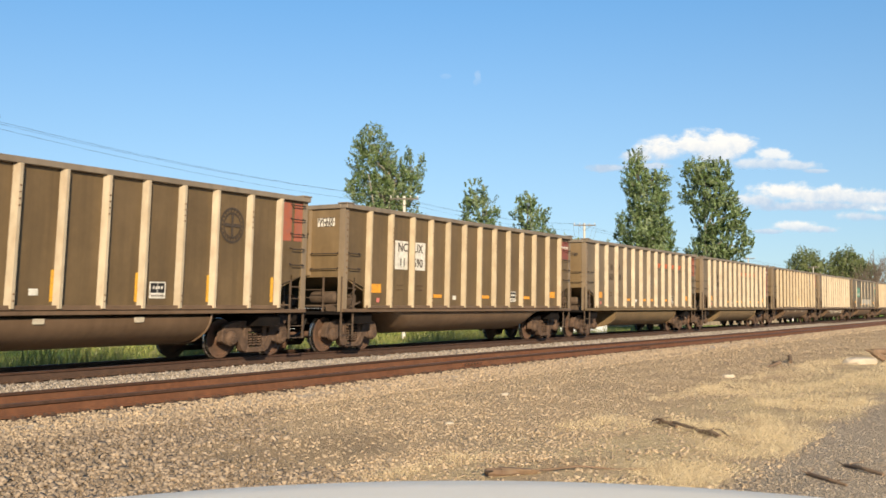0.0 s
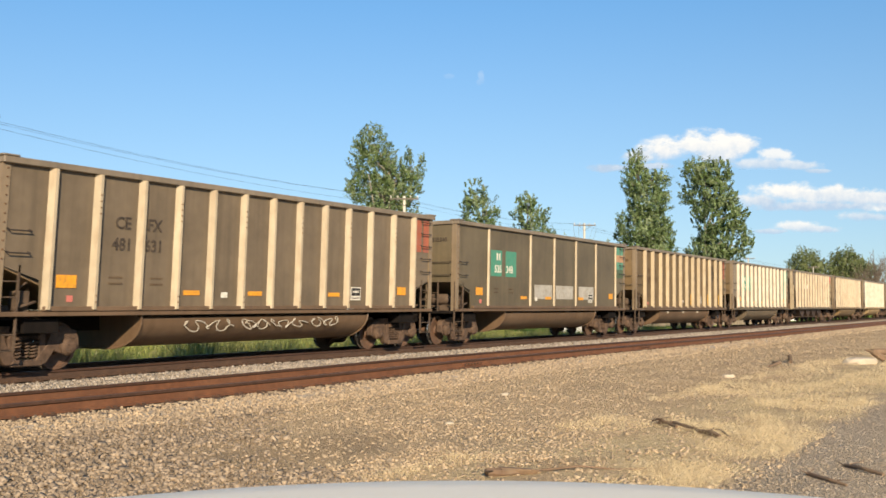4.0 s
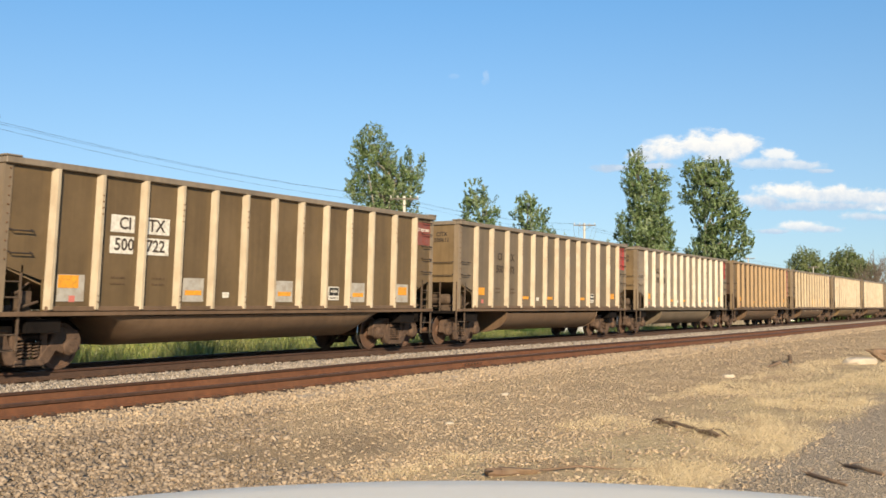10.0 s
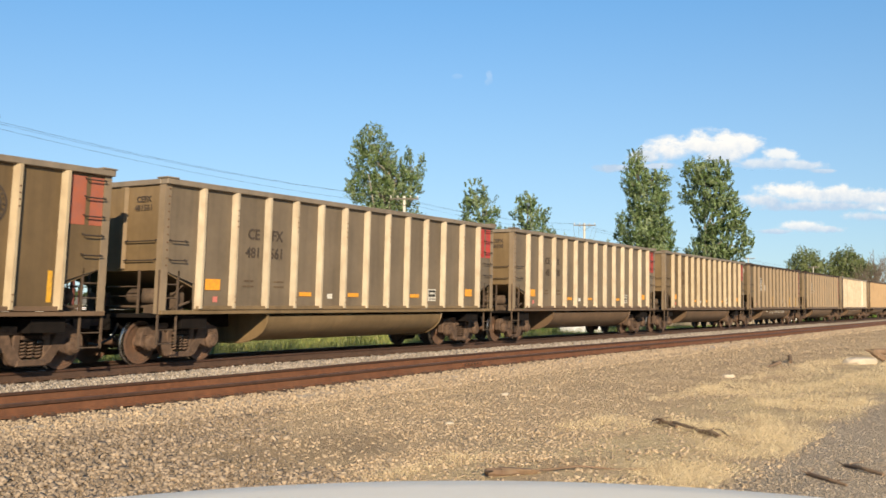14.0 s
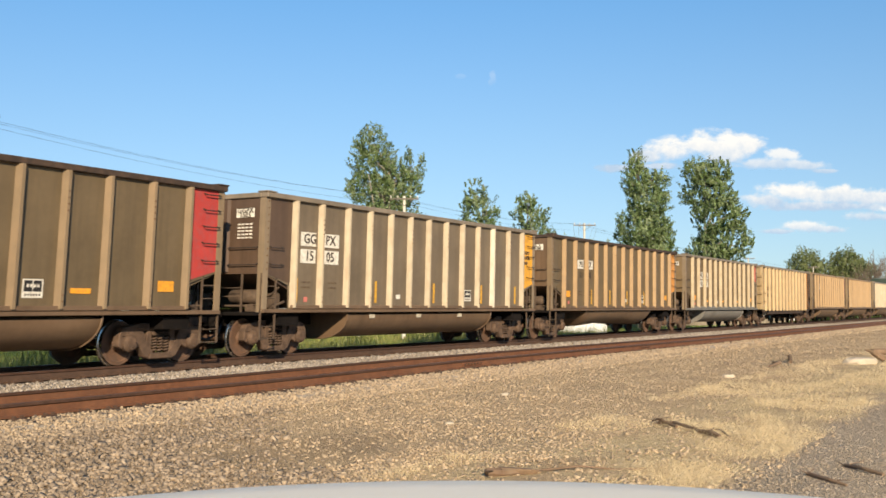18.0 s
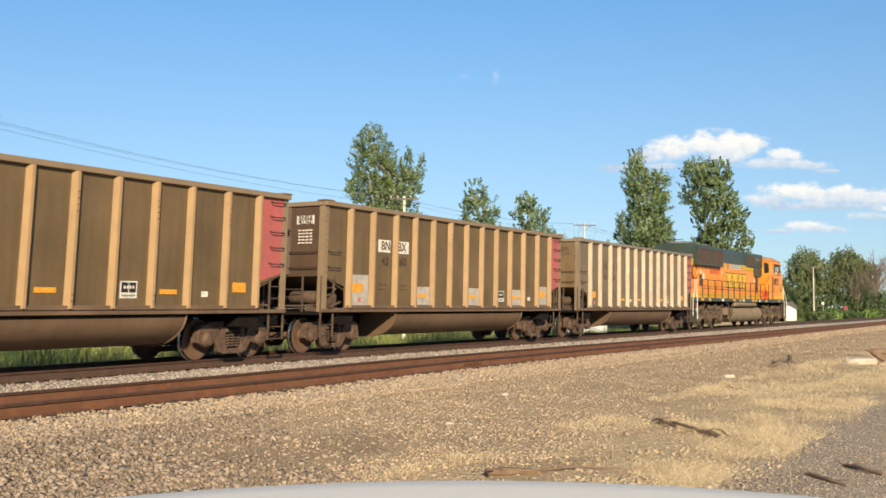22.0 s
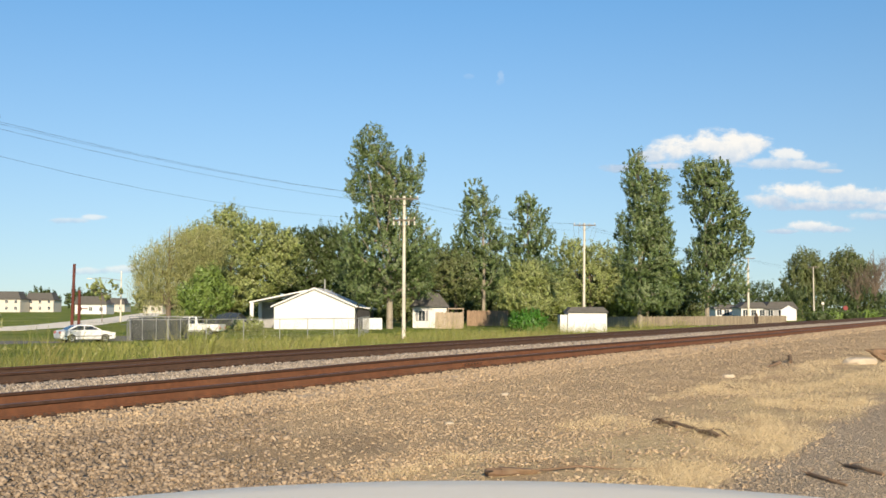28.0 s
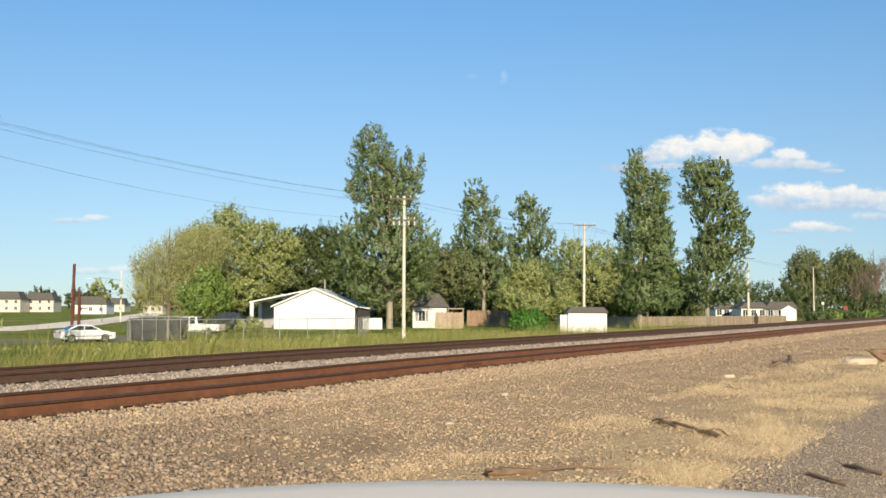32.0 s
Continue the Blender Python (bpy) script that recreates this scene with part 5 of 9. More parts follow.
LEAF_BUSH = leaf_mat("bush_leaves", (0.07, 0.20, 0.02), (0.11, 0.25, 0.04))
LEAF_DULL = leaf_mat("dull_leaves", (0.125, 0.155, 0.052), (0.27, 0.29, 0.13))


def crown_mesh(blobs, leaves, size, seed, droop=0.0, clump=0.8):
    """Leaves gathered in clumps within a few overlapping masses (x, y, z, rx, ry, rz)."""
    rng = np.random.default_rng(seed)
    vol = np.array([b[3] * b[4] * b[5] for b in blobs]) ** 0.75
    vol /= vol.sum()
    V, N = [], []
    per = 46
    for (cx, cy, cz, rx, ry, rz), share in zip(blobs, vol):
        n = max(4, int(1.45 * leaves * share / per))
        d = rng.normal(size=(n, 3))
        d /= np.linalg.norm(d, axis=1)[:, None]
        rad = rng.uniform(0.35, 1.0, n) ** 0.55 * (1 + 0.08 * rng.normal(size=n))
        centres = d * rad[:, None] * np.array((rx, ry, rz)) + np.array((cx, cy, cz))
        spread = 1.0 * clump * rng.uniform(0.45, 1.35, n)
        offs = rng.normal(size=(n * per, 3))
        offs /= np.linalg.norm(offs, axis=1)[:, None] / (0.35 + 0.7 * rng.random(n * per)[:, None])
        twig = d * 0.6 + np.array((0, 0, 0.75)) + rng.normal(size=(n, 3)) * 0.4
        twig /= np.linalg.norm(twig, axis=1)[:, None]
        along = np.repeat(twig * spread[:, None], per, 0) * rng.uniform(-1.1, 1.1, n * per)[:, None]
        p = np.repeat(centres, per, 0) + along + offs * np.repeat(spread, per)[:, None] * 0.46
        N.append(offs + 0.6 * np.repeat(d, per, 0))
        p[:, 2] -= droop * rng.random(n * per) ** 2
        V.append(p)
    P = np.concatenate(V)
    k = len(P)
    out = np.concatenate(N)
    out = out * 0.95 + rng.normal(size=(k, 3)) * 0.27
    a = np.cross(out, rng.normal(size=(k, 3)))
    a /= np.linalg.norm(a, axis=1)[:, None]
    b = np.cross(out, a)
    b /= np.linalg.norm(b, axis=1)[:, None]
    s = size * 0.98 * rng.uniform(0.55, 1.35, k)[:, None]
    if droop:
        a = a * 0.3 + np.array((0, 0, -1.0)) * 0.9
        b *= 0.45
    quad = np.stack([P + a * s, P + b * s * 0.55, P - a * s, P - b * s * 0.55], 1).reshape(-1, 3)
    return quad


def leaf_object(quad, name, material, parent):
    k = len(quad) // 4
    me = bpy.data.meshes.new(name)
    me.vertices.add(len(quad))
    me.vertices.foreach_set("co", quad.astype(np.float32).ravel())
    me.loops.add(4 * k)
    me.loops.foreach_set("vertex_index", np.arange(4 * k, dtype=np.int32))
    me.polygons.add(k)
    me.polygons.foreach_set("loop_start", np.arange(0, 4 * k, 4, dtype=np.int32))
    me.update()
    me.validate()
    return part(name, me, material, parent)


def limb(bm, p, q, r0, r1, rnd, bend=0.3, steps=4):
    pts = [Vector(p).lerp(Vector(q), i / steps) + Vector((rnd.uniform(-bend, bend), rnd.uniform(-bend, bend), 0)) * (0 if i in (0, steps) else 1) for i in range(steps + 1)]
    for i in range(steps):
        rod(bm, pts[i], pts[i + 1], r0 + (r1 - r0) * i / steps, 7, r0 + (r1 - r0) * (i + 1) / steps)
    return pts


def tree(x, y, z, blobs, label, leaf, bark=None, leaves=9000, size=0.20, trunk_r=0.35, top=None, seed=1, droop=0.0, clump=0.8, forks=(), name="tree", group=""):
    """A tree at (x, y, z): blobs are relative to its foot."""
    t = thing(name, label, "tree", group, (x, y, z))
    rnd = random.Random(seed)
    bm = bmesh.new()
    top = top if top is not None else max(b[2] + 0.6 * b[5] for b in blobs)
    limb(bm, (0, 0, -0.3), (rnd.uniform(-0.3, 0.3), 0, top), trunk_r, 0.05, rnd, 0.12, 6)
    for b in blobs:
        for _ in range(3):
            z0 = min(top * 0.9, max(top * 0.18, b[2] - b[5] * rnd.uniform(0.4, 1.2)))
            e = (b[0] + b[3] * rnd.uniform(-0.6, 0.6), b[1] + b[4] * rnd.uniform(-0.6, 0.6), b[2] + b[5] * rnd.uniform(-0.2, 0.7))
            limb(bm, (0, 0, z0), e, trunk_r * 0.35, 0.025, rnd, 0.25)
    for p, q in forks:
        limb(bm, p, q, trunk_r * 0.36, 0.04, rnd, 0.22, 6)
    part("trunk", bm, bark or BARK, t, smooth=True)
    leaf_object(crown_mesh(blobs, leaves, size, seed, droop, clump), "crown", leaf, t)
    return t

# ---------------------------------------------------------------- beyond the line
LAND = -1.6
FACING = -59.73  # the lots lie square to this heading


def lot(side, depth, z=LAND, turn=0.0):
    """A pose on the land beyond the line: side metres to the right and depth metres along the lots' axis."""
    a = radians(FACING)
    return pose(math.cos(a) * side - math.sin(a) * depth, math.sin(a) * side + math.cos(a) * depth, z, 0, 0, FACING + turn)


def grow(side, depth, blobs, label, leaf, **kw):
    m = lot(side, depth)
    t = tree(0, 0, 0, blobs, label, leaf, **kw)
    t.matrix_basis = m
    return t


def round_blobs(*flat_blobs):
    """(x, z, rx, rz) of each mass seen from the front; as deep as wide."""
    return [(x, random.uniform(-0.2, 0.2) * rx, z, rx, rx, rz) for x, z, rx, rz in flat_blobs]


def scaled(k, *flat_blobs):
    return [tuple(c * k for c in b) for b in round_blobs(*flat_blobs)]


POPLAR = "tall narrow poplar with grey-green leaves and pale bark"
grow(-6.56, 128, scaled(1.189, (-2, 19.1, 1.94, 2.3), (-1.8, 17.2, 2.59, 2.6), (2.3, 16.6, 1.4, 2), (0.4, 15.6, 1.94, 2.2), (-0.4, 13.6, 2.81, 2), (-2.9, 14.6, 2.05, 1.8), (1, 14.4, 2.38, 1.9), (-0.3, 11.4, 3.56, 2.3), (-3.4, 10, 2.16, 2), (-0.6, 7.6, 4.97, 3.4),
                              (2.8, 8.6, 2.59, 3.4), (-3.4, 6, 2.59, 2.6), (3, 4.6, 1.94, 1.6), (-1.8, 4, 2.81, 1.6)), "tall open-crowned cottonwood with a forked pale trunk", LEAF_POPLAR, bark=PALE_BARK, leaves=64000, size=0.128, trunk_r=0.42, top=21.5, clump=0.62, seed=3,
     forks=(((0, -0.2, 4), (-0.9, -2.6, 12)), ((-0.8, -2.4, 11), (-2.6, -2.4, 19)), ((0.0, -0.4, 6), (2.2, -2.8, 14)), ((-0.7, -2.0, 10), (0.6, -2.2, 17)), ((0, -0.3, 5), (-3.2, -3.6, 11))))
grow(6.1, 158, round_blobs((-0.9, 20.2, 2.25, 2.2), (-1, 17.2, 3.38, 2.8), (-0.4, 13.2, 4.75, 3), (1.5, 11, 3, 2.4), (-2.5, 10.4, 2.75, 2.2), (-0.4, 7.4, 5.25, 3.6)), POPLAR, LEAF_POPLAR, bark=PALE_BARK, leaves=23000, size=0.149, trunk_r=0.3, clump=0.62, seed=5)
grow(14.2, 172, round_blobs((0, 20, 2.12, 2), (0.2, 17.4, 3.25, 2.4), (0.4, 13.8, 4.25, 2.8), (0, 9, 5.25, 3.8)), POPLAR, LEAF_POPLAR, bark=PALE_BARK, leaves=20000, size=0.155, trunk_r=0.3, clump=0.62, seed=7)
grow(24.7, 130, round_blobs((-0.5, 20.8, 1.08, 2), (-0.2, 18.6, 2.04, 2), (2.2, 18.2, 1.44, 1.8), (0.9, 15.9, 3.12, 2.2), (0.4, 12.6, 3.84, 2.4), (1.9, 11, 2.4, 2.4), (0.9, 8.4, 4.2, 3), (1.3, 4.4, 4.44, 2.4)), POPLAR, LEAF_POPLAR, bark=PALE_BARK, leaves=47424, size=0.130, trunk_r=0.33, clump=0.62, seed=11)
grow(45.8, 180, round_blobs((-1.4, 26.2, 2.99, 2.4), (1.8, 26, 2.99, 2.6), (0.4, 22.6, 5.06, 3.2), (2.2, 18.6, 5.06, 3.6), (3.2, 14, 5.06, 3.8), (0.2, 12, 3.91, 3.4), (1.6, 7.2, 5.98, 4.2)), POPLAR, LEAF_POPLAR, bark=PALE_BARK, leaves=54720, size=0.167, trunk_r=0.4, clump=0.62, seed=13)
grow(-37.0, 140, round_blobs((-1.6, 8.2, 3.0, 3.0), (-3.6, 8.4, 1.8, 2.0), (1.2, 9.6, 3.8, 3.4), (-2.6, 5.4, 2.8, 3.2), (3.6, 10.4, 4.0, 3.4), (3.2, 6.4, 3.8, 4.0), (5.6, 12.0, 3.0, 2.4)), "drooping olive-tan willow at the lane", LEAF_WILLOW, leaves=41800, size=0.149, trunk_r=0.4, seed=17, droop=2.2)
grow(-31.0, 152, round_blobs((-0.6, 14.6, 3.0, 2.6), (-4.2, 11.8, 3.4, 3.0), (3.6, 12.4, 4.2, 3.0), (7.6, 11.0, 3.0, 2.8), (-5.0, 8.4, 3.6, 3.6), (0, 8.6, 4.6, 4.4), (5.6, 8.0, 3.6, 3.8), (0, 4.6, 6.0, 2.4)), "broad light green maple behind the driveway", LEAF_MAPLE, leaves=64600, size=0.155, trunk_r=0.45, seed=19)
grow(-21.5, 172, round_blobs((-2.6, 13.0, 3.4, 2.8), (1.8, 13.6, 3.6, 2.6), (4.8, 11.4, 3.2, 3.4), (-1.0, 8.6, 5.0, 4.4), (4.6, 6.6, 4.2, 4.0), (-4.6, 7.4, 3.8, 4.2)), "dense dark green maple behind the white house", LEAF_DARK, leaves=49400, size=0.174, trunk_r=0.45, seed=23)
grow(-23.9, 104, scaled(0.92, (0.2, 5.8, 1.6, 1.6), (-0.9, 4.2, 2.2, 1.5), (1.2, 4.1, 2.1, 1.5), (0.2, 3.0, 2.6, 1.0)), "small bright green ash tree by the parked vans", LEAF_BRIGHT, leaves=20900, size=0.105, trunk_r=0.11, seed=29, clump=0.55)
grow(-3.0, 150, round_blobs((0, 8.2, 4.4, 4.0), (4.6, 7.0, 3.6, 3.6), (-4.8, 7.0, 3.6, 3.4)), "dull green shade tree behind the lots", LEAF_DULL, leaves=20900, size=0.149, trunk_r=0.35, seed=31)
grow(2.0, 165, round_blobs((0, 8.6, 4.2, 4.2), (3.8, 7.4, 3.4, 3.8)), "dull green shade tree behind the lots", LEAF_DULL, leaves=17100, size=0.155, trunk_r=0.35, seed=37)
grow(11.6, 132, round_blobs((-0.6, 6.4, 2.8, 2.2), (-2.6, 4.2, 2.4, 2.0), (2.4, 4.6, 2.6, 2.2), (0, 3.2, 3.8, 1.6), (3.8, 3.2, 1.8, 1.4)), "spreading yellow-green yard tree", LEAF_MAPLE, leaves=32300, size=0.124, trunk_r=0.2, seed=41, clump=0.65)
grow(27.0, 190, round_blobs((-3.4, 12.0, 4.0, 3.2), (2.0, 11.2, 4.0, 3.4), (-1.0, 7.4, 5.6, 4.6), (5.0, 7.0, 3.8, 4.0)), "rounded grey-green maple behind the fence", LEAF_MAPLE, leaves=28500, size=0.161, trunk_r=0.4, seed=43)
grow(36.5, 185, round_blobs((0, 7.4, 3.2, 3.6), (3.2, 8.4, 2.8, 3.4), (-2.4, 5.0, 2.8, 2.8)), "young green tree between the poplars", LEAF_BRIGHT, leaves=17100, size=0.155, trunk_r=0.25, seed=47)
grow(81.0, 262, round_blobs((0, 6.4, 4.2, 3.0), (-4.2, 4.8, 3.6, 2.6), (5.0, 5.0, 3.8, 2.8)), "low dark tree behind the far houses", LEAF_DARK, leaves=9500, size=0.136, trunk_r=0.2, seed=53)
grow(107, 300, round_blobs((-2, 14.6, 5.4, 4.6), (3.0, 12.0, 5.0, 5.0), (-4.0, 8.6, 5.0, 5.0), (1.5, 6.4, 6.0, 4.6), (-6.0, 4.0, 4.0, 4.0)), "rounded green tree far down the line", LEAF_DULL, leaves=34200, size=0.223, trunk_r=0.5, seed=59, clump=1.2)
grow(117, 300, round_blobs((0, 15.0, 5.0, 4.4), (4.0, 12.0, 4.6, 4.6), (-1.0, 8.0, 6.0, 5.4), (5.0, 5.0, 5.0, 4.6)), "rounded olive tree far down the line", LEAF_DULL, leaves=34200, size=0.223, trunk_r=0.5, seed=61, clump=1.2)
for k, (s, d, leaf) in enumerate(((-14.0, 178, LEAF_DARK), (-6.5, 182, LEAF_DULL), (1.0, 186, LEAF_DARK), (8.5, 190, LEAF_DULL), (16.5, 194, LEAF_DULL), (24.0, 198, LEAF_DARK), (32.0, 200, LEAF_MAPLE), (39.5, 202, LEAF_DULL), (-34.5, 170, LEAF_DULL), (46.5, 206, LEAF_DULL))):
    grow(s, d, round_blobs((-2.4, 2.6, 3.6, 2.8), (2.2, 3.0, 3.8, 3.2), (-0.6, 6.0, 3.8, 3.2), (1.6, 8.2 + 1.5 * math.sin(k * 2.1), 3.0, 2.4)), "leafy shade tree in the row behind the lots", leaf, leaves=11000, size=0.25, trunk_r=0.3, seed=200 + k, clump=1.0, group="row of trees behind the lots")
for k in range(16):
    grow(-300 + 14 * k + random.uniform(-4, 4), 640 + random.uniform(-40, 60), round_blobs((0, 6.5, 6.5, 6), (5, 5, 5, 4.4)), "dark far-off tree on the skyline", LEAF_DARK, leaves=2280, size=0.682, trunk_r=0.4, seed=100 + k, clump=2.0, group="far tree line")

HOUSE_WHITE = mat("white_siding", (0.68, 0.67, 0.645), rough=0.6, var=0.05, scale=1.5, bump=0.05)
ROOF_GREY = mat("grey_shingle", (0.10, 0.095, 0.09), rough=0.9, var=0.3, scale=4, bscale=30, bump=0.4)


def gable_house(name, label, m, w, d, eave, peak, wall=None, roof=None, over=0.35, group=""):
    """Walls with a gable to the front, a thick overhanging roof."""
    h = thing(name, label, "house", group, m)
    bm = bmesh.new()
    prism(bm, [(-w / 2, -0.4), (w / 2, -0.4), (w / 2, eave), (0, peak), (-w / 2, eave)], 0, d)
    part("wall", bm, wall or HOUSE_WHITE, h)
    k = (peak - eave) / (w / 2)
    for s in (-1, 1):
        bm = bmesh.new()
        prism(bm, [(0, peak + 0.02), (s * (w / 2 + over), eave - k * over + 0.02), (s * (w / 2 + over), eave - k * over + 0.16), (0, peak + 0.18)], -over, d + over)
        part("roof", bm, roof or ROOF_GREY, h)
        bm = bmesh.new()
        prism(bm, [(0, peak + 0.0), (s * (w / 2 + over), eave - k * over), (s * (w / 2 + over), eave - k * over + 0.19), (0, peak + 0.20)], -over - 0.03, -over)
        part("fascia", bm, HOUSE_WHITE, h)
    return h


gable_house("house", "white single-storey house with a low gable", lot(-15.6, 126), 9.8, 13, 2.75, 4.85, roof=HOUSE_WHITE)
shed = thing("shed", "small white garden shed with a dark hip roof", "shed", at=lot(15.6, 112))
bm = bmesh.new()
box(bm, -2.1, 2.1, 0, 3.0, -0.3, 2.15)
part("wall", bm, HOUSE_WHITE, shed)

# ---------------------------------------------------------------- loose stones, dry and green grass
COARSE_STONE = mat("coarse_stone", (0.268, 0.205, 0.140), rough=0.9, var=0.3, scale=9, bump=0.4, bscale=60, island=0.42)
SMALL_STONE = mat("grey_gravel", (0.32, 0.26, 0.19), rough=0.9, var=0.2, scale=6, bump=0.2, island=0.22)
STRAW = mat("dry_grass", (0.66, 0.525, 0.315), rough=0.8, var=0.15, bump=0, island=0.12, spec=0.15)
WEED = leaf_mat("tall_weeds", (0.20, 0.225, 0.045), (0.44, 0.35, 0.14))
LAWN = leaf_mat("lawn_blades", (0.25, 0.32, 0.075), (0.36, 0.38, 0.12))


def stones(name, label, P, size, material, seed, flat_by=0.7):
    """Many small angular stones as one mesh; P are their places."""
    rng = np.random.default_rng(seed)
    k = len(P)
    cube = np.array([(x, y, z) for x in (-1, 1) for y in (-1, 1) for z in (-1, 1)], float)
    V = cube[None] * (1 + rng.uniform(-0.45, 0.25, (k, 8, 3)))
    s = size[:, None, None] * rng.uniform(0.6, 1.25, (k, 1, 3)) * np.array((1, 1, flat_by))
    V = V * s
    th, ph = rng.uniform(0, 6.28, k), rng.normal(0, 0.5, k)
    c, sn, cp, sp = np.cos(th), np.sin(th), np.cos(ph), np.sin(ph)
    x, y, z = V[..., 0], V[..., 1], V[..., 2]
    y, z = y * cp[:, None] - z * sp[:, None], y * sp[:, None] + z * cp[:, None]
    x, y = x * c[:, None] - y * sn[:, None], x * sn[:, None] + y * c[:, None]
    V = np.stack((x, y, z), -1) + P[:, None]
    quads = np.array(((0, 1, 3, 2), (4, 6, 7, 5), (0, 4, 5, 1), (2, 3, 7, 6), (0, 2, 6, 4), (1, 5, 7, 3)))
    F = (quads[None] + 8 * np.arange(k)[:, None, None]).reshape(-1)
    me = bpy.data.meshes.new(name)
    me.vertices.add(8 * k)
    me.vertices.foreach_set("co", V.astype(np.float32).ravel())
    me.loops.add(len(F))
    me.loops.foreach_set("vertex_index", F.astype(np.int32))
    me.polygons.add(6 * k)
    me.polygons.foreach_set("loop_start", np.arange(0, 24 * k, 4, dtype=np.int32))
    me.update()
    return tagged(part(name, me, material), label, "gravel", kind="stuff")


def on_ground(x, y):
    return np.array([height(a, b) + 0.05 * noise.noise((a * 0.22, b * 0.22, 0)) * (0.3 if 8.9 < b < 20 else 1) + 0.02 * noise.noise((a * 0.9, b * 0.9, 3)) * (0.3 if 8.9 < b < 20 else 1) for a, b in zip(x, y)])


def wedge(n, rng, near, far, lo=6.5, hi=54):
    """Points spread over the yard ahead, denser close by."""
    r = near * (far / near) ** rng.random(n)
    a = np.radians(rng.uniform(lo, hi, n))
    return r * np.cos(a), r * np.sin(a)


rng = np.random.default_rng(4)
x, y = wedge(150000, rng, 5.2, 75)
worn = np.array([noise.noise((a * 0.35, b * 0.55, 7)) for a, b in zip(x, y)]) + 0.9 * (np.hypot((x - 9.1) * 0.55, (y - 7.0) * 0.9) < 0.85)
gap = y - (2.4 + 0.006 * x)
keep = (y < 10.45) & (gap > -0.2) & ((worn < 0.10) | (rng.random(len(x)) < 0.35) | (y > 8.2)) & ((gap > 2.0) | (rng.random(len(x)) < 0.4))
x, y, gap = x[keep], y[keep], gap[keep]
size = 0.005 + 0.018 * rng.random(len(x)) ** 3.4 + 0.002 * (y > 7.0) + 0.002 * (x < 9)
size = size * np.clip(np.hypot(x, y) / 28, 1, 1.4)
heap = y - 0.9 * x + np.array([1.6 * noise.noise((a * 0.4, b * 0.4, 12)) for a, b in zip(x, y)]) > -0.9
z = on_ground(x, y)
stones("gravel", "loose tan and grey gravel spread over the yard", np.stack((x, y, z + size * 0.16), 1)[~heap], size[~heap], STONE, 5, 0.68)
stones("coarse_gravel", "coarse dull brown broken stone beside the near rail", np.stack((x, y, z + size * 0.42), 1)[heap], size[heap] * 1.2, COARSE_STONE, 25, 0.75)
x, y = wedge(36000, rng, 5.5, 34, 4.5, 24)
gap = y - (2.4 + 0.006 * x)
keep = (gap < 0.05 + 0.25 * rng.normal(size=len(x))) & (y > 0.3)
x, y = x[keep], y[keep]
size = 0.004 + 0.008 * rng.random(len(x)) ** 2
stones("fine_gravel", "fine grey crushed stone of the access lane", np.stack((x, y, on_ground(x, y) + size * 0.25), 1), size, SMALL_STONE, 6)
x = 5 + 30 * rng.random(16000) ** 1.3
y = rng.uniform(10.0, 11.5, len(x))
bare = (np.abs((x - 4 + 0.265) % 0.53 - 0.265) < 0.15) & (y > NEAR_Y - 1.12)
x, y = x[~bare], y[~bare]
size = 0.010 + 0.018 * rng.random(len(x)) ** 2
z = NEAR_Z - 0.21 - np.clip(NEAR_Y - y - 1.45, 0, 0.85) / 0.85 * 0.21 + np.array([dip(a, True) for a in x])
stones("shoulder_stones", "loose tan stones heaped along the near rail", np.stack((x, y, np.maximum(z, on_ground(x, y)) + 0.3 * size), 1), size, STONE, 15, 0.8)
# ballast between and beside the rails
x = 5 + 85 * rng.random(40000) ** 1.5
y = np.where(rng.random(len(x)) < 0.70, rng.uniform(14.6, 16.25, len(x)), rng.uniform(10.0, 11.7, len(x)))
keep = (y < 16.3) & ((np.abs(y - NEAR_Y) > 0.86) | (rng.random(len(x)) < 0.3))
x, y = x[keep], y[keep]
sh_n = NEAR_Z - 0.21 - np.clip(np.abs(y - NEAR_Y) - 1.45, 0, 0.85) / 0.85 * 0.21 + np.array([dip(a, True) for a in x])
sh_t = -0.215 - np.clip(np.abs(y - TRACK_Y) - 1.45, 0, 0.85) / 0.85 * 0.235 + np.array([dip(a) for a in x])
z = np.maximum(np.maximum(sh_n, sh_t), on_ground(x, y))
size = (0.014 + 0.016 * rng.random(len(x))) * (1 + x / 80)
P = np.stack((x, y, z + size * 0.35), 1)
far_side = y > 13.0
stones("ballast_stones", "broken pale stone ballast between the two tracks", P[far_side], size[far_side], PALE_STONE, 8, 0.8)
stones("ballast_stones", "broken tan stone ballast along the near rail", P[~far_side], size[~far_side] * 0.75, STONE, 14, 0.8)


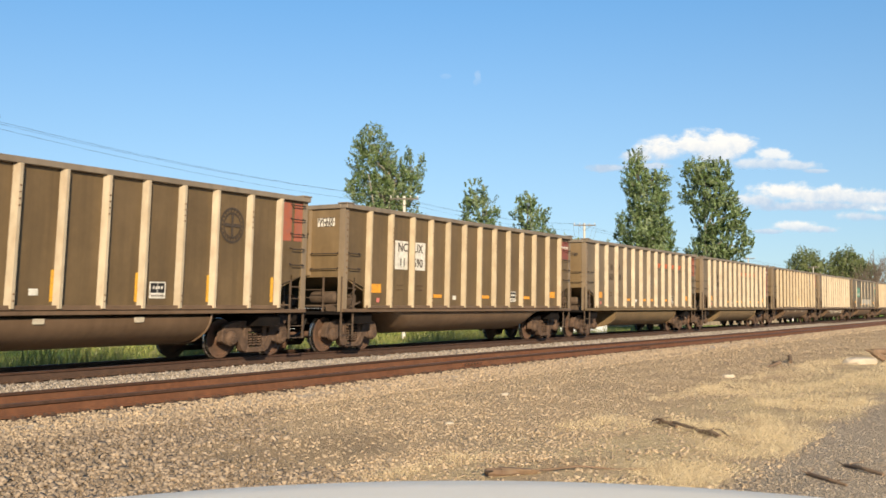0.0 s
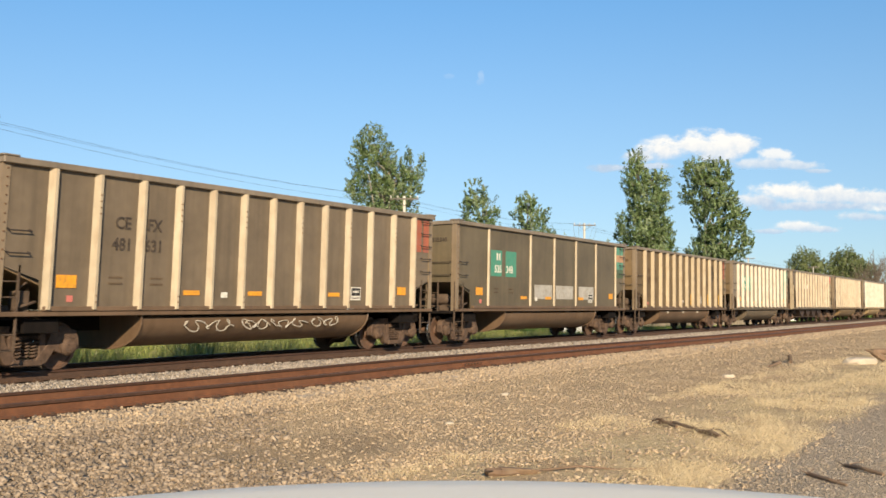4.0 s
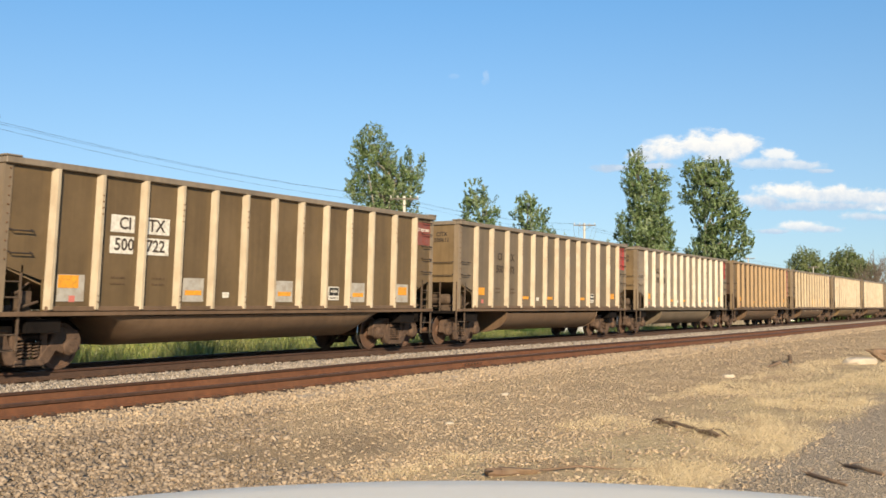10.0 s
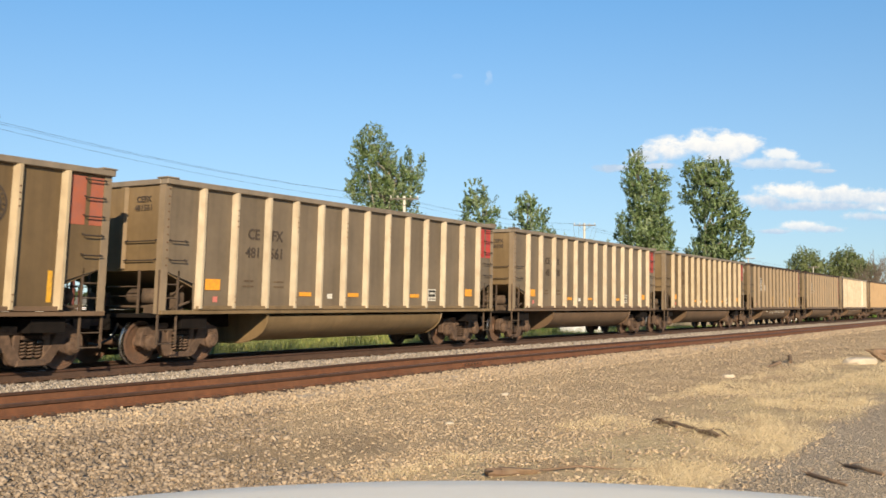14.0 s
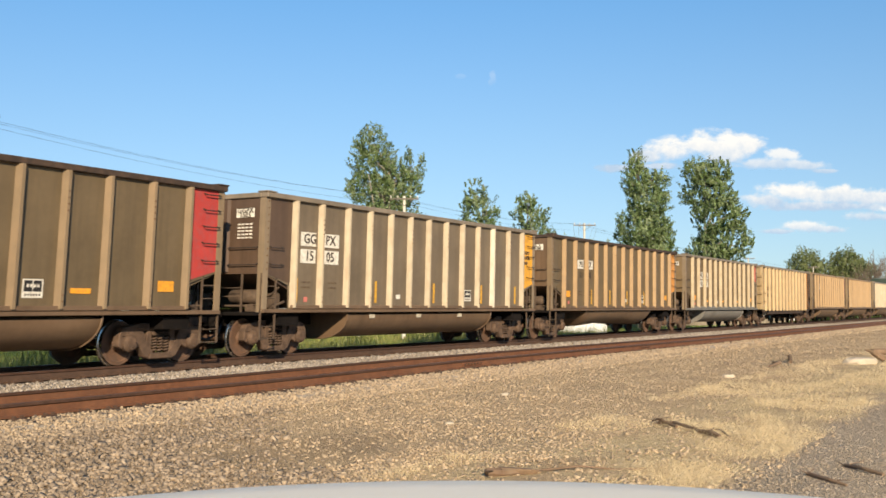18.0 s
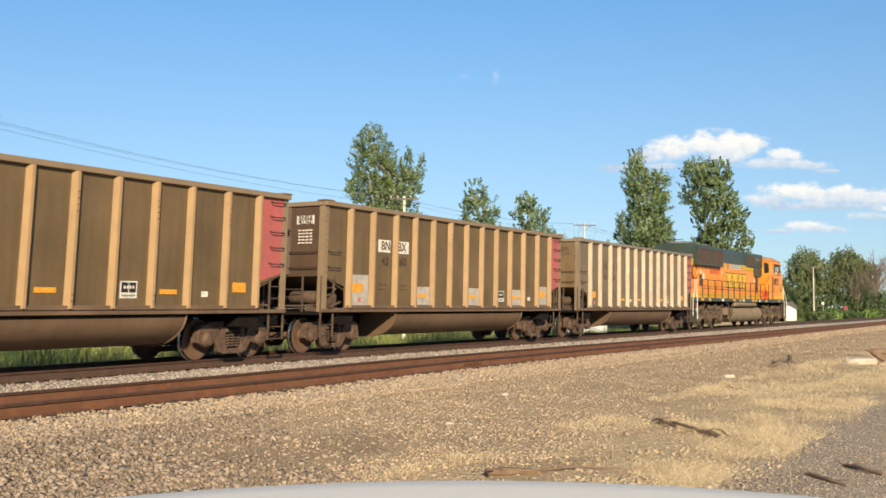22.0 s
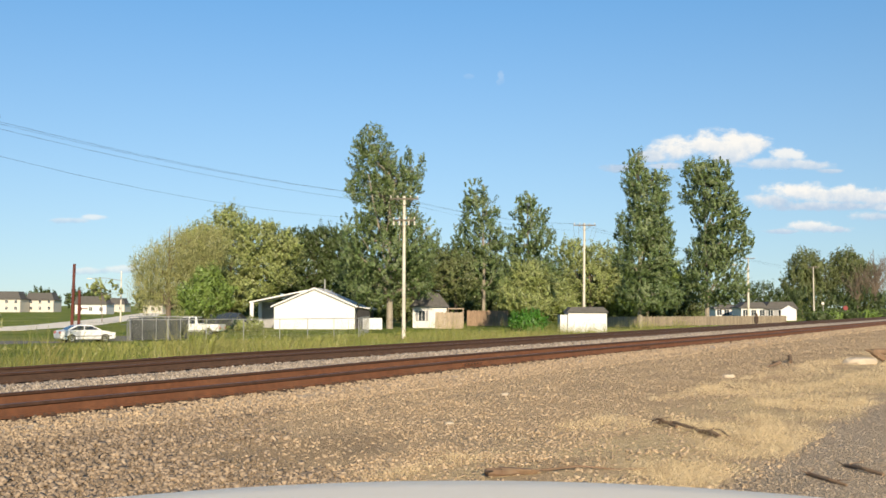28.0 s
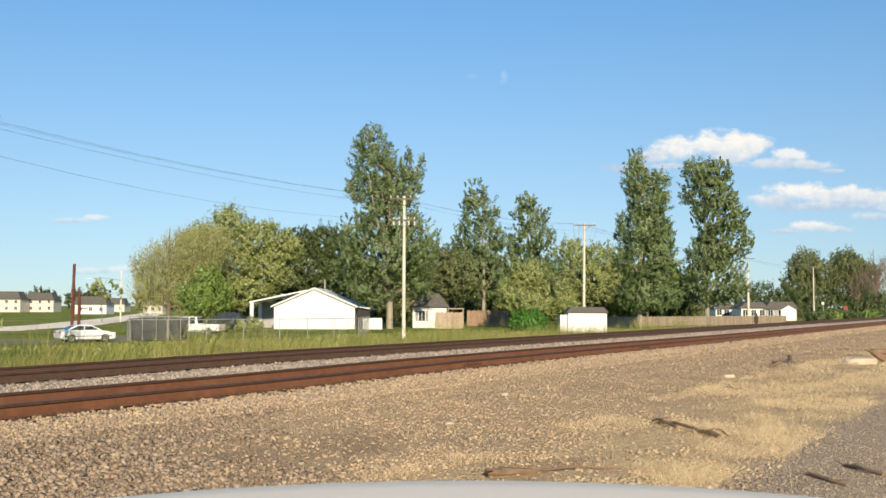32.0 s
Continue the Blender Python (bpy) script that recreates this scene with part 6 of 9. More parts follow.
def blades(name, label, P, tall, wide, material, seed, lean=0.35, category="grass"):
    """Grass: one tapering blade a triangle pair, bending with the wind."""
    rng = np.random.default_rng(seed)
    k = len(P)
    a = rng.uniform(0, 6.28, k)
    d = np.stack((np.cos(a), np.sin(a), np.zeros(k)), 1)
    tip = np.stack((rng.normal(0.12, lean, k), rng.normal(-0.05, lean, k), np.ones(k)), 1) * tall[:, None]
    w = d * wide[:, None]
    mid = P + tip * 0.55 * np.array((0.6, 0.6, 1.05))
    V = np.stack((P - w, P + w, mid + w * 0.75, mid - w * 0.75, P + tip - w * 0.12, P + tip + w * 0.12), 1)
    F = (np.array(((0, 1, 2, 3), (3, 2, 5, 4)))[None] + 6 * np.arange(k)[:, None, None]).reshape(-1)
    me = bpy.data.meshes.new(name)
    me.vertices.add(6 * k)
    me.vertices.foreach_set("co", V.reshape(-1).astype(np.float32))
    me.loops.add(len(F))
    me.loops.foreach_set("vertex_index", F.astype(np.int32))
    me.polygons.add(2 * k)
    me.polygons.foreach_set("loop_start", np.arange(0, 8 * k, 4, dtype=np.int32))
    me.update()
    return tagged(part(name, me, material), label, category, kind="stuff")


x, y = wedge(330000, rng, 6.5, 60, 6.5, 40)
gap = y - (2.4 + 0.006 * x)
patch = np.array([noise.noise((a * 0.28, b * 0.6, 1)) + 0.5 * noise.noise((a * 1.1, b * 1.6, 2)) for a, b in zip(x, y)])
keep = (gap > -0.1) & (gap < 3.3) & (patch > -0.12 + 0.25 * np.abs(gap - 1.2) - 0.20 * (x > 15) + 0.12 * (x < 12) + 0.30 * (rng.random(len(x)) - 0.5)) & (y < 9)
x, y = x[keep], y[keep]
lump = np.array([noise.noise((a * 1.3, b * 1.9, 4)) for a, b in zip(x, y)])
tall = (0.04 + 0.10 * rng.random(len(x)) ** 1.5) * np.clip(0.9 + 1.2 * lump, 0.35, 1.9)
blades("dry_grass", "patches of short bleached straw-coloured grass in the yard", np.stack((x, y, on_ground(x, y) - 0.01), 1), tall, 0.0006 + 0.00005 * np.hypot(x, y), STRAW, 9, 1.15)
x = 10 + 62 * rng.random(60000) ** 1.15
y = 20.3 + 9 * rng.random(len(x)) ** 1.3
tuft = np.array([noise.noise((a * 0.5, b * 0.5, 5)) + 0.6 * noise.noise((a * 1.7, b * 1.7, 6)) for a, b in zip(x, y)])
tall = (0.60 + 0.95 * rng.random(len(x))) * np.clip(0.8 + 0.9 * tuft, 0.35, 1.7) * np.clip((y - 19.9) / 1.6, 0.35, 1) * (1 + 0.75 * np.exp(-(((x - 22.6) / 1.5) ** 2 + ((y - 22.6) / 1.6) ** 2)))
blades("tall_grass", "tall yellow-green weeds along the foot of the embankment", np.stack((x, y, on_ground(x, y) - 0.03), 1), tall, 0.005 + 0.006 * rng.random(len(x)), WEED, 10, 0.3)
x = 60 + 90 * rng.random(14000)
y = 21 + 22 * rng.random(len(x)) ** 1.5
blades("lawn_grass", "rough green lawn between the line and the lots", np.stack((x, y, on_ground(x, y) - 0.02), 1), 0.08 + 0.16 * rng.random(len(x)), 0.02 + 0.02 * rng.random(len(x)), LAWN, 11, 0.4)
x = 42 + 60 * rng.random(9000)
y = 42 + 16 * rng.random(len(x))
blades("lawn_grass", "rough grass along the lane and the fence", np.stack((x, y, on_ground(x, y) - 0.02), 1), 0.10 + 0.25 * rng.random(len(x)) ** 2, 0.02 + 0.02 * rng.random(len(x)), WEED, 12, 0.4)

# things lying in the yard
OLD_WOOD = mat("weathered_wood", (0.18, 0.115, 0.07), rough=0.95, var=0.4, scale=3, bscale=30, bump=0.5, dirt=(0.25, 0.19, 0.12))
PALE_ROCK = mat("pale_rock", (0.50, 0.42, 0.31), rough=0.9, var=0.2, scale=4, bump=0.4)


def stick(pts, r, label, seed):
    rnd = random.Random(seed)
    bm = bmesh.new()
    z = [float(on_ground([p[0]], [p[1]])[0]) for p in pts]
    q = [(p[0], p[1], h + r * 0.7 + p[2]) for p, h in zip(pts, z)]
    for a, b in zip(q, q[1:]):
        rod(bm, a, b, r * rnd.uniform(0.7, 1.1), 7, r * rnd.uniform(0.5, 1.0))
    for _ in range(3):
        i = rnd.randrange(len(q) - 1)
        rod(bm, q[i], (q[i][0] + rnd.uniform(-0.25, 0.25), q[i][1] + rnd.uniform(-0.2, 0.2), q[i][2] + rnd.uniform(0, 0.06)), r * 0.4, 5, r * 0.15)
    return tagged(part("driftwood", bm, OLD_WOOD), label, "wood")


bm = bmesh.new()
prism(bm, [(0, 0), (0.40, 0), (0.44, 0.03), (0.38, 0.05), (0.06, 0.08), (-0.02, 0.04)], -0.05, 0.05)
for v in bm.verts:
    v.co += Vector((0, 0.03 * noise.noise(v.co * 9), 0.015 * noise.noise(v.co * 7)))
tagged(part("plank", soften(bm, 0.008), mat("bleached_plank", (0.22, 0.145, 0.085), rough=0.95, var=0.4, scale=5, bscale=40, bump=0.5, dirt=(0.10, 0.065, 0.04)), at=pose(8.62, 4.48, float(on_ground([8.8], [4.3])[0]), 0, 0, -47)), "short weathered plank lying beside charred timber", "wood")
stick([(13.5, 4.62, 0.02), (13.2, 4.45, 0.07), (12.9, 4.10, 0.02)], 0.022, "dark weathered branch lying in dry grass", 32)
stick([(12.55, 3.72, 0.02), (12.35, 3.52, 0.05), (12.2, 3.36, 0.02)], 0.028, "broken stub of dark wood in dry grass", 33)
stick([(8.5, 4.5, 0.02), (8.62, 4.41, 0.0), (8.78, 4.28, 0.0)], 0.046, "short charred piece of timber in the gravel", 1)
stick([(8.95, 4.25, 0), (9.3, 3.9, 0.03), (9.5, 3.6, 0), (9.6, 3.35, 0.01)], 0.012, "thin dry branch lying in straw", 2)
stick([(13.45, 4.55, 0), (13.1, 4.2, 0.05), (12.75, 3.85, 0.03), (12.25, 3.42, 0)], 0.024, "dark weathered branch lying in dry grass", 3)
stick([(13.2, 4.0, 0), (12.9, 3.55, 0.02), (12.4, 3.3, 0)], 0.016, "thin dark branch beside the dry grass", 4)
stick([(10.75, 1.75, 0), (10.5, 1.55, 0.02), (10.35, 1.35, 0)], 0.02, "dark broken stick on grey gravel", 5)
stick([(10.0, 1.95, 0), (9.7, 1.7, 0.01), (9.6, 1.55, 0)], 0.02, "dark broken stick on grey gravel", 6)
stick([(29.4, 6.6, 0), (28.4, 6.2, 0.08), (27.6, 6.3, 0)], 0.05, "dead branch at the edge of the ballast", 7)
stick([(31.5, 6.6, 0), (30.6, 6.4, 0.14), (30.2, 6.3, 0.0)], 0.06, "dead branch at the edge of the ballast", 8)
for (x, y, a, b, c), label in zip(((23.4, 6.24, 0.17, 0.10, 0.07), (30.4, 4.5, 0.64, 0.34, 0.20), (16.4, 8.3, 0.09, 0.07, 0.05), (12.0, 6.9, 0.07, 0.06, 0.04)),
                                  ("pale flat rock in the gravel", "broken slab of pale concrete in dry grass", "white stone in the gravel", "white stone in the gravel")):
    bm = bmesh.new()
    bmesh.ops.create_icosphere(bm, subdivisions=2, radius=1)
    for v in bm.verts:
        v.co *= 1 + 0.25 * noise.noise(v.co * 1.6 + Vector((x, y, 0)))
        v.co = Vector((max(-0.85, min(0.85, v.co.x)) * a, max(-0.8, min(0.8, v.co.y)) * b, max(-0.5, min(0.62, v.co.z)) * c))
    tagged(part("rock", bm, PALE_ROCK, at=pose(x, y, float(on_ground([x], [y])[0]) + c * 0.3, 0, 0, -35)), label, "rock")
stick([(31.4, 4.0, 0.0), (31.2, 4.3, 0.22), (31.9, 3.7, 0.2)], 0.12, "dark stump beside the concrete slab", 9)

# ---------------------------------------------------------------- poles and wires
POLE_WOOD = mat("pole_wood", (0.60, 0.55, 0.46), rough=0.9, var=0.25, scale=1.5, bscale=25, bump=0.3)
ARM_WOOD = mat("arm_wood", (0.17, 0.145, 0.115), rough=0.9, var=0.25, scale=2)
RED_POLE = mat("red_brown_pole", (0.115, 0.035, 0.025), rough=0.9, var=0.3, scale=1.5)
GREY_METAL = mat("galvanised", (0.42, 0.42, 0.40), rough=0.5, metal=0.6, var=0.15)
WIRE = mat("wire", (0.05, 0.055, 0.07), rough=0.6, var=0.1, bump=0)
POLE_TOPS = {}


def utility_pole(key, x, y, top, lean=0.0, label="weathered wooden utility pole with crossarms", arms=2, gear=True):
    p = thing("utility_pole", label, "utility pole", "poles along the line", (x, y, LAND))
    h = top - LAND
    bm = bmesh.new()
    rod(bm, (0, 0, -0.4), (lean, 0, h), 0.17, 12, 0.115)
    part("pole", bm, POLE_WOOD, p, smooth=True)
    a = pose(0, 0, 0, 0, 0, FACING)
    for k in range(arms):
        z = h - 0.25 - 1.85 * k
        bm = bmesh.new()
        box(bm, -1.25 + 0.3 * k, 1.25 - 0.3 * k, -0.20, -0.10, z - 0.06, z + 0.06)
        arm = part("crossarm", bm, ARM_WOOD, p, at=Matrix.Translation((lean, 0, 0)) @ a)
        for dx in ((-1.15, -0.55, 0.55, 1.15) if k == 0 else (-0.9, -0.4, 0.4, 0.9)):
            bm = bmesh.new()
            lathe(bm, [(0.02, z + 0.06), (0.02, z + 0.13), (0.06, z + 0.14), (0.055, z + 0.24), (0.03, z + 0.27)], 8, (dx, -0.15, 0), "z")
            if k and gear:
                lathe(bm, [(0.05, z - 0.45), (0.07, z - 0.42), (0.07, z - 0.12), (0.04, z - 0.08)], 8, (dx, -0.22, 0), "z")
            part("insulator", bm, WHITE_PAINT, arm)
        bm = bmesh.new()
        for s in (-1, 1):
            rod(bm, (s * 0.7, -0.12, z - 0.05), (0, -0.12, z - 0.6), 0.02, 5)
            if gear and k == 0:
                pipe(bm, [(s * 1.15, -0.16, z + 0.2), (s * 1.3, -0.3, z - 0.5), (s * 1.1, -0.3, z - 1.2), (s * 0.9, -0.22, z - 1.7)], 0.013, 4)
                pipe(bm, [(s * 0.55, -0.16, z + 0.2), (s * 0.75, -0.3, z - 0.6), (s * 0.6, -0.3, z - 1.3), (s * 0.4, -0.22, z - 1.7)], 0.013, 4)
        part("arm_brace", bm, ARM_WOOD, p, at=Matrix.Translation((lean, 0, 0)) @ a)
    POLE_TOPS[key] = [(x + lean, y, top - 0.05), (x + lean, y, top - 2.0)]
    return p


utility_pole("a", 34.0, 48.0, 11.25)
utility_pole("b", 75.4, 47.9, 10.7)
utility_pole("c", 108.4, 45.0, 10.6, lean=0.35, arms=1)
utility_pole("d", 207.0, 51.0, 11.0, arms=1, gear=False)
utility_pole("e", 262.0, 49.0, 11.0, arms=1, gear=False)


def wire(p, q, sag, r=0.016, label="thin black overhead wire"):
    pts = [Vector(p).lerp(Vector(q), u) - Vector((0, 0, 4 * sag * u * (1 - u))) for u in np.linspace(0, 1, 15)]
    bm = bmesh.new()
    pipe(bm, pts, r, 4)
    return tagged(part("wire", bm, WIRE), label, "wire", "overhead wires")


off = Matrix.Rotation(radians(FACING), 3, "Z") @ Vector((1, 0, 0))
order = "abcde"
for u, v in zip(order, order[1:]):
    for dx, dz in ((-1.1, 0.0), (-0.4, -0.06), (1.1, -0.80)):
        wire(Vector(POLE_TOPS[u][0]) + off * dx + Vector((0, 0, dz)), Vector(POLE_TOPS[v][0]) + off * dx + Vector((0, 0, dz)), 0.55, 0.009)
    if u == "a":
        wire(POLE_TOPS[u][1], POLE_TOPS[v][1], 0.9, 0.009)
for dx, dz in ((-1.1, 0.0), (-0.4, -0.06), (1.1, -0.80)):
    wire(Vector((-20, 48.5, 10.6)) + off * dx + Vector((0, 0, dz)), Vector(POLE_TOPS["a"][0]) + off * dx + Vector((0, 0, dz)), 0.55, 0.009)
for k, (dx, h) in enumerate(((0.0, 7.2), (0.75, 4.4))):
    p = thing("post", "tall dark red-brown wooden post", "post", "posts by the lane", lot(-39.3 + dx, 110))
    bm = bmesh.new()
    rod(bm, (0, 0, -0.3), (0.15 * (1 - k), 0, h), 0.17, 10, 0.15)
    part("shaft", bm, RED_POLE, p)
    if k:
        bm = bmesh.new()
        box(bm, -0.15, 0.9, -0.05, 0.05, 2.4, 2.5)
        part("arm", bm, RED_POLE, p)
lamp = thing("street_lamp", "wooden pole with a cobra-head street lamp", "street lamp", at=lot(-54, 174))
bm = bmesh.new()
rod(bm, (0, 0, -0.3), (0, 0, 8.6), 0.14, 8, 0.10)
part("pole", bm, POLE_WOOD, lamp)
bm = bmesh.new()
pipe(bm, [(0, 0, 7.0), (-3.0, 0, 7.4), (-5.0, 0, 7.3)], 0.05)
part("arm", bm, GREY_METAL, lamp)
bm = bmesh.new()
box(bm, -5.7, -4.9, -0.15, 0.15, 7.18, 7.36)
part("lamp_head", soften(bm, 0.05), WHITE_PAINT, lamp)
lamp = thing("street_lamp", "white-headed street lamp on a pole by the trees", "street lamp", at=lot(60.0, 204))
bm = bmesh.new()
pipe(bm, [(0, 0, 10.2), (-1.2, 0, 11.0), (-2.4, 0, 11.1)], 0.06)
part("arm", bm, GREY_METAL, lamp)
bm = bmesh.new()
box(bm, -3.2, -2.2, -0.2, 0.2, 10.95, 11.2)
part("lamp_head", soften(bm, 0.05), WHITE_PAINT, lamp)
bm = bmesh.new()
rod(bm, (0, 0, -0.3), (0, 0, 10.3), 0.15, 8, 0.11)
part("pole", bm, POLE_WOOD, lamp)

def spot(side, depth):
    return lot(side, depth).translation.xy


# ---------------------------------------------------------------- lanes
LANE_PALE = mat("pale_lane", (0.82, 0.74, 0.60), rough=0.9, var=0.1, scale=0.5, bump=0.2, bscale=10)
LANE_GREY = mat("grey_asphalt", (0.16, 0.145, 0.125), rough=0.9, var=0.15, scale=0.6, bump=0.2, bscale=15)


def ribbon(name, label, pts, w, material, lift):
    verts, faces = [], []
    for i, (x, y) in enumerate(pts):
        a, b = pts[max(0, i - 1)], pts[min(len(pts) - 1, i + 1)]
        d = Vector((b[0] - a[0], b[1] - a[1], 0)).normalized()
        for s in (-1, 1):
            for dz in (lift, -0.3):
                verts.append((x - s * d.y * w / 2, y + s * d.x * w / 2, LAND + dz))
    for i in range(len(pts) - 1):
        a, b = 4 * i, 4 * i + 4
        faces += [(a, b, b + 2, a + 2), (a, a + 1, b + 1, b), (a + 2, b + 2, b + 3, a + 3)]
    return tagged(part(name, raw_mesh(name, verts, faces), material), label, "road", kind="structure")


ribbon("road", "grey asphalt lane where the cars are parked", [(-30, 78), (20, 74), (45, 69), (58, 66), (72, 72), (100, 100), (112, 118)], 6.5, LANE_GREY, 0.012)
ribbon("pavement", "pale concrete lane beyond the grass", [tuple(spot(-80, 98)), tuple(spot(-60, 104)), tuple(spot(-51, 116)), tuple(spot(-53, 145)), tuple(spot(-70, 230)), tuple(spot(-110, 400))], 9.0, LANE_PALE, 0.02)

# ---------------------------------------------------------------- houses, sheds, fences
WOOD_FENCE = mat("fence_boards", (0.36, 0.285, 0.20), rough=0.9, var=0.25, scale=2, bscale=20, per_object=0.12)
# board tone lowered to paint in the dappled shade of the trees
OLD_SHADED_FENCE = mat("old_shaded_boards", (0.27, 0.22, 0.155), rough=0.9, var=0.3, scale=2, bscale=20, per_object=0.2, dirt=(0.16, 0.13, 0.095), dirt_amount=0.5)
BROWN_FENCE = mat("brown_boards", (0.27, 0.185, 0.12), rough=0.9, var=0.25, scale=2, bscale=20, per_object=0.12)
BEIGE_WALL = mat("beige_siding", (0.58, 0.54, 0.47), rough=0.7, var=0.08, scale=1.5)
GREY_WALL = mat("grey_siding", (0.30, 0.30, 0.30), rough=0.7, var=0.1, scale=1.5)
DARK_VOID = mat("shaded_interior", (0.03, 0.03, 0.03), rough=0.9, var=0.3)
WINDOW_GLASS = mat("window_glass", (0.04, 0.05, 0.06), rough=0.08, var=0.1, bump=0, spec=0.7)


def siding(h, w, z0, z1, y=-0.012):
    """Clapboards on the front wall."""
    n = int((z1 - z0) / 0.24)
    bm = bmesh.new()
    prism(bm, [(y - 0.014, 0.0), (y, 0.0), (y, 0.235), (y - 0.003, 0.235)], -w / 2, w / 2, "x")
    me = mesh_of("clapboard", bm)
    for k in range(n):
        part("clapboard", me, HOUSE_WHITE, h, at=(0, 0, z0 + 0.24 * k))


def window_at(h, x, z, w=0.9, t=1.2, shutters=False, y=-0.02):
    bm = bmesh.new()
    for a, b, c, d in ((x - w / 2 - 0.08, x + w / 2 + 0.08, z - 0.08, z), (x - w / 2 - 0.08, x + w / 2 + 0.08, z + t, z + t + 0.08), (x - w / 2 - 0.08, x - w / 2, z, z + t), (x + w / 2, x + w / 2 + 0.08, z, z + t), (x - 0.03, x + 0.03, z, z + t)):
        box(bm, a, b, y - 0.05, y, c, d)
    f = part("window", bm, HOUSE_WHITE, h)
    bm = bmesh.new()
    box(bm, x - w / 2, x + w / 2, y - 0.02, y - 0.005, z, z + t)
    part("pane", bm, WINDOW_GLASS, f)
    if shutters:
        for s in (-1, 1):
            bm = bmesh.new()
            box(bm, *sorted((x + s * (w / 2 + 0.10), x + s * (w / 2 + 0.42))), y - 0.04, y, z - 0.05, z + t + 0.05)
            part("shutter", bm, GREY_WALL, h)


house = [o for o in scene.objects if o.name == "house"][0]
siding(house, 9.78, -0.1, 2.7)
lean = bmesh.new()
prism(lean, [(-8.1, 3.15), (-1.0, 4.62), (-1.0, 4.78), (-8.1, 3.32)], 1.0, 7.5)
part("carport_roof", lean, HOUSE_WHITE, house, "low white carport roof")
for x, y in ((-7.8, 1.2), (-7.8, 7.0)):
    bm = bmesh.new()
    box(bm, x - 0.22, x + 0.22, y - 0.15, y + 0.15, -0.2, 3.2)
    part("carport_post", bm, HOUSE_WHITE, house)
bm = bmesh.new()
box(bm, -8.0, -4.92, 7.2, 7.4, -0.2, 3.3)
part("carport_wall", bm, GREY_WALL, house)
bm = bmesh.new()
rod(bm, (0.9, 3.0, 4.5), (0.9, 3.0, 6.1), 0.09, 8)
part("vent_pipe", bm, GREY_METAL, house)
# solid box, its near-black colour standing for the porch's shaded inside
bm = bmesh.new()
box(bm, 4.92, 6.6, 2.0, 9.0, -0.3, 2.4)
part("side_porch", bm, DARK_VOID, house)
bm = bmesh.new()
prism(bm, [(4.6, 2.75), (7.0, 2.35), (7.0, 2.48), (4.6, 2.9)], 1.5, 9.5)
part("porch_roof", bm, HOUSE_WHITE, house)
bm = bmesh.new()
box(bm, 6.0, 8.3, -1.0, -0.9, -0.2, 1.35)
part("porch_panel", bm, HOUSE_WHITE, house)

h2 = gable_house("house", "small white house with a dark hip roof and shuttered window", lot(-1.7, 134), 4.4, 8, 2.75, 4.4, over=0.25)
window_at(h2, -1.0, 0.9, 0.8, 1.3, True)
porch = bmesh.new()
box(porch, 2.3, 4.4, -1.2, 1.0, 2.42, 2.55)
part("porch_roof", porch, WOOD_FENCE, h2)
for px_, py_ in ((2.4, -1.1), (4.3, -1.1)):
    bm = bmesh.new()
    box(bm, px_ - 0.06, px_ + 0.06, py_ - 0.06, py_ + 0.06, -0.2, 2.418)
    part("porch_post", bm, WOOD_FENCE, h2)
h2r = bmesh.new()
prism(h2r, [(-2.6, 2.7), (2.6, 2.7), (1.2, 4.45), (-1.2, 4.45)], -0.4, 8.3)
part("hip_roof", h2r, ROOF_GREY, h2)
bm = bmesh.new()
prism(bm, [(-2.3, 2.152), (2.3, 2.152), (1.7, 2.75), (-1.8, 2.75)], -0.25, 3.2)
part("roof", bm, ROOF_GREY, shed)
siding(shed, 4.18, -0.1, 2.1)
bm = bmesh.new()
box(bm, -2.9, -2.12, 0.3, 2.8, -0.3, 1.9)
part("lean_to", bm, HOUSE_WHITE, shed)
for i, (s, d, w, dd, e, p, wall, label) in enumerate((
        (-165, 425, 11, 9, 5.0, 7.6, BEIGE_WALL, "two-storey beige house far across the field"), (-140, 440, 10, 9, 3.4, 5.6, BEIGE_WALL, "two-storey beige house far across the field"),
        (-174.5, 415, 11, 9, 5.2, 8.0, BEIGE_WALL, "two-storey beige house far across the field"), (-112, 330, 10, 8, 3.2, 5.4, HOUSE_WHITE, "white house far across the field"),
        (-104, 372, 7, 8, 3.0, 4.6, BEIGE_WALL, "low beige house far across the field"),
        (64.4, 215, 5.2, 7, 2.7, 3.5, HOUSE_WHITE, "white house with dark windows behind the fence"), (61.8, 226, 4.8, 7, 2.5, 3.0, HOUSE_WHITE, "low white outbuilding behind the fence"),
        (70.0, 215, 6.4, 9, 2.5, 3.6, GREY_WALL, "grey house with a white gable end"))):
    hh = gable_house("house", label, lot(s, d), w, dd, e, p, wall=wall, group="houses beyond the line")
    for k in range(3):
        window_at(hh, -w / 3 + k * w / 3, 1.0, 1.0, 1.2)
        if e > 4.5:
            window_at(hh, -w / 3 + k * w / 3, 3.6, 1.0, 1.2)
    rb = bmesh.new()
    prism(rb, [(-w / 2 - 0.4, e - 0.1), (w / 2 + 0.4, e - 0.1), (w / 2 - 0.8, p + 0.3), (-w / 2 + 0.8, p + 0.3)], -0.5, dd * 0.6)
    part("front_roof", rb, ROOF_GREY, hh)
bm = bmesh.new()
prism(bm, [(-1.6, -0.3), (1.6, -0.3), (1.6, 2.2), (0, 3.1), (-1.6, 2.2)], -0.75, -0.55)
part("gable_end", bm, HOUSE_WHITE, hh, "white gable end", at=(1.4, 0, 0))


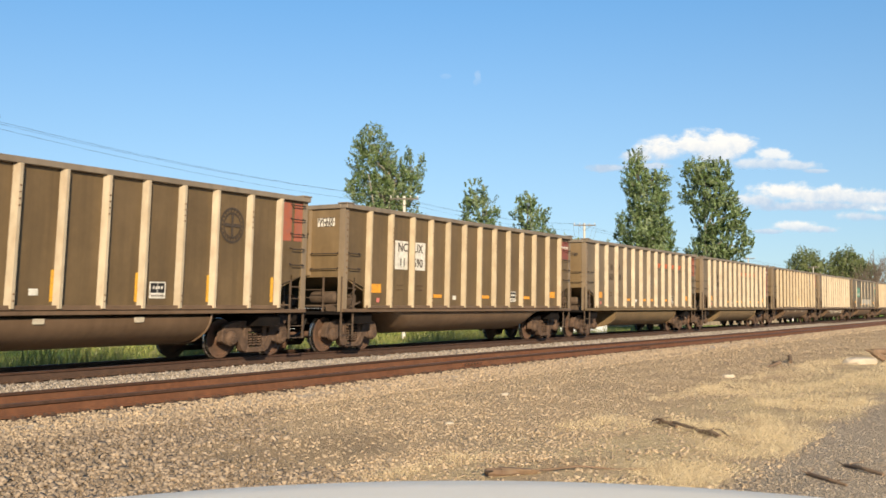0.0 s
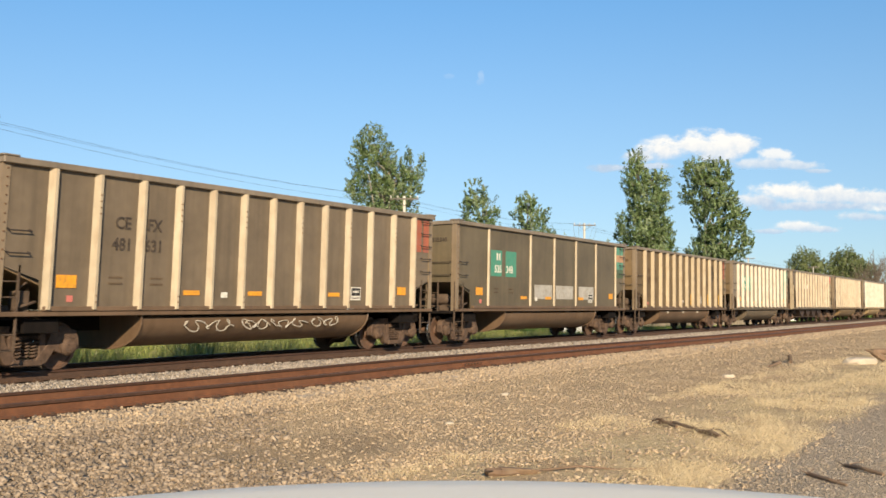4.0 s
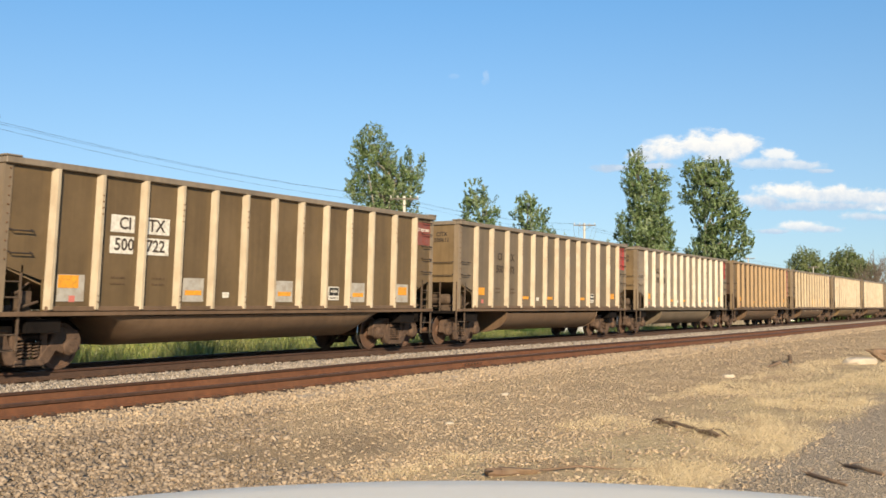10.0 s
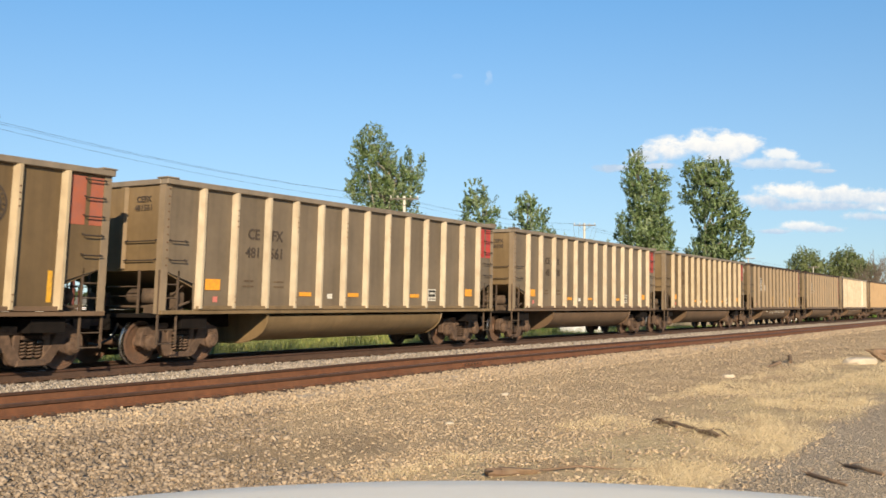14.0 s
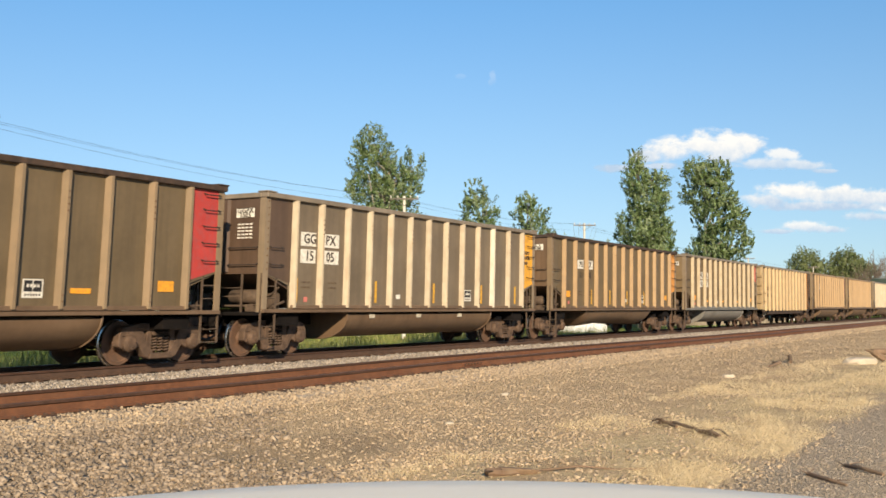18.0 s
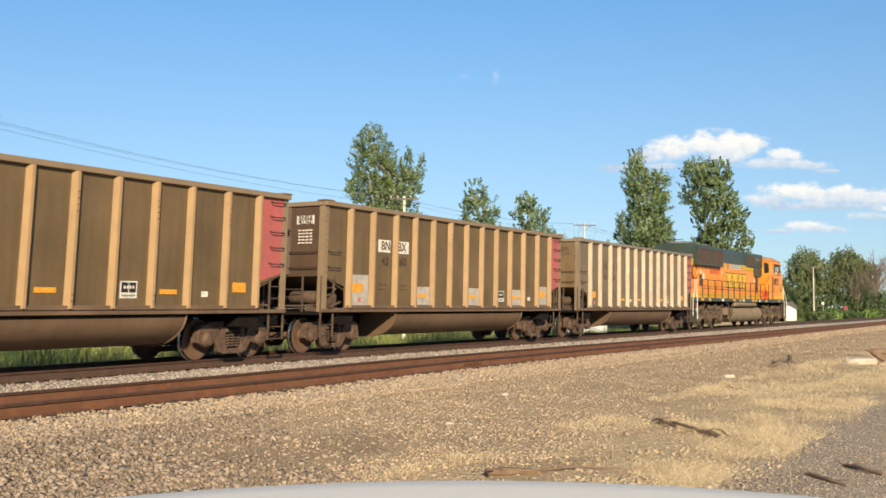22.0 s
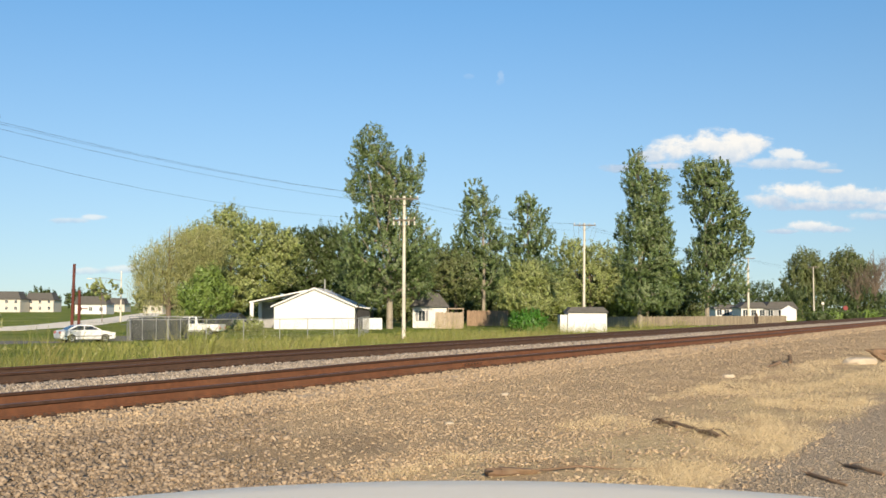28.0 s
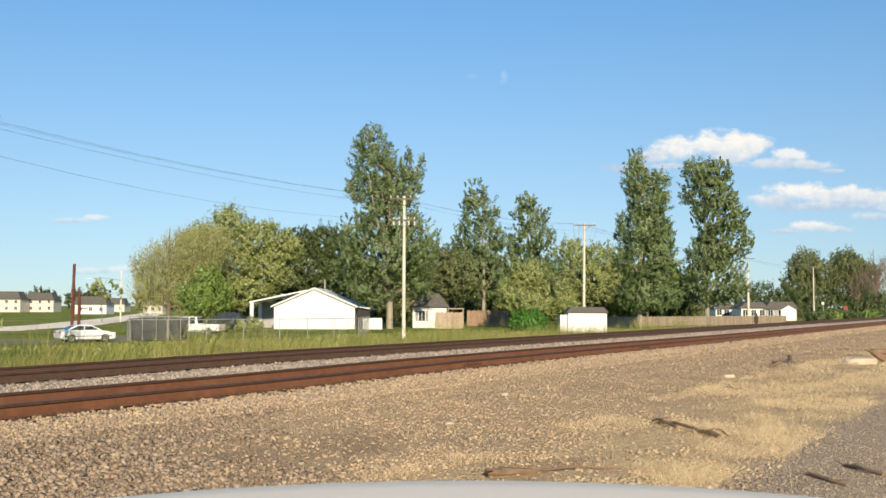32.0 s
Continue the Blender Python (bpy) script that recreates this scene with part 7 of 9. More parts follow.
def board_fence(p, q, h, label, material, gap=0.16):
    a, b = Vector(p), Vector(q)
    d = (b - a)
    n = int(d.length / gap)
    f = thing("board_fence", label, "fence", at=pose(a.x, a.y, LAND, 0, 0, math.degrees(math.atan2(d.y, d.x))))
    bm = bmesh.new()
    box(bm, 0, gap * 0.93, -0.012, 0.012, 0.03, h)
    me = mesh_of("board", bm)
    for k in range(n):
        part("board", me, material, f, at=(k * gap, 0, 0.04 * math.sin(k * 1.7)))
    for z in (0.4, h - 0.35):
        bm = bmesh.new()
        box(bm, 0, d.length, 0.013, 0.06, z, z + 0.09)
        part("rail", bm, material, f)
    k = 0.0
    while k < d.length:
        bm = bmesh.new()
        box(bm, k, k + 0.1, 0.061, 0.16, -0.3, h - 0.05)
        part("post", bm, material, f)
        k += 2.4
    return f


board_fence(spot(-0.9, 127), spot(2.5, 127.5), 2.05, "short run of new tan wooden fence by the house", WOOD_FENCE)
board_fence(spot(3.4, 146), spot(9.4, 148), 2.2, "reddish-brown board fence behind the yard tree", BROWN_FENCE, 0.2)
board_fence(spot(22.4, 142), spot(38.5, 155), 1.4, "long weathered tan board fence behind the poplars, darkened for tree shade", OLD_SHADED_FENCE, 0.22)
board_fence(spot(38.5, 155), spot(56.0, 169), 1.4, "long weathered tan board fence behind the poplars, darkened for tree shade", OLD_SHADED_FENCE, 0.22)
CHAIN = mat("chain_link", (0.38, 0.38, 0.36), rough=0.5, metal=0.5, var=0.1, bump=0)


def chain_fence(pts, h=1.7):
    f = thing("chain_link_fence", "grey galvanised chain-link fence along the lane", "fence")
    for (x0, y0), (x1, y1) in zip(pts, pts[1:]):
        a, b = Vector((x0, y0, LAND)), Vector((x1, y1, LAND))
        n = max(1, round((b - a).length / 3.0))
        for k in range(n):
            p = a.lerp(b, k / n)
            bm = bmesh.new()
            rod(bm, p - Vector((0, 0, 0.3)), p + Vector((0, 0, h + 0.05)), 0.04, 6)
            part("post", bm, GREY_METAL, f)
        bm = bmesh.new()
        rod(bm, a + Vector((0, 0, h)), b + Vector((0, 0, h)), 0.03, 5)
        part("top_rail", bm, GREY_METAL, f)
        bm = bmesh.new()
        L = (b - a).length
        u = (b - a).normalized()
        step = 0.34
        for k in range(int((L + h) / step)):
            for s in (1, -1):
                s0 = k * step - h
                p0, p1 = (s0, 0.03), (s0 + h, h)
                t0, t1 = max(0, -p0[0] / h), min(1, (L - p0[0]) / h)
                if t1 <= t0:
                    continue
                c, d = (p0[0] + h * t0, h * t0), (p0[0] + h * t1, h * t1)
                if s < 0:
                    c, d = (c[0], h - c[1]), (d[0], h - d[1])
                q0, q1 = a + u * c[0] + Vector((0, 0, c[1])), a + u * d[0] + Vector((0, 0, d[1]))
                rod(bm, q0, q1, 0.0022, 3)
        tagged(part("mesh_wire", bm, CHAIN, f), kind="stuff")
    return f


chain_fence([tuple(spot(-24.3, 80)), tuple(spot(-13.5, 86)), tuple(spot(-7.6, 94)), tuple(spot(-7.9, 112))])
chain_fence([tuple(spot(-24.3, 80)), tuple(spot(-30.0, 108))])

# a dog run of dark mesh panels at the head of the fence
SHADE_MESH = mat("dark_shade_mesh", (0.04, 0.046, 0.043), rough=0.9, var=0.35, scale=1.2, dirt=(0.09, 0.095, 0.085), dirt_amount=0.6, streak=1.0)
run = thing("dog_run", "dog run of grey posts and dark mesh panels on the grass", "kennel", at=lot(-23.0, 83))
for x in (-2.05, -1.0, 0.1, 1.1, 2.05):
    for y in (0.0, 2.6):
        bm = bmesh.new()
        rod(bm, (x, y, -0.2), (x, y, 1.95), 0.035, 6)
        part("post", bm, GREY_METAL, run)
for y in (0.0, 2.6):
    for x0, x1 in ((-2.0, -1.05), (-0.95, 0.05), (0.15, 1.05), (1.15, 2.0)):
        bm = bmesh.new()
        box(bm, x0, x1, y - 0.01, y + 0.01, 0.08, 1.78)
        part("mesh_panel", bm, SHADE_MESH, run)
    bm = bmesh.new()
    rod(bm, (-2.05, y, 1.9), (2.05, y, 1.9), 0.03, 6)
    part("top_rail", bm, GREY_METAL, run)

# ---------------------------------------------------------------- parked vehicles
CAR_WHITE = mat("car_white", (0.74, 0.74, 0.72), rough=0.25, var=0.03, bump=0, spec=0.6)
CAR_DARK = mat("car_dark", (0.03, 0.032, 0.035), rough=0.3, var=0.1, bump=0, spec=0.6)
CAR_GLASS = mat("car_glass", (0.03, 0.035, 0.04), rough=0.06, var=0.05, bump=0, spec=0.8)
TYRE = mat("tyre", (0.025, 0.025, 0.025), rough=0.9, var=0.2)
RIM = mat("rim", (0.55, 0.55, 0.54), rough=0.3, metal=0.7, var=0.1)


def vehicle(name, label, m, lower, cabin, width, wheels, paint_, category="car", r=0.32):
    """A car from its side outlines: lower body and cabin, with panes, lights, wheels."""
    c = thing(name, label, category, at=m)
    w = width / 2
    bm = bmesh.new()
    prism(bm, lower, -w, w)
    part("body", soften(bm, 0.06, 2), paint_, c, smooth=True)
    bm = bmesh.new()
    lo = [(x, -w + 0.06 if z < cabin[1][1] - 0.1 else -w + 0.22, z) for x, z in cabin]
    a = [bm.verts.new(p) for p in lo]
    b = [bm.verts.new((x, -y, z)) for x, y, z in lo]
    bm.faces.new(a)
    bm.faces.new(b[::-1])
    for i in range(len(a)):
        bm.faces.new((a[i], b[i], b[(i + 1) % len(a)], a[(i + 1) % len(a)]))
    part("cabin", soften(bm, 0.04, 2), paint_, c, smooth=True)
    zs = [z for _, z in cabin]
    z0, z1 = min(zs) + 0.06, max(zs) - 0.09
    x_lo, x_hi = cabin[0][0], cabin[-1][0]
    t_lo, t_hi = cabin[1][0], cabin[-2][0]
    mid = (t_lo + t_hi) / 2
    for a0, a1, b0, b1 in ((x_lo + 0.28, mid - 0.04, t_lo + 0.10, mid - 0.04), (mid + 0.04, x_hi - 0.28, mid + 0.04, t_hi - 0.10)):
        for s in (-1, 1):
            bm = bmesh.new()
            q = [(a0, s * (w - 0.045), z0), (a1, s * (w - 0.045), z0), (b1, s * (w - 0.195), z1), (b0, s * (w - 0.195), z1)]
            v = [bm.verts.new(p) for p in q] + [bm.verts.new((p[0], p[1] - s * 0.05, p[2])) for p in q]
            for f in ((0, 1, 2, 3), (7, 6, 5, 4), (0, 4, 5, 1), (1, 5, 6, 2), (2, 6, 7, 3), (3, 7, 4, 0)):
                bm.faces.new([v[i] for i in f])
            part("side_window", bm, CAR_GLASS, c)
    for x, t, d in ((x_lo, t_lo, -1), (x_hi, t_hi, 1)):
        bm = bmesh.new()
        k = (t - x) / (max(zs) - min(zs))
        prism(bm, [(x + k * 0.1 + 0.02 * d, min(zs) + 0.1), (x + k * 0.1 - 0.05 * d, min(zs) + 0.1), (t - k * 0.08 - 0.05 * d, z1), (t - k * 0.08 + 0.02 * d, z1)], -w + 0.25, w - 0.25)
        part("windscreen", bm, CAR_GLASS, c)
    for x in wheels:
        for s in (-1, 1):
            bm = bmesh.new()
            lathe(bm, [(r * 0.62, s * (w - 0.20)), (r * 0.96, s * (w - 0.20)), (r, s * (w - 0.16)), (r, s * (w - 0.03)), (r * 0.94, s * (w + 0.005)), (r * 0.62, s * (w + 0.005))], 20, (x, 0, r))
            t = part("wheel", bm, TYRE, c, smooth=True)
            bm = bmesh.new()
            lathe(bm, [(r * 0.64, s * (w - 0.01)), (r * 0.60, s * (w + 0.012)), (r * 0.25, s * (w - 0.005)), (0.05, s * (w + 0.012))], 16, (x, 0, r))
            part("rim", bm, RIM, t)
    xs_ = [x for x, _ in lower]
    for s in (-1, 1):
        bm = bmesh.new()
        box(bm, max(xs_) - 0.10, max(xs_) + 0.012, *sorted((s * (w - 0.12), s * (w - 0.48))), 0.60, 0.74)
        part("headlight", bm, LENS, c)
        bm = bmesh.new()
        box(bm, min(xs_) - 0.012, min(xs_) + 0.08, *sorted((s * (w - 0.10), s * (w - 0.42))), 0.66, 0.84)
        part("tail_light", bm, PINK_TAPE, c)
    bm = bmesh.new()
    box(bm, min(xs_) + 0.3, max(xs_) - 0.3, -w - 0.008, w + 0.008, 0.44, 0.50)
    part("side_trim", bm, CAR_DARK, c)
    return c


SEDAN = [(x * 0.88, z * 0.96) for x, z in [(-2.35, 0.30), (-2.40, 0.62), (-2.28, 0.92), (-1.55, 0.98), (0.90, 0.96), (1.75, 0.84), (2.25, 0.70), (2.36, 0.52), (2.32, 0.28), (1.85, 0.24), (-1.9, 0.24)]]
SEDAN_TOP = [(-1.72, 0.88), (-0.86, 1.29), (-0.2, 1.33), (0.26, 1.29), (1.08, 0.87)]
vehicle("sedan", "white four-door sedan parked on the asphalt lane", pose(54.7, 63.5, LAND + 0.012, 0, 0, -23), SEDAN, SEDAN_TOP, 1.78, (-1.27, 1.25), CAR_WHITE, r=0.32)
PICKUP = [(-2.8, 0.45), (-2.85, 1.05), (0.7, 1.08), (2.2, 1.05), (2.65, 0.95), (2.72, 0.45), (2.2, 0.38), (-2.3, 0.38)]
PICKUP_TOP = [(-0.75, 1.05), (-0.55, 1.74), (0.2, 1.78), (0.75, 1.74), (1.35, 1.05)]
vehicle("pickup", "white pickup truck parked behind the fence", lot(-23.5, 98, LAND, 172), PICKUP, PICKUP_TOP, 1.95, (-1.8, 1.75), CAR_WHITE, "pickup", 0.38)
vehicle("van", "dark van parked in the shade of trees", lot(-25.6, 126, LAND, -10), PICKUP, [(-2.7, 1.05), (-2.5, 1.95), (0.2, 1.98), (0.9, 1.9), (1.7, 1.05)], 1.95, (-1.8, 1.75), CAR_DARK, "van", 0.36)
vehicle("utility_trailer", "dark covered trailer behind the chain-link fence", lot(-27.9, 104, LAND, 8), [(-2.4, 0.4), (-2.4, 1.1), (2.4, 1.1), (2.6, 0.4)], [(-2.3, 1.1), (-2.0, 1.5), (0, 1.6), (1.8, 1.5), (2.3, 1.1)], 1.9, (-0.6, 0.6), CAR_DARK, "trailer", 0.33)

# bushes, right-hand shrubs, small fixtures
def bush(side, depth, blobs, label, leaf, leaves, size, seed, clump=0.4):
    b = thing("bush", label, "bush", at=lot(side, depth))
    rnd = random.Random(seed)
    bm = bmesh.new()
    for bl in blobs:
        limb(bm, (0, 0, -0.1), (bl[0], bl[1], bl[2]), 0.05, 0.01, rnd, 0.1)
    part("stems", bm, BARK, b)
    leaf_object(crown_mesh(blobs, leaves, size, seed, 0, clump), "foliage", leaf, b)
    return b


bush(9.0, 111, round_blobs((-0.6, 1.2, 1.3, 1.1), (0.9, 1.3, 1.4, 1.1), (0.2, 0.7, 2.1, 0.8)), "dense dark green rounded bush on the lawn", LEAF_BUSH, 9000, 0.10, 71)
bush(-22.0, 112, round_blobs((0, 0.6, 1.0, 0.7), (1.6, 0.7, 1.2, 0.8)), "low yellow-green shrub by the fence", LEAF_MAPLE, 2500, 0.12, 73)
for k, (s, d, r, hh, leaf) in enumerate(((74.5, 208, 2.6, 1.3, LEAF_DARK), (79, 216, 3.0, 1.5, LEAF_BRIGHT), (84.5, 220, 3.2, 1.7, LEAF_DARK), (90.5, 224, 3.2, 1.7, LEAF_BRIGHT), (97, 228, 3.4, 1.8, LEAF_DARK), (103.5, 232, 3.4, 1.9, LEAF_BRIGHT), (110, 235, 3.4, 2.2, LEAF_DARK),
                                         # the rearmost dark shrubs are added to stand for shade beneath the trees
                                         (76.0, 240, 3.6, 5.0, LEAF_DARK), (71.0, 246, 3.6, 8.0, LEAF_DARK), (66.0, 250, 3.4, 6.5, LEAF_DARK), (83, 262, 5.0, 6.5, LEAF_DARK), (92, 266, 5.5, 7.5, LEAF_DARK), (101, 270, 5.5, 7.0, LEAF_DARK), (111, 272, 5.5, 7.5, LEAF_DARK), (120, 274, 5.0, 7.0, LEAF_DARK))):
    bush(s, d, round_blobs((0, hh * 0.5, r, hh * 0.55), (r * 0.7, hh * 0.4, r * 0.7, hh * 0.5)), "green roadside shrub far down the line, dark rear ones filling in tree shade", leaf, 2600, 0.22, 80 + k, 0.8)
for k, (s, d, hh) in enumerate(((121.5, 290, 17.5), (126.5, 292, 16.0), (113.5, 284, 14.5), (117.5, 282, 16.5))):
    t = thing("bare_tree", "leafless grey-brown tree with fine twigs", "tree", at=lot(s, d))
    rnd = random.Random(90 + k)
    bm = bmesh.new()
    limb(bm, (0, 0, -0.3), (rnd.uniform(-0.5, 0.5), 0, hh * 0.7), 0.28, 0.09, rnd, 0.2, 5)
    for i in range(34):
        z0 = hh * rnd.uniform(0.25, 0.68)
        e = (rnd.uniform(-1, 1) * hh * 0.27, rnd.uniform(-1, 1) * hh * 0.2, min(hh, z0 + hh * rnd.uniform(0.15, 0.4)))
        p = limb(bm, (0, 0, z0), e, 0.10, 0.03, rnd, 0.25)
        for j in range(5):
            b = p[rnd.randrange(1, 5)]
            limb(bm, b, (b.x + rnd.uniform(-1.4, 1.4), b.y + rnd.uniform(-1, 1), b.z + rnd.uniform(0.4, 2.4)), 0.045, 0.02, rnd, 0.08, 2)
    part("branch_work", bm, BARK, t)
grow(-56.5, 172, round_blobs((0, 6.2, 2.4, 1.2), (1.6, 5.2, 1.8, 1.0), (-1.8, 5.4, 1.6, 0.9), (0.3, 4.2, 1.6, 0.8)), "thin young tree with sparse pale leaves", LEAF_MAPLE, leaves=900, size=0.20, trunk_r=0.08, seed=97, clump=0.5)
grow(-39.5, 92, round_blobs((0, 1.6, 0.35, 0.5), (0.25, 1.1, 0.3, 0.4)), "staked sapling by the asphalt lane", LEAF_WILLOW, leaves=160, size=0.07, trunk_r=0.03, seed=98, clump=0.2)
SIGN_RED = mat("sign_red", (0.20, 0.028, 0.024), rough=0.5, var=0.15)
sg = thing("sign", "round white sign on a post by the track", "sign", at=lot(82.0, 223))
bm = bmesh.new()
rod(bm, (0, 0, -0.2), (-0.35, 0, 3.6), 0.05, 6)
part("post", bm, GREY_METAL, sg)
bm = bmesh.new()
lathe(bm, [(0.31, 0.0), (0.31, 0.04), (0.02, 0.04)], 16, (-0.35, -0.1, 3.6))
part("face", bm, WHITE_PAINT, sg)
sg = thing("stop_sign", "small red sign among the far shrubs", "sign", at=lot(86.5, 223))
bm = bmesh.new()
rod(bm, (0, 0, -0.2), (0, 0, 2.6), 0.04, 6)
part("post", bm, GREY_METAL, sg)
bm = bmesh.new()
lathe(bm, [(0.55, 0.0), (0.55, 0.04), (0.02, 0.04)], 8, (0, -0.1, 2.6))
part("face", bm, SIGN_RED, sg)
bx = thing("signal_box", "rusty brown trackside equipment post", "trackside box", at=pose(98.5, 23.6, height(98.5, 23.6), 0, 0, FACING))
bm = bmesh.new()
box(bm, -0.10, 0.10, -0.10, 0.10, -0.2, 2.0)
box(bm, -0.17, 0.17, -0.14, 0.14, 1.15, 1.7)
part("body", soften(bm, 0.02), STEEL_DARK, bx)

# ---------------------------------------------------------------- bonnet of the vehicle that the camera looks over
HOOD_PAINT = mat("silver_paint", (0.80, 0.73, 0.60), rough=0.6, metal=0.0, var=0.03, scale=1.0, bump=0.01, spec=0.3)
ride = thing("parked_truck", "parked vehicle with a pale silver bonnet", "car", at=pose(0, 0, -0.40, 0, 0, math.degrees(YAW) - 90))
hv, hf = [], []
ss = np.linspace(-0.86, 0.86, 25)
prof = [(0.62, 0.02), (0.9, 0.015), (1.2, 0.01), (1.5, 0.004), (1.75, 0.0), (1.86, -0.006), (1.94, -0.03), (1.99, -0.09), (2.01, -0.2), (2.02, -0.34)]
for d, dz in prof:
    for s in ss:
        pull = 0.06 * (s / 0.56) ** 2 if d > 1.4 else 0
        edge = -0.25 * max(0, (abs(s) - 0.72) / 0.14) ** 2
        hv.append((s + 0.06, d - pull * 0.35, 1.297 + dz - 0.0205 * (s / 0.56) ** 2 + edge))
for i in range(len(prof) - 1):
    for j in range(len(ss) - 1):
        a = i * len(ss) + j
        hf.append((a, a + 1, a + len(ss) + 1, a + len(ss)))
part("bonnet", raw_mesh("bonnet", hv, hf), HOOD_PAINT, ride, smooth=True).data.polygons.foreach_set("use_smooth", [True] * len(hf))
bm = bmesh.new()
box(bm, -0.85, 0.83, 0.3, 1.80, 0.32, 1.0)
part("front_body", soften(bm, 0.08, 2), HOOD_PAINT, ride)
for s in (-1, 1):
    bm = bmesh.new()
    lathe(bm, [(0.2, s * 0.62), (0.36, s * 0.62), (0.37, s * 0.66), (0.37, s * 0.82), (0.35, s * 0.86), (0.2, s * 0.86)], 20, (-0.02, 1.1, 0.37), "x")
    part("tyre", bm, TYRE, ride, smooth=True)

# ---------------------------------------------------------------- clouds
CLOUDS = []


def cloud(side, z, blobs, seed, label="white cumulus with painted sunlit top and grey base, far off in the sky", drift=57.0, depth=3600, dense=1.0):
    """Distant backdrop of vapour: soft masses (x, z, rx, rz) in metres, frayed by noise."""
    m = bpy.data.materials.new("cloud_vapour")
    m.use_nodes = True
    n, l = m.node_tree.nodes, m.node_tree.links
    n.remove(n["Principled BSDF"])

    def math_node(op, a, b=None, c=None):
        q = n.new("ShaderNodeMath")
        q.operation = op
        for k, v in enumerate((a, b, c)):
            if v is None:
                continue
            if isinstance(v, (int, float)):
                q.inputs[k].default_value = v
            else:
                l.new(v, q.inputs[k])
        return q.outputs[0]

    def noise_node(scale, detail, stretch=(1, 1, 1)):
        mp, t = n.new("ShaderNodeMapping"), n.new("ShaderNodeTexNoise")
        mp.inputs["Location"].default_value = (seed * 911.0, seed * 37.0, 0)
        mp.inputs["Scale"].default_value = stretch
        l.new(tc.outputs["Object"], mp.inputs["Vector"])
        l.new(mp.outputs[0], t.inputs["Vector"])
        t.inputs["Scale"].default_value, t.inputs["Detail"].default_value, t.inputs["Roughness"].default_value = scale, detail, 0.6
        return t.outputs["Fac"]

    tc, sep = n.new("ShaderNodeTexCoord"), n.new("ShaderNodeSeparateXYZ")
    l.new(tc.outputs["Object"], sep.inputs[0])
    mass = None
    for cx, cz, rx, rz in blobs:
        u = math_node("DIVIDE", math_node("SUBTRACT", sep.outputs[0], cx), rx)
        w = math_node("DIVIDE", math_node("SUBTRACT", sep.outputs[2], cz), rz)
        d = math_node("SUBTRACT", 1.0, math_node("POWER", math_node("ADD", math_node("MULTIPLY", u, u), math_node("MULTIPLY", w, w)), 0.5))
        mass = d if mass is None else math_node("SMOOTH_MAX", mass, d, 0.35)
    frayed = math_node("ADD", mass, math_node("MULTIPLY", math_node("SUBTRACT", noise_node(0.018, 8, (0.8, 1, 1.3)), 0.5), 1.9))
    alpha = n.new("ShaderNodeMapRange")
    alpha.interpolation_type = "SMOOTHSTEP"
    alpha.inputs["From Min"].default_value, alpha.inputs["From Max"].default_value = -0.05, 0.60
    alpha.inputs["To Max"].default_value = dense
    l.new(frayed, alpha.inputs["Value"])
    zs = [b[1] + b[3] for b in blobs] + [b[1] - b[3] for b in blobs]
    high = n.new("ShaderNodeMapRange")
    high.inputs["From Min"].default_value, high.inputs["From Max"].default_value = min(zs) + 0.1 * (max(zs) - min(zs)), min(zs) + 0.75 * (max(zs) - min(zs))
    l.new(math_node("ADD", sep.outputs[2], math_node("MULTIPLY", math_node("SUBTRACT", noise_node(0.022, 5), 0.5), 0.9 * (max(zs) - min(zs)))), high.inputs["Value"])
    # sunlit top and shaded base are painted into the glowing colour
    tone = n.new("ShaderNodeMix")
    tone.data_type = "RGBA"
    tone.inputs[6].default_value, tone.inputs[7].default_value = (0.36, 0.46, 0.58, 1), (0.72, 0.70, 0.66, 1)
    l.new(high.outputs[0], tone.inputs[0])
    glow, clear, mix = n.new("ShaderNodeEmission"), n.new("ShaderNodeBsdfTransparent"), n.new("ShaderNodeMixShader")
    l.new(tone.outputs[2], glow.inputs[0])
    l.new(alpha.outputs[0], mix.inputs[0])
    l.new(clear.outputs[0], mix.inputs[1])
    l.new(glow.outputs[0], mix.inputs[2])
    l.new(mix.outputs[0], n["Material Output"].inputs["Surface"])
    x0, x1 = min(b[0] - 1.7 * b[2] for b in blobs), max(b[0] + 1.7 * b[2] for b in blobs)
    z0, z1 = min(b[1] - 2.0 * b[3] for b in blobs), max(b[1] + 2.0 * b[3] for b in blobs)
    ob = tagged(part("backdrop_cloud", raw_mesh("cloud", [(x0, 0, z0), (x1, 0, z0), (x1, 0, z1), (x0, 0, z1)], [(0, 1, 2, 3)]), m), label, "cloud", kind="structure")
    ob.visible_shadow = False
    CLOUDS.append((ob, side, z, drift, depth + 20 * seed))


cloud(836, 474, [(-150, 52, 75, 32), (-62, 84, 115, 50), (50, 96, 115, 52), (150, 104, 105, 44), (205, 98, 80, 34), (120, 58, 90, 30), (-250, 14, 90, 18), (-120, 22, 110, 16)], 1)
cloud(1125, 472, [(0, 36, 130, 26), (110, 30, 130, 22), (40, 68, 80, 24), (190, 10, 70, 10)], 2, dense=0.85)
cloud(1250, 322, [(-140, 58, 115, 26), (-20, 84, 150, 42), (120, 74, 170, 40), (270, 66, 180, 34), (60, 38, 260, 22)], 3)
cloud(1250, 264, [(0, 24, 90, 24), (70, 14, 100, 16), (-80, 6, 90, 10)], 4, "small flat white cloud far off in the sky", dense=0.9)
cloud(1500, 256, [(0, 70, 100, 20), (60, 100, 70, 18)], 5, "small flat white cloud far off in the sky", dense=0.8)
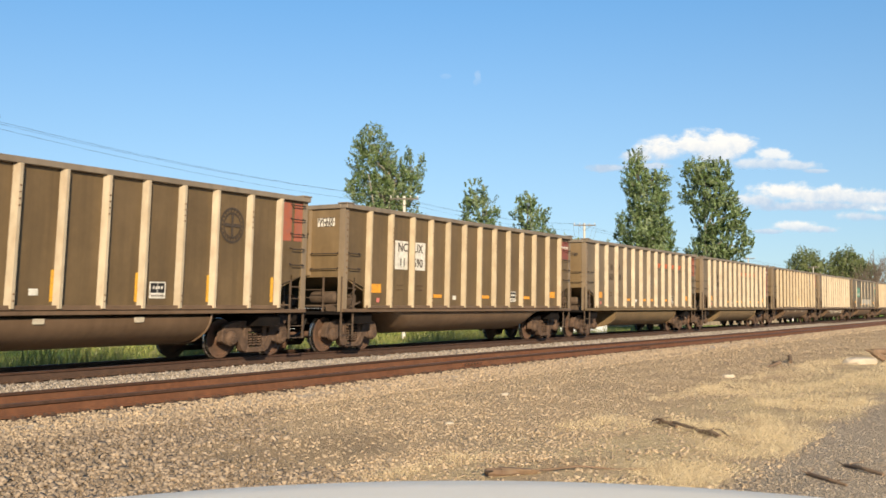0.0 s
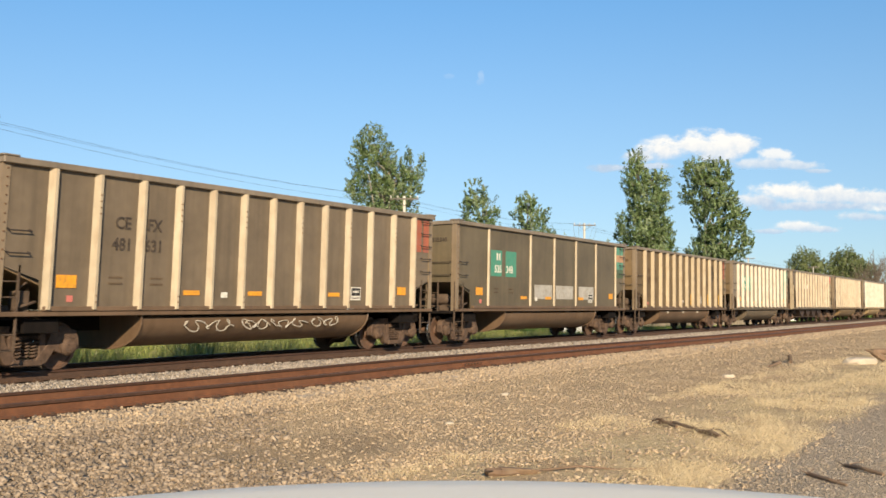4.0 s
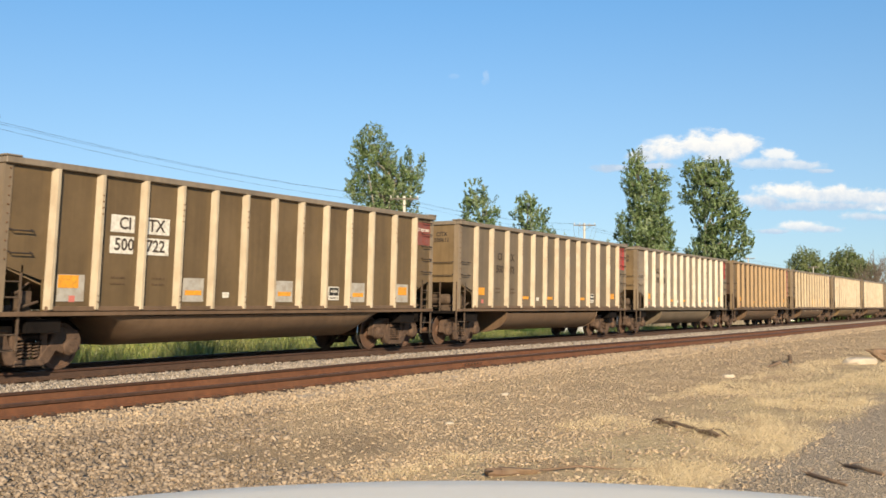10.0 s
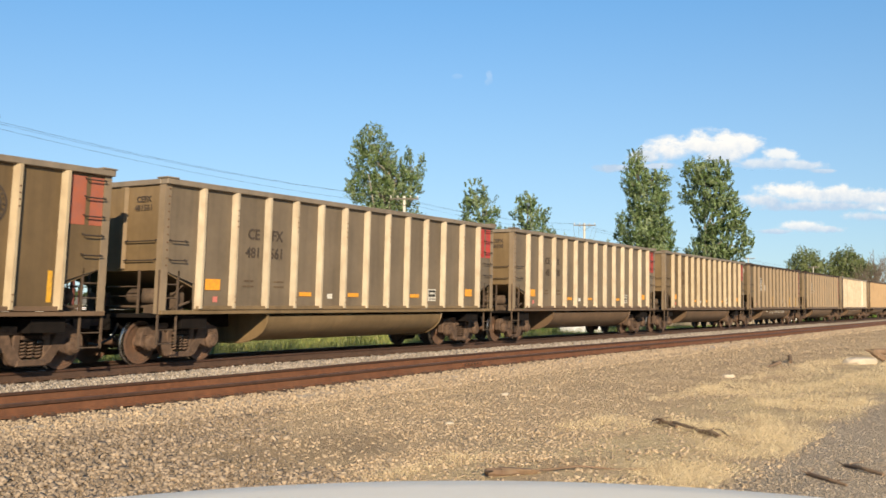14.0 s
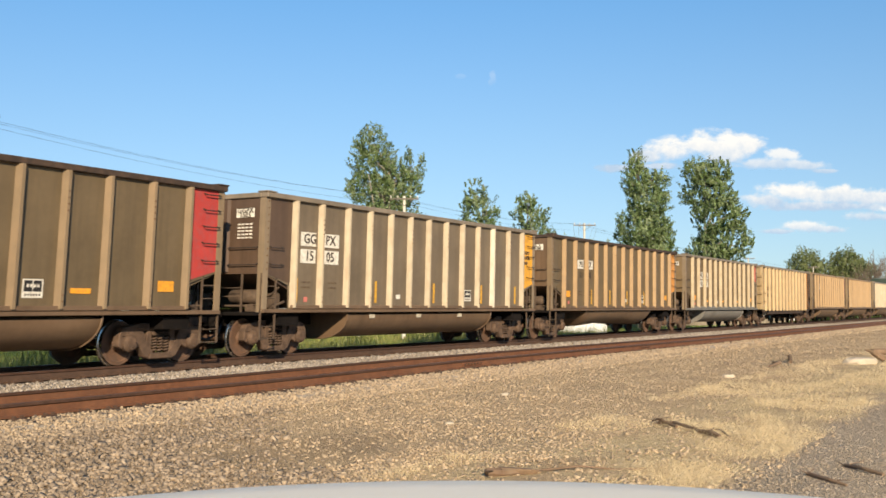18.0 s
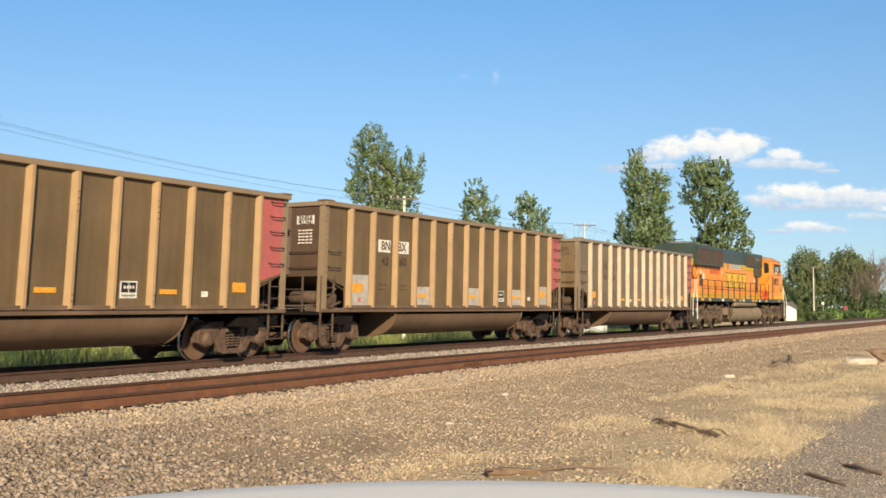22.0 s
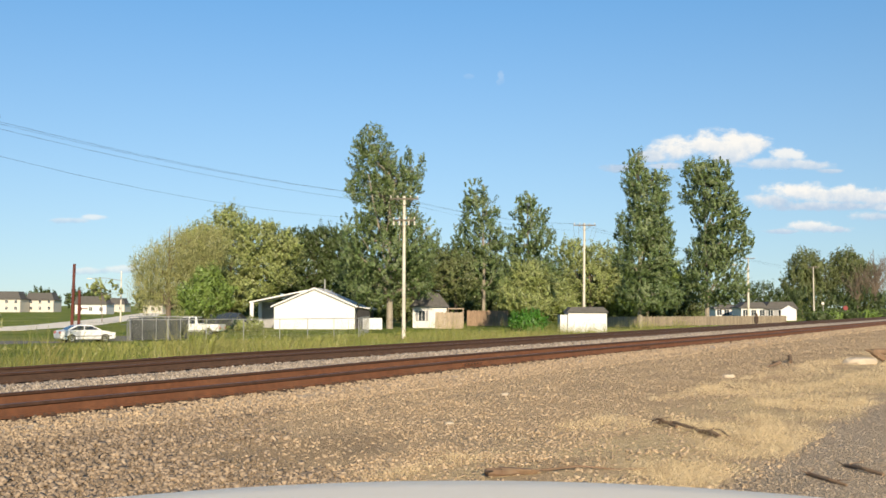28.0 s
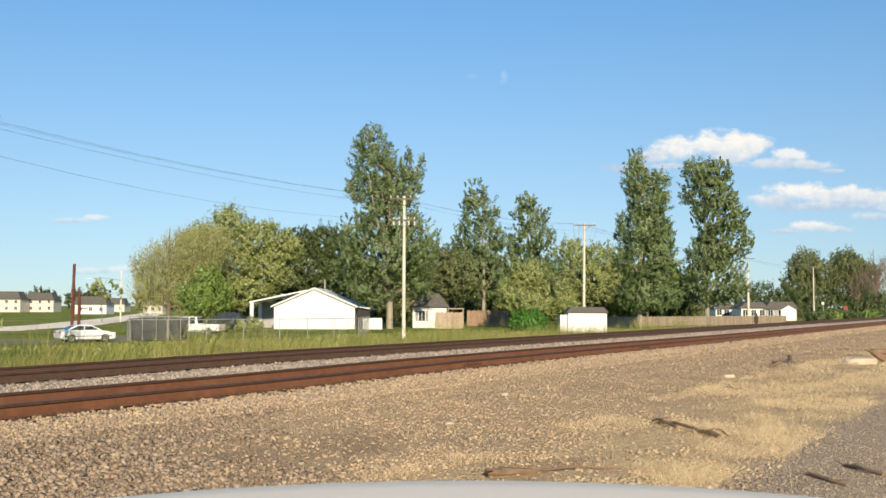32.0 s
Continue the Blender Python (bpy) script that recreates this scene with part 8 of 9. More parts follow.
cloud(-1390, 300, [(0, 6, 80, 14), (80, 18, 60, 12)], 6, "faint flat cloud low over the field", dense=0.6)
cloud(-1330, 118, [(0, 6, 90, 16), (130, 14, 80, 16)], 7, "faint flat cloud low over the field", dense=0.55)
cloud(126, 800, [(0, 40, 14, 26), (-8, 22, 10, 14)], 8, "tiny faint wisp of cloud", drift=97, dense=0.15)
cloud(10, 822, [(0, 25, 22, 12)], 9, "tiny faint wisp of cloud", drift=97, dense=0.08)


# ---------------------------------------------------------------- the locomotive
LOCO_ORANGE = mat("loco_orange", (0.80, 0.265, 0.02), rough=0.42, dust=((0.80, 0.33, 0.10), 0.5, 0.5), var=0.14, scale=0.7, bump=0.05, bscale=6, dirt=(0.40, 0.12, 0.02), dirt_amount=0.35, streak=0.4)
LOCO_RED = mat("loco_faded_red", (0.60, 0.12, 0.025), rough=0.5, var=0.1)
LOCO_GREEN = mat("loco_green", (0.040, 0.058, 0.043), rough=0.45, var=0.25, scale=1.2, dirt=(0.055, 0.06, 0.045), dirt_amount=0.6)
LOCO_YELLOW = mat("loco_yellow", (0.70, 0.44, 0.012), rough=0.45, var=0.1, scale=3, dirt=(0.45, 0.25, 0.02), dirt_amount=0.4)
LOCO_GRILLE = mat("loco_grille", (0.075, 0.047, 0.032), rough=0.7, var=0.25, scale=2, dirt=(0.10, 0.065, 0.04))
LOCO_DUST = mat("loco_dust", (0.225, 0.168, 0.10), rough=0.85, var=0.15, scale=1.0, dirt=(0.15, 0.105, 0.07), dirt_amount=0.5)
LOCO_TRUCK = mat("loco_truck_dust", (0.135, 0.092, 0.056), rough=0.85, var=0.4, scale=3, dirt=(0.045, 0.03, 0.02), dirt_amount=0.75)
FAN_GREY = mat("fan_grey", (0.16, 0.175, 0.16), rough=0.6, var=0.2, scale=3)
NUMBER_BROWN = mat("number_brown", (0.05, 0.022, 0.012), rough=0.6, var=0.2)
RECESS_SHADE = mat("recess_shade_brown", (0.24, 0.075, 0.012), rough=0.7, var=0.2)
FADED_WHITE = mat("faded_stripe", (0.52, 0.44, 0.33), rough=0.6, var=0.15, scale=4)
GLASS = mat("cab_glass", (0.02, 0.025, 0.03), rough=0.06, var=0.05, bump=0, spec=0.8)


def loco_wheel():
    bm = bmesh.new()
    rod(bm, (0, -1.0, 0), (0, 1.0, 0), 0.10, 12)
    for s in (-1, 1):
        prof = [(0.12, 0.66), (0.44, 0.70), (0.56, 0.685), (0.557, 0.715), (0.533, 0.725), (0.528, 0.81), (0.45, 0.815), (0.43, 0.785), (0.18, 0.77), (0.12, 0.83)]
        lathe(bm, [(r, s * h) for r, h in prof], 30)
    me = mesh_of("wheelset", bm, True)
    me.materials.append(WHEEL_FACE)
    me.materials.append(TREAD)
    for poly in me.polygons:
        c = poly.center
        if math.hypot(c.x, c.z) > 0.51 and 0.67 < abs(c.y) < 0.811:
            poly.material_index = 1
    return me


def loco_truck(parent, x, wheel):
    """Three-axle steerable truck: stepped side frames, axle boxes, springs, cylinders and links."""
    bm = bmesh.new()
    box(bm, -2.2, 2.2, -0.8, 0.8, 0.70, 0.95)
    t = part("truck", bm, UNDER_SHADE, parent, "dust-brown three-axle truck", (x, 0, 0))
    for s in (-1, 1):
        bm = bmesh.new()
        prism(bm, [(-2.85, 1.02), (-2.85, 0.66), (-2.55, 0.60), (-2.42, 0.72), (-1.76, 0.72), (-1.60, 0.52), (-0.50, 0.52), (-0.34, 0.72), (0.34, 0.72), (0.50, 0.52), (1.60, 0.52),
                   (1.76, 0.72), (2.42, 0.72), (2.55, 0.60), (2.85, 0.66), (2.85, 1.02), (2.45, 1.10), (1.5, 1.13), (1.15, 1.02), (0.6, 1.02), (0.4, 1.10), (-0.4, 1.10), (-0.6, 1.02), (-1.15, 1.02), (-1.5, 1.13), (-2.45, 1.10)], s * 1.0, s * 1.20)
        box(bm, -2.6, 2.6, *sorted((s * 1.20, s * 1.24)), 0.80, 0.86)
        box(bm, -1.5, -0.6, *sorted((s * 1.20, s * 1.26)), 0.56, 0.76)
        box(bm, 0.6, 1.5, *sorted((s * 1.20, s * 1.26)), 0.56, 0.76)
        part("side_frame", soften(bm, 0.02), LOCO_TRUCK, t)
        for dx in (-2.09, 0, 2.09):
            bm = bmesh.new()
            prism(bm, [(-0.33, 0.42), (-0.22, 0.24), (0.22, 0.24), (0.33, 0.42), (0.33, 0.72), (0.22, 0.82), (-0.22, 0.82), (-0.33, 0.72)], s * 1.02, s * 1.25)
            lathe(bm, [(0.18, s * 1.2), (0.18, s * 1.30), (0.11, s * 1.34), (0.03, s * 1.35)], 14, (0, 0, 0.533))
            part("axle_box", soften(bm, 0.015), LOCO_TRUCK, t, at=(dx, 0, 0))
            bm = bmesh.new()
            pipe(bm, [(-0.42, s * 1.24, 0.92), (-0.46, s * 1.26, 0.55), (-0.30, s * 1.27, 0.36), (0.05, s * 1.26, 0.30), (0.36, s * 1.24, 0.42)], 0.028, 5)
            rod(bm, (0.34, s * 1.22, 0.95), (0.44, s * 1.25, 0.45), 0.035, 6)
            part("link_rod", bm, LOCO_TRUCK, t, at=(dx, 0, 0))
        for dx in (-1.05, 1.05):
            bm = bmesh.new()
            for k in range(4):
                lathe(bm, [(0.20, 1.06 + 0.065 * k), (0.25, 1.075 + 0.065 * k), (0.25, 1.10 + 0.065 * k), (0.20, 1.115 + 0.065 * k)], 14, (0, s * 1.05, 0), "z")
            part("spring_pad", bm, LOCO_TRUCK, t, at=(dx, 0, 0))
        for dx, z in ((-1.55, 1.13), (0.15, 1.14), (1.75, 1.13)):
            bm = bmesh.new()
            lathe(bm, [(0.05, -0.32), (0.11, -0.28), (0.13, -0.1), (0.13, 0.16), (0.08, 0.22), (0.06, 0.36)], 12, (0, s * 1.22, z), "x")
            box(bm, -0.06, 0.06, s * 1.22 - 0.05, s * 1.22 + 0.05, z - 0.22, z - 0.1)
            part("brake_cylinder", bm, LOCO_TRUCK, t, at=(dx, 0, 0), smooth=True)
        rnd = random.Random(int(x * 10) + s)
        for k in range(16):
            bm = bmesh.new()
            px, pz = rnd.uniform(-2.9, 2.9), rnd.uniform(0.62, 1.35)
            if k % 2:
                pipe(bm, [(px, s * 1.2, pz), (px + rnd.uniform(-0.2, 0.3), s * 1.3, pz - rnd.uniform(0.05, 0.2)), (px + rnd.uniform(0.2, 0.7), s * 1.27, pz - rnd.uniform(-0.1, 0.25))], rnd.uniform(0.018, 0.032), 5)
                part("hose", bm, LOCO_TRUCK if k % 4 == 1 else STEEL_DARK, t)
            else:
                w_, h_ = rnd.uniform(0.07, 0.2), rnd.uniform(0.06, 0.18)
                box(bm, px - w_, px + w_, *sorted((s * 1.08, s * 1.25)), pz - h_, pz + h_)
                part("bracket", soften(bm, 0.02), LOCO_TRUCK if k % 4 else STEEL_DARK, t)
    for dx in (-2.09, 0, 2.09):
        w = new("wheelset", wheel)
        w.parent = t
        w.location = (dx, 0, 0.533)
        WHEELS.append(w)


def striped(parent, x0, x1, z0, z1, y, material, lines=2, face="side"):
    """A band of bright stripes parted by thin dark lines."""
    n = lines + 1
    h = (z1 - z0) / n
    for k in range(n):
        a, b = z0 + k * h + 0.012, z0 + (k + 1) * h - 0.012
        bm = bmesh.new()
        if face == "side":
            box(bm, x0, x1, y - 0.010, y, a, b)
        else:
            box(bm, y - 0.010, y, x0, x1, a, b)
        part("stripe", bm, material, parent)


def grille(parent, x0, x1, z0, z1, y, step=0.10, lean=0.0):
    """A framed screen of upright bars before a black panel standing for the shaded inside."""
    bm = bmesh.new()
    box(bm, x0, x1, y - 0.04, y, z0, z1)
    g = part("grille", bm, BLACK_PAINT, parent, "dark brown radiator screen")
    bm = bmesh.new()
    k = int((x1 - x0) / step)
    for i in range(k):
        a = x0 + (i + 0.25) * step
        box(bm, a, a + step * 0.55, y - 0.085, y - 0.042, z0 + 0.04, z1 - 0.04)
    tagged(part("screen", bm, LOCO_GRILLE, g), kind="stuff")
    bm = bmesh.new()
    for a, b, c, d in ((x0 - 0.03, x1 + 0.03, z0 - 0.04, z0 + 0.04), (x0 - 0.03, x1 + 0.03, z1 - 0.04, z1 + 0.04)):
        box(bm, a, b, y - 0.10, y - 0.001, c, d)
    for a in (x0, x1):
        box(bm, a - 0.03, a + 0.03, y - 0.098, y - 0.001, z0 + 0.042, z1 - 0.042)
    part("screen_frame", bm, LOCO_GREEN, g)


def locomotive():
    loco = thing("locomotive", "orange diesel locomotive with dark green roof and yellow stripes", "locomotive")
    # frame, tank, couplers
    bm = bmesh.new()
    box(bm, -0.55, 20.75, -1.52, 1.52, 1.50, 1.68)
    part("walkway", soften(bm, 0.01), LOCO_GREEN, loco, "dark green walkway sill")
    bm = bmesh.new()
    box(bm, -0.9, 21.0, -0.5, 0.5, 0.95, 1.498)
    box(bm, 6.4, 14.6, -1.2, 1.2, 1.2, 1.498)
    # dark filler boxes added behind the trucks to stand for shade
    box(bm, 0.0, 6.3, -0.98, 0.98, 1.12, 1.498)
    box(bm, 14.7, 20.5, -0.98, 0.98, 1.12, 1.498)
    part("underframe", bm, UNDER_SHADE, loco)
    bm = bmesh.new()
    prof = [(-0.98 - 0.46 * math.cos(a), 0.78 - 0.47 * math.sin(a)) for a in np.linspace(-0.95, math.pi / 2, 13)]
    prof += [(-y, z) for y, z in reversed(prof)]
    prism(bm, prof, 7.15, 14.15, "x")
    part("fuel_tank", bm, LOCO_DUST, loco, "dusty tan fuel tank", smooth=True)
    bm = bmesh.new()
    prism(bm, [(6.55, 1.2), (6.75, 0.55), (7.14, 0.32), (7.14, 1.2)], -1.3, 1.3)
    box(bm, 6.2, 6.9, -1.38, -0.9, 0.75, 1.15)
    part("tank_apron", bm, LOCO_DUST, loco)
    bm = bmesh.new()
    lathe(bm, [(0.05, 7.6), (0.13, 7.66), (0.14, 7.75), (0.14, 12.6), (0.12, 12.7), (0.04, 12.74)], 16, (0, -1.38, 1.35), "x")
    part("air_reservoir", bm, LOCO_DUST, loco, "long tan air reservoir pipe", smooth=True)
    bm = bmesh.new()
    pipe(bm, [(6.9, -1.45, 1.32), (7.0, -1.46, 0.9), (6.7, -1.45, 0.6), (6.75, -1.45, 0.4)], 0.03)
    pipe(bm, [(5.9, -1.3, 1.42), (6.3, -1.42, 1.4), (6.5, -1.45, 1.1), (6.45, -1.42, 0.7)], 0.03)
    part("hose", bm, STEEL_DARK, loco)
    wheel = loco_wheel()
    loco_truck(loco, 3.08, wheel)
    loco_truck(loco, 17.9, wheel)
    for x, turn in ((-0.55, 0), (20.7, math.pi)):
        part("coupler", M["coupler"], STEEL_DARK, loco, at=Matrix.Translation((x, 0, -0.02)) @ Matrix.Rotation(turn, 4, "Z"))
    # long hood: orange sides, green top with sloped shoulders
    bm = bmesh.new()
    prism(bm, [(0.32, -0.92), (0.42, -1.0), (16.4, -1.0), (16.4, 1.0), (0.42, 1.0), (0.32, 0.92)], 1.69, 3.46, "z")
    part("hood", bm, LOCO_ORANGE, loco, "orange long hood")
    bm = bmesh.new()
    prism(bm, [(-1.0, 3.462), (1.0, 3.462), (1.0, 4.40), (0.80, 4.58), (-0.80, 4.58), (-1.0, 4.40)], 0.33, 16.4, "x")
    part("hood_top", soften(bm, 0.02), LOCO_GREEN, loco, "dark green hood top")
    bm = bmesh.new()
    prism(bm, [(-1.20, 3.48), (-1.005, 3.42), (-1.005, 4.44), (-1.14, 4.40)], 0.92, 5.92, "x")
    prism(bm, [(1.20, 3.48), (1.005, 3.42), (1.005, 4.44), (1.14, 4.40)], 0.92, 5.92, "x")
    box(bm, 0.92, 5.92, -0.9, 0.9, 4.46, 4.62)
    part("radiator_box", bm, LOCO_GREEN, loco)
    grille(loco, 0.98, 3.36, 3.50, 4.38, -1.17)
    grille(loco, 3.44, 5.86, 3.50, 4.38, -1.17)
    for x in (1.7, 3.2, 4.7):
        bm = bmesh.new()
        lathe(bm, [(0.70, 4.61), (0.70, 4.69), (0.64, 4.73), (0.34, 4.74), (0.30, 4.70), (0.05, 4.71)], 20, (x, 0, 0), "z")
        part("roof_fan", bm, FAN_GREY, loco, "round grey roof fan", smooth=True)
    bm = bmesh.new()
    for k in range(3):
        rod(bm, (6.45, -0.25 + 0.25 * k, 4.68), (6.9, -0.3 + 0.28 * k, 4.76), 0.03, 8, 0.09)
    box(bm, 6.3, 6.6, -0.32, 0.32, 4.58, 4.70)
    part("horn", bm, BLACK_PAINT, loco, "cluster of black air horns")
    bm = bmesh.new()
    box(bm, 7.0, 11.6, -0.7, 0.7, 4.582, 4.64)
    part("engine_hatch", soften(bm, 0.02), LOCO_GREEN, loco)
    bm = bmesh.new()
    box(bm, 11.9, 16.38, -1.02, 1.02, 3.80, 4.61)
    part("brake_hatch", soften(bm, 0.03), LOCO_GREEN, loco)
    grille(loco, 12.0, 13.9, 3.80, 4.42, -1.025)
    bm = bmesh.new()
    box(bm, 14.0, 15.6, -1.05, -1.0, 3.16, 3.796)
    part("filter_box", bm, LOCO_GREEN, loco)
    grille(loco, 14.04, 15.56, 3.20, 3.76, -1.052, 0.09)
    for x in (14.5, 15.1):
        bm = bmesh.new()
        box(bm, x - 0.04, x + 0.04, -1.08, -1.06, 4.24, 4.30)
        part("latch", bm, WHITE_PAINT, loco)
    # stripes
    striped(loco, 0.44, 0.90, 3.47, 3.80, -1.004, LOCO_YELLOW)
    striped(loco, -0.9, 0.9, 3.47, 3.80, 0.318, LOCO_YELLOW, face="end")
    striped(loco, 5.96, 7.6, 3.45, 3.75, -1.004, LOCO_YELLOW)
    striped(loco, 8.05, 10.9, 3.45, 3.75, -1.004, FADED_WHITE)
    striped(loco, 10.92, 13.95, 3.47, 3.78, -1.004, LOCO_YELLOW)
    striped(loco, 15.64, 16.38, 3.40, 3.78, -1.004, LOCO_YELLOW)
    bm = bmesh.new()
    box(bm, 7.61, 8.04, -1.012, -1.004, 3.45, 3.75)
    part("patch", bm, LOCO_RED, loco)
    striped(loco, 0.44, 16.38, 1.72, 1.94, -1.004, LOCO_YELLOW, 1)
    striped(loco, 17.40, 19.94, 1.72, 1.92, -1.504, LOCO_YELLOW, 1)
    # doors and panels down the side
    for x0, x1, z0, z1, m, nm in ((1.90, 3.02, 2.02, 3.30, LOCO_ORANGE, "hood_door"), (3.10, 3.95, 2.0, 3.42, LOCO_ORANGE, "hood_door"), (4.02, 5.92, 3.05, 3.34, LOCO_RED, "red_panel"),
                                  (4.10, 4.66, 2.02, 3.0, LOCO_ORANGE, "hood_door"), (4.70, 5.26, 2.02, 3.0, LOCO_ORANGE, "hood_door"), (5.30, 5.86, 2.02, 3.0, LOCO_ORANGE, "hood_door"), (6.0, 6.75, 2.0, 3.40, LOCO_ORANGE, "hood_door"),
                                  (12.35, 13.6, 2.0, 3.38, LOCO_ORANGE, "hood_door"), (13.85, 14.35, 1.98, 3.16, LOCO_ORANGE, "hood_door"), (15.0, 15.85, 2.0, 3.14, LOCO_ORANGE, "hood_door")):
        bm = bmesh.new()
        box(bm, x0, x1, -1.022, -1.001, z0, z1)
        d = part(nm, soften(bm, 0.008), m, loco)
        if nm == "hood_door":
            bm = bmesh.new()
            box(bm, x0 + 0.08, x0 + 0.24, -1.03, -1.022, (z0 + z1) / 2 - 0.02, (z0 + z1) / 2 + 0.02)
            box(bm, x0 + 0.3 * (x1 - x0), x0 + 0.3 * (x1 - x0) + 0.10, -1.03, -1.022, z1 - 0.2, z1 - 0.16)
            part("latch", bm, LOCO_GRILLE, d)
    for i in range(7):
        bm = bmesh.new()
        x0 = 6.82 + 0.79 * i
        box(bm, x0, x0 + 0.75, -1.016, -1.001, 2.0, 3.40)
        part("hood_door", soften(bm, 0.006), LOCO_ORANGE, loco)
    bm = bmesh.new()
    box(bm, 1.96, 2.42, -1.034, -1.023, 2.38, 2.95)
    for k in range(9):
        box(bm, 1.98 + 0.048 * k, 2.00 + 0.048 * k, -1.05, -1.034, 2.40, 2.93)
    part("louvre", bm, LOCO_GRILLE, loco)
    for x, z, w, h in ((2.2, 3.12, 0.36, 0.14), (2.74, 2.88, 0.34, 0.30), (1.5, 3.05, 0.2, 0.12), (6.5, 3.22, 0.16, 0.12), (13.95, 2.86, 0.34, 0.16), (6.35, 2.45, 0.14, 0.1)):
        bm = bmesh.new()
        box(bm, x - w / 2, x + w / 2, -1.040, -1.030, z - h / 2, z + h / 2)
        part("notice", bm, WHITE_PAINT, loco)
    bm = bmesh.new()
    box(bm, 14.42, 14.88, -1.03, -1.001, 2.10, 3.16)
    for k in range(5):
        box(bm, 14.45 + 0.09 * k, 14.49 + 0.09 * k, -1.06, -1.03, 2.14, 3.12)
    part("cab_side_grille", bm, LOCO_GRILLE, loco)
    # big yellow wordmark kept as plain outlined slabs
    for x, w in ((7.95, 1.08), (9.32, 1.12), (10.55, 0.76), (11.55, 0.86)):
        z0, z1 = 2.36, 3.18
        for grow_by, y, m in ((0.05, -1.022, BLACK_PAINT), (0.0, -1.030, LOCO_YELLOW)):
            bm = bmesh.new()
            g = grow_by
            h = w / 2
            prism(bm, [(-h - g, z0 - g), (h + g, z0 - g), (h + g, z0 + 0.17 + g), (h * 0.72 + g, z0 + 0.21 + g), (h * 0.72 + g, z1 - 0.21 - g), (h + g, z1 - 0.17 - g),
                       (h + g, z1 + g), (-h - g, z1 + g), (-h - g, z1 - 0.17 - g), (-h * 0.72 - g, z1 - 0.21 - g), (-h * 0.72 - g, z0 + 0.21 + g), (-h - g, z0 + 0.17 + g)], y, y + 0.02 if g else y + 0.006)
            part("wordmark_slab", bm, m, loco, at=(x, 0, 0))
    bm = bmesh.new()
    pipe(bm, [(0.5, -0.6, 4.56), (0.5, -0.6, 4.78), (0.5, 0.5, 4.78), (0.5, 0.5, 4.56)], 0.02, 5)
    part("roof_rail", bm, GRAB, loco)
    # rear face
    face = Matrix.Rotation(radians(-90), 4, "Z")
    part("lettering", text_mesh("8952", 0.20, 1.15), BLACK_PAINT, loco, "dark road number", Matrix.Translation((0.312, -0.38, 3.22)) @ face)
    bm = bmesh.new()
    box(bm, 0.22, 0.32, 0.25, 0.62, 3.90, 4.22)
    hl = part("headlight", soften(bm, 0.02), BLACK_PAINT, loco)
    for dz in (-0.08, 0.08):
        bm = bmesh.new()
        lathe(bm, [(0.07, 0.22), (0.07, 0.20), (0.05, 0.19)], 12, (0, 0.43, 4.06 + dz), "x")
        part("lamp", bm, LENS, hl)
    bm = bmesh.new()
    box(bm, 0.296, 0.318, -0.62, 0.62, 1.75, 3.0)
    part("rear_door", soften(bm, 0.008), LOCO_ORANGE, loco)
    bm = bmesh.new()
    lathe(bm, [(0.11, 0.292), (0.11, 0.285), (0.08, 0.283)], 14, (0, -0.42, 2.72), "x")
    part("round_badge", bm, LOCO_RED, loco)
    # hand brake wheel; a flat plate carries the shade of its recess in colour
    bm = bmesh.new()
    box(bm, 0.55, 1.55, -1.012, -1.001, 2.70, 3.40)
    part("recess", bm, RECESS_SHADE, loco)
    bm = bmesh.new()
    for a in range(16):
        t0, t1 = 2 * math.pi * a / 16, 2 * math.pi * (a + 1) / 16
        rod(bm, (0.27 * math.cos(t0), 0, 0.27 * math.sin(t0)), (0.27 * math.cos(t1), 0, 0.27 * math.sin(t1)), 0.03, 6)
    for a in range(5):
        t0 = 2 * math.pi * a / 5 + 0.3
        rod(bm, (0, 0, 0), (0.27 * math.cos(t0), 0, 0.27 * math.sin(t0)), 0.025, 5)
    part("brake_wheel", bm, LOCO_ORANGE, loco, "orange spoked hand brake wheel", (0.95, -1.08, 3.02))
    # cab
    bm = bmesh.new()
    prism(bm, [(16.42, 1.69), (19.64, 1.69), (19.64, 3.34), (19.25, 4.28), (16.42, 4.36)], -1.5, 1.5)
    part("cab", soften(bm, 0.03), LOCO_ORANGE, loco, "orange cab and nose")
    bm = bmesh.new()
    prism(bm, [(19.645, -1.5), (19.95, -1.5), (20.32, -1.43), (20.56, -1.24), (20.66, -0.9), (20.66, 0.9), (20.56, 1.24), (20.32, 1.43), (19.95, 1.5), (19.645, 1.5)], 1.69, 3.42, "z")
    part("nose", soften(bm, 0.05, 2), LOCO_ORANGE, loco, "orange rounded nose")
    bm = bmesh.new()
    prism(bm, [(19.90, 3.422), (20.58, 3.422), (20.48, 3.66), (19.96, 3.74)], -1.15, 0.6)
    part("nose_top", soften(bm, 0.03), LOCO_GREEN, loco, "dark green anti-glare nose top")
    for k, (x, h) in enumerate(((19.8, 0.16), (19.95, 0.10), (20.05, 0.14))):
        bm = bmesh.new()
        lathe(bm, [(0.06, 3.62), (0.06, 3.70 + h), (0.03, 3.72 + h)], 10, (x + 0.3, -0.95 + 0.2 * k, 0), "z")
        part("nose_fitting", bm, LOCO_GREEN, loco)
    bm = bmesh.new()
    prism(bm, [(17.36, 4.06), (19.28, 4.02), (19.28, 4.06), (17.36, 4.12)], -1.66, -1.501)
    part("visor", bm, LOCO_ORANGE, loco)
    bm = bmesh.new()
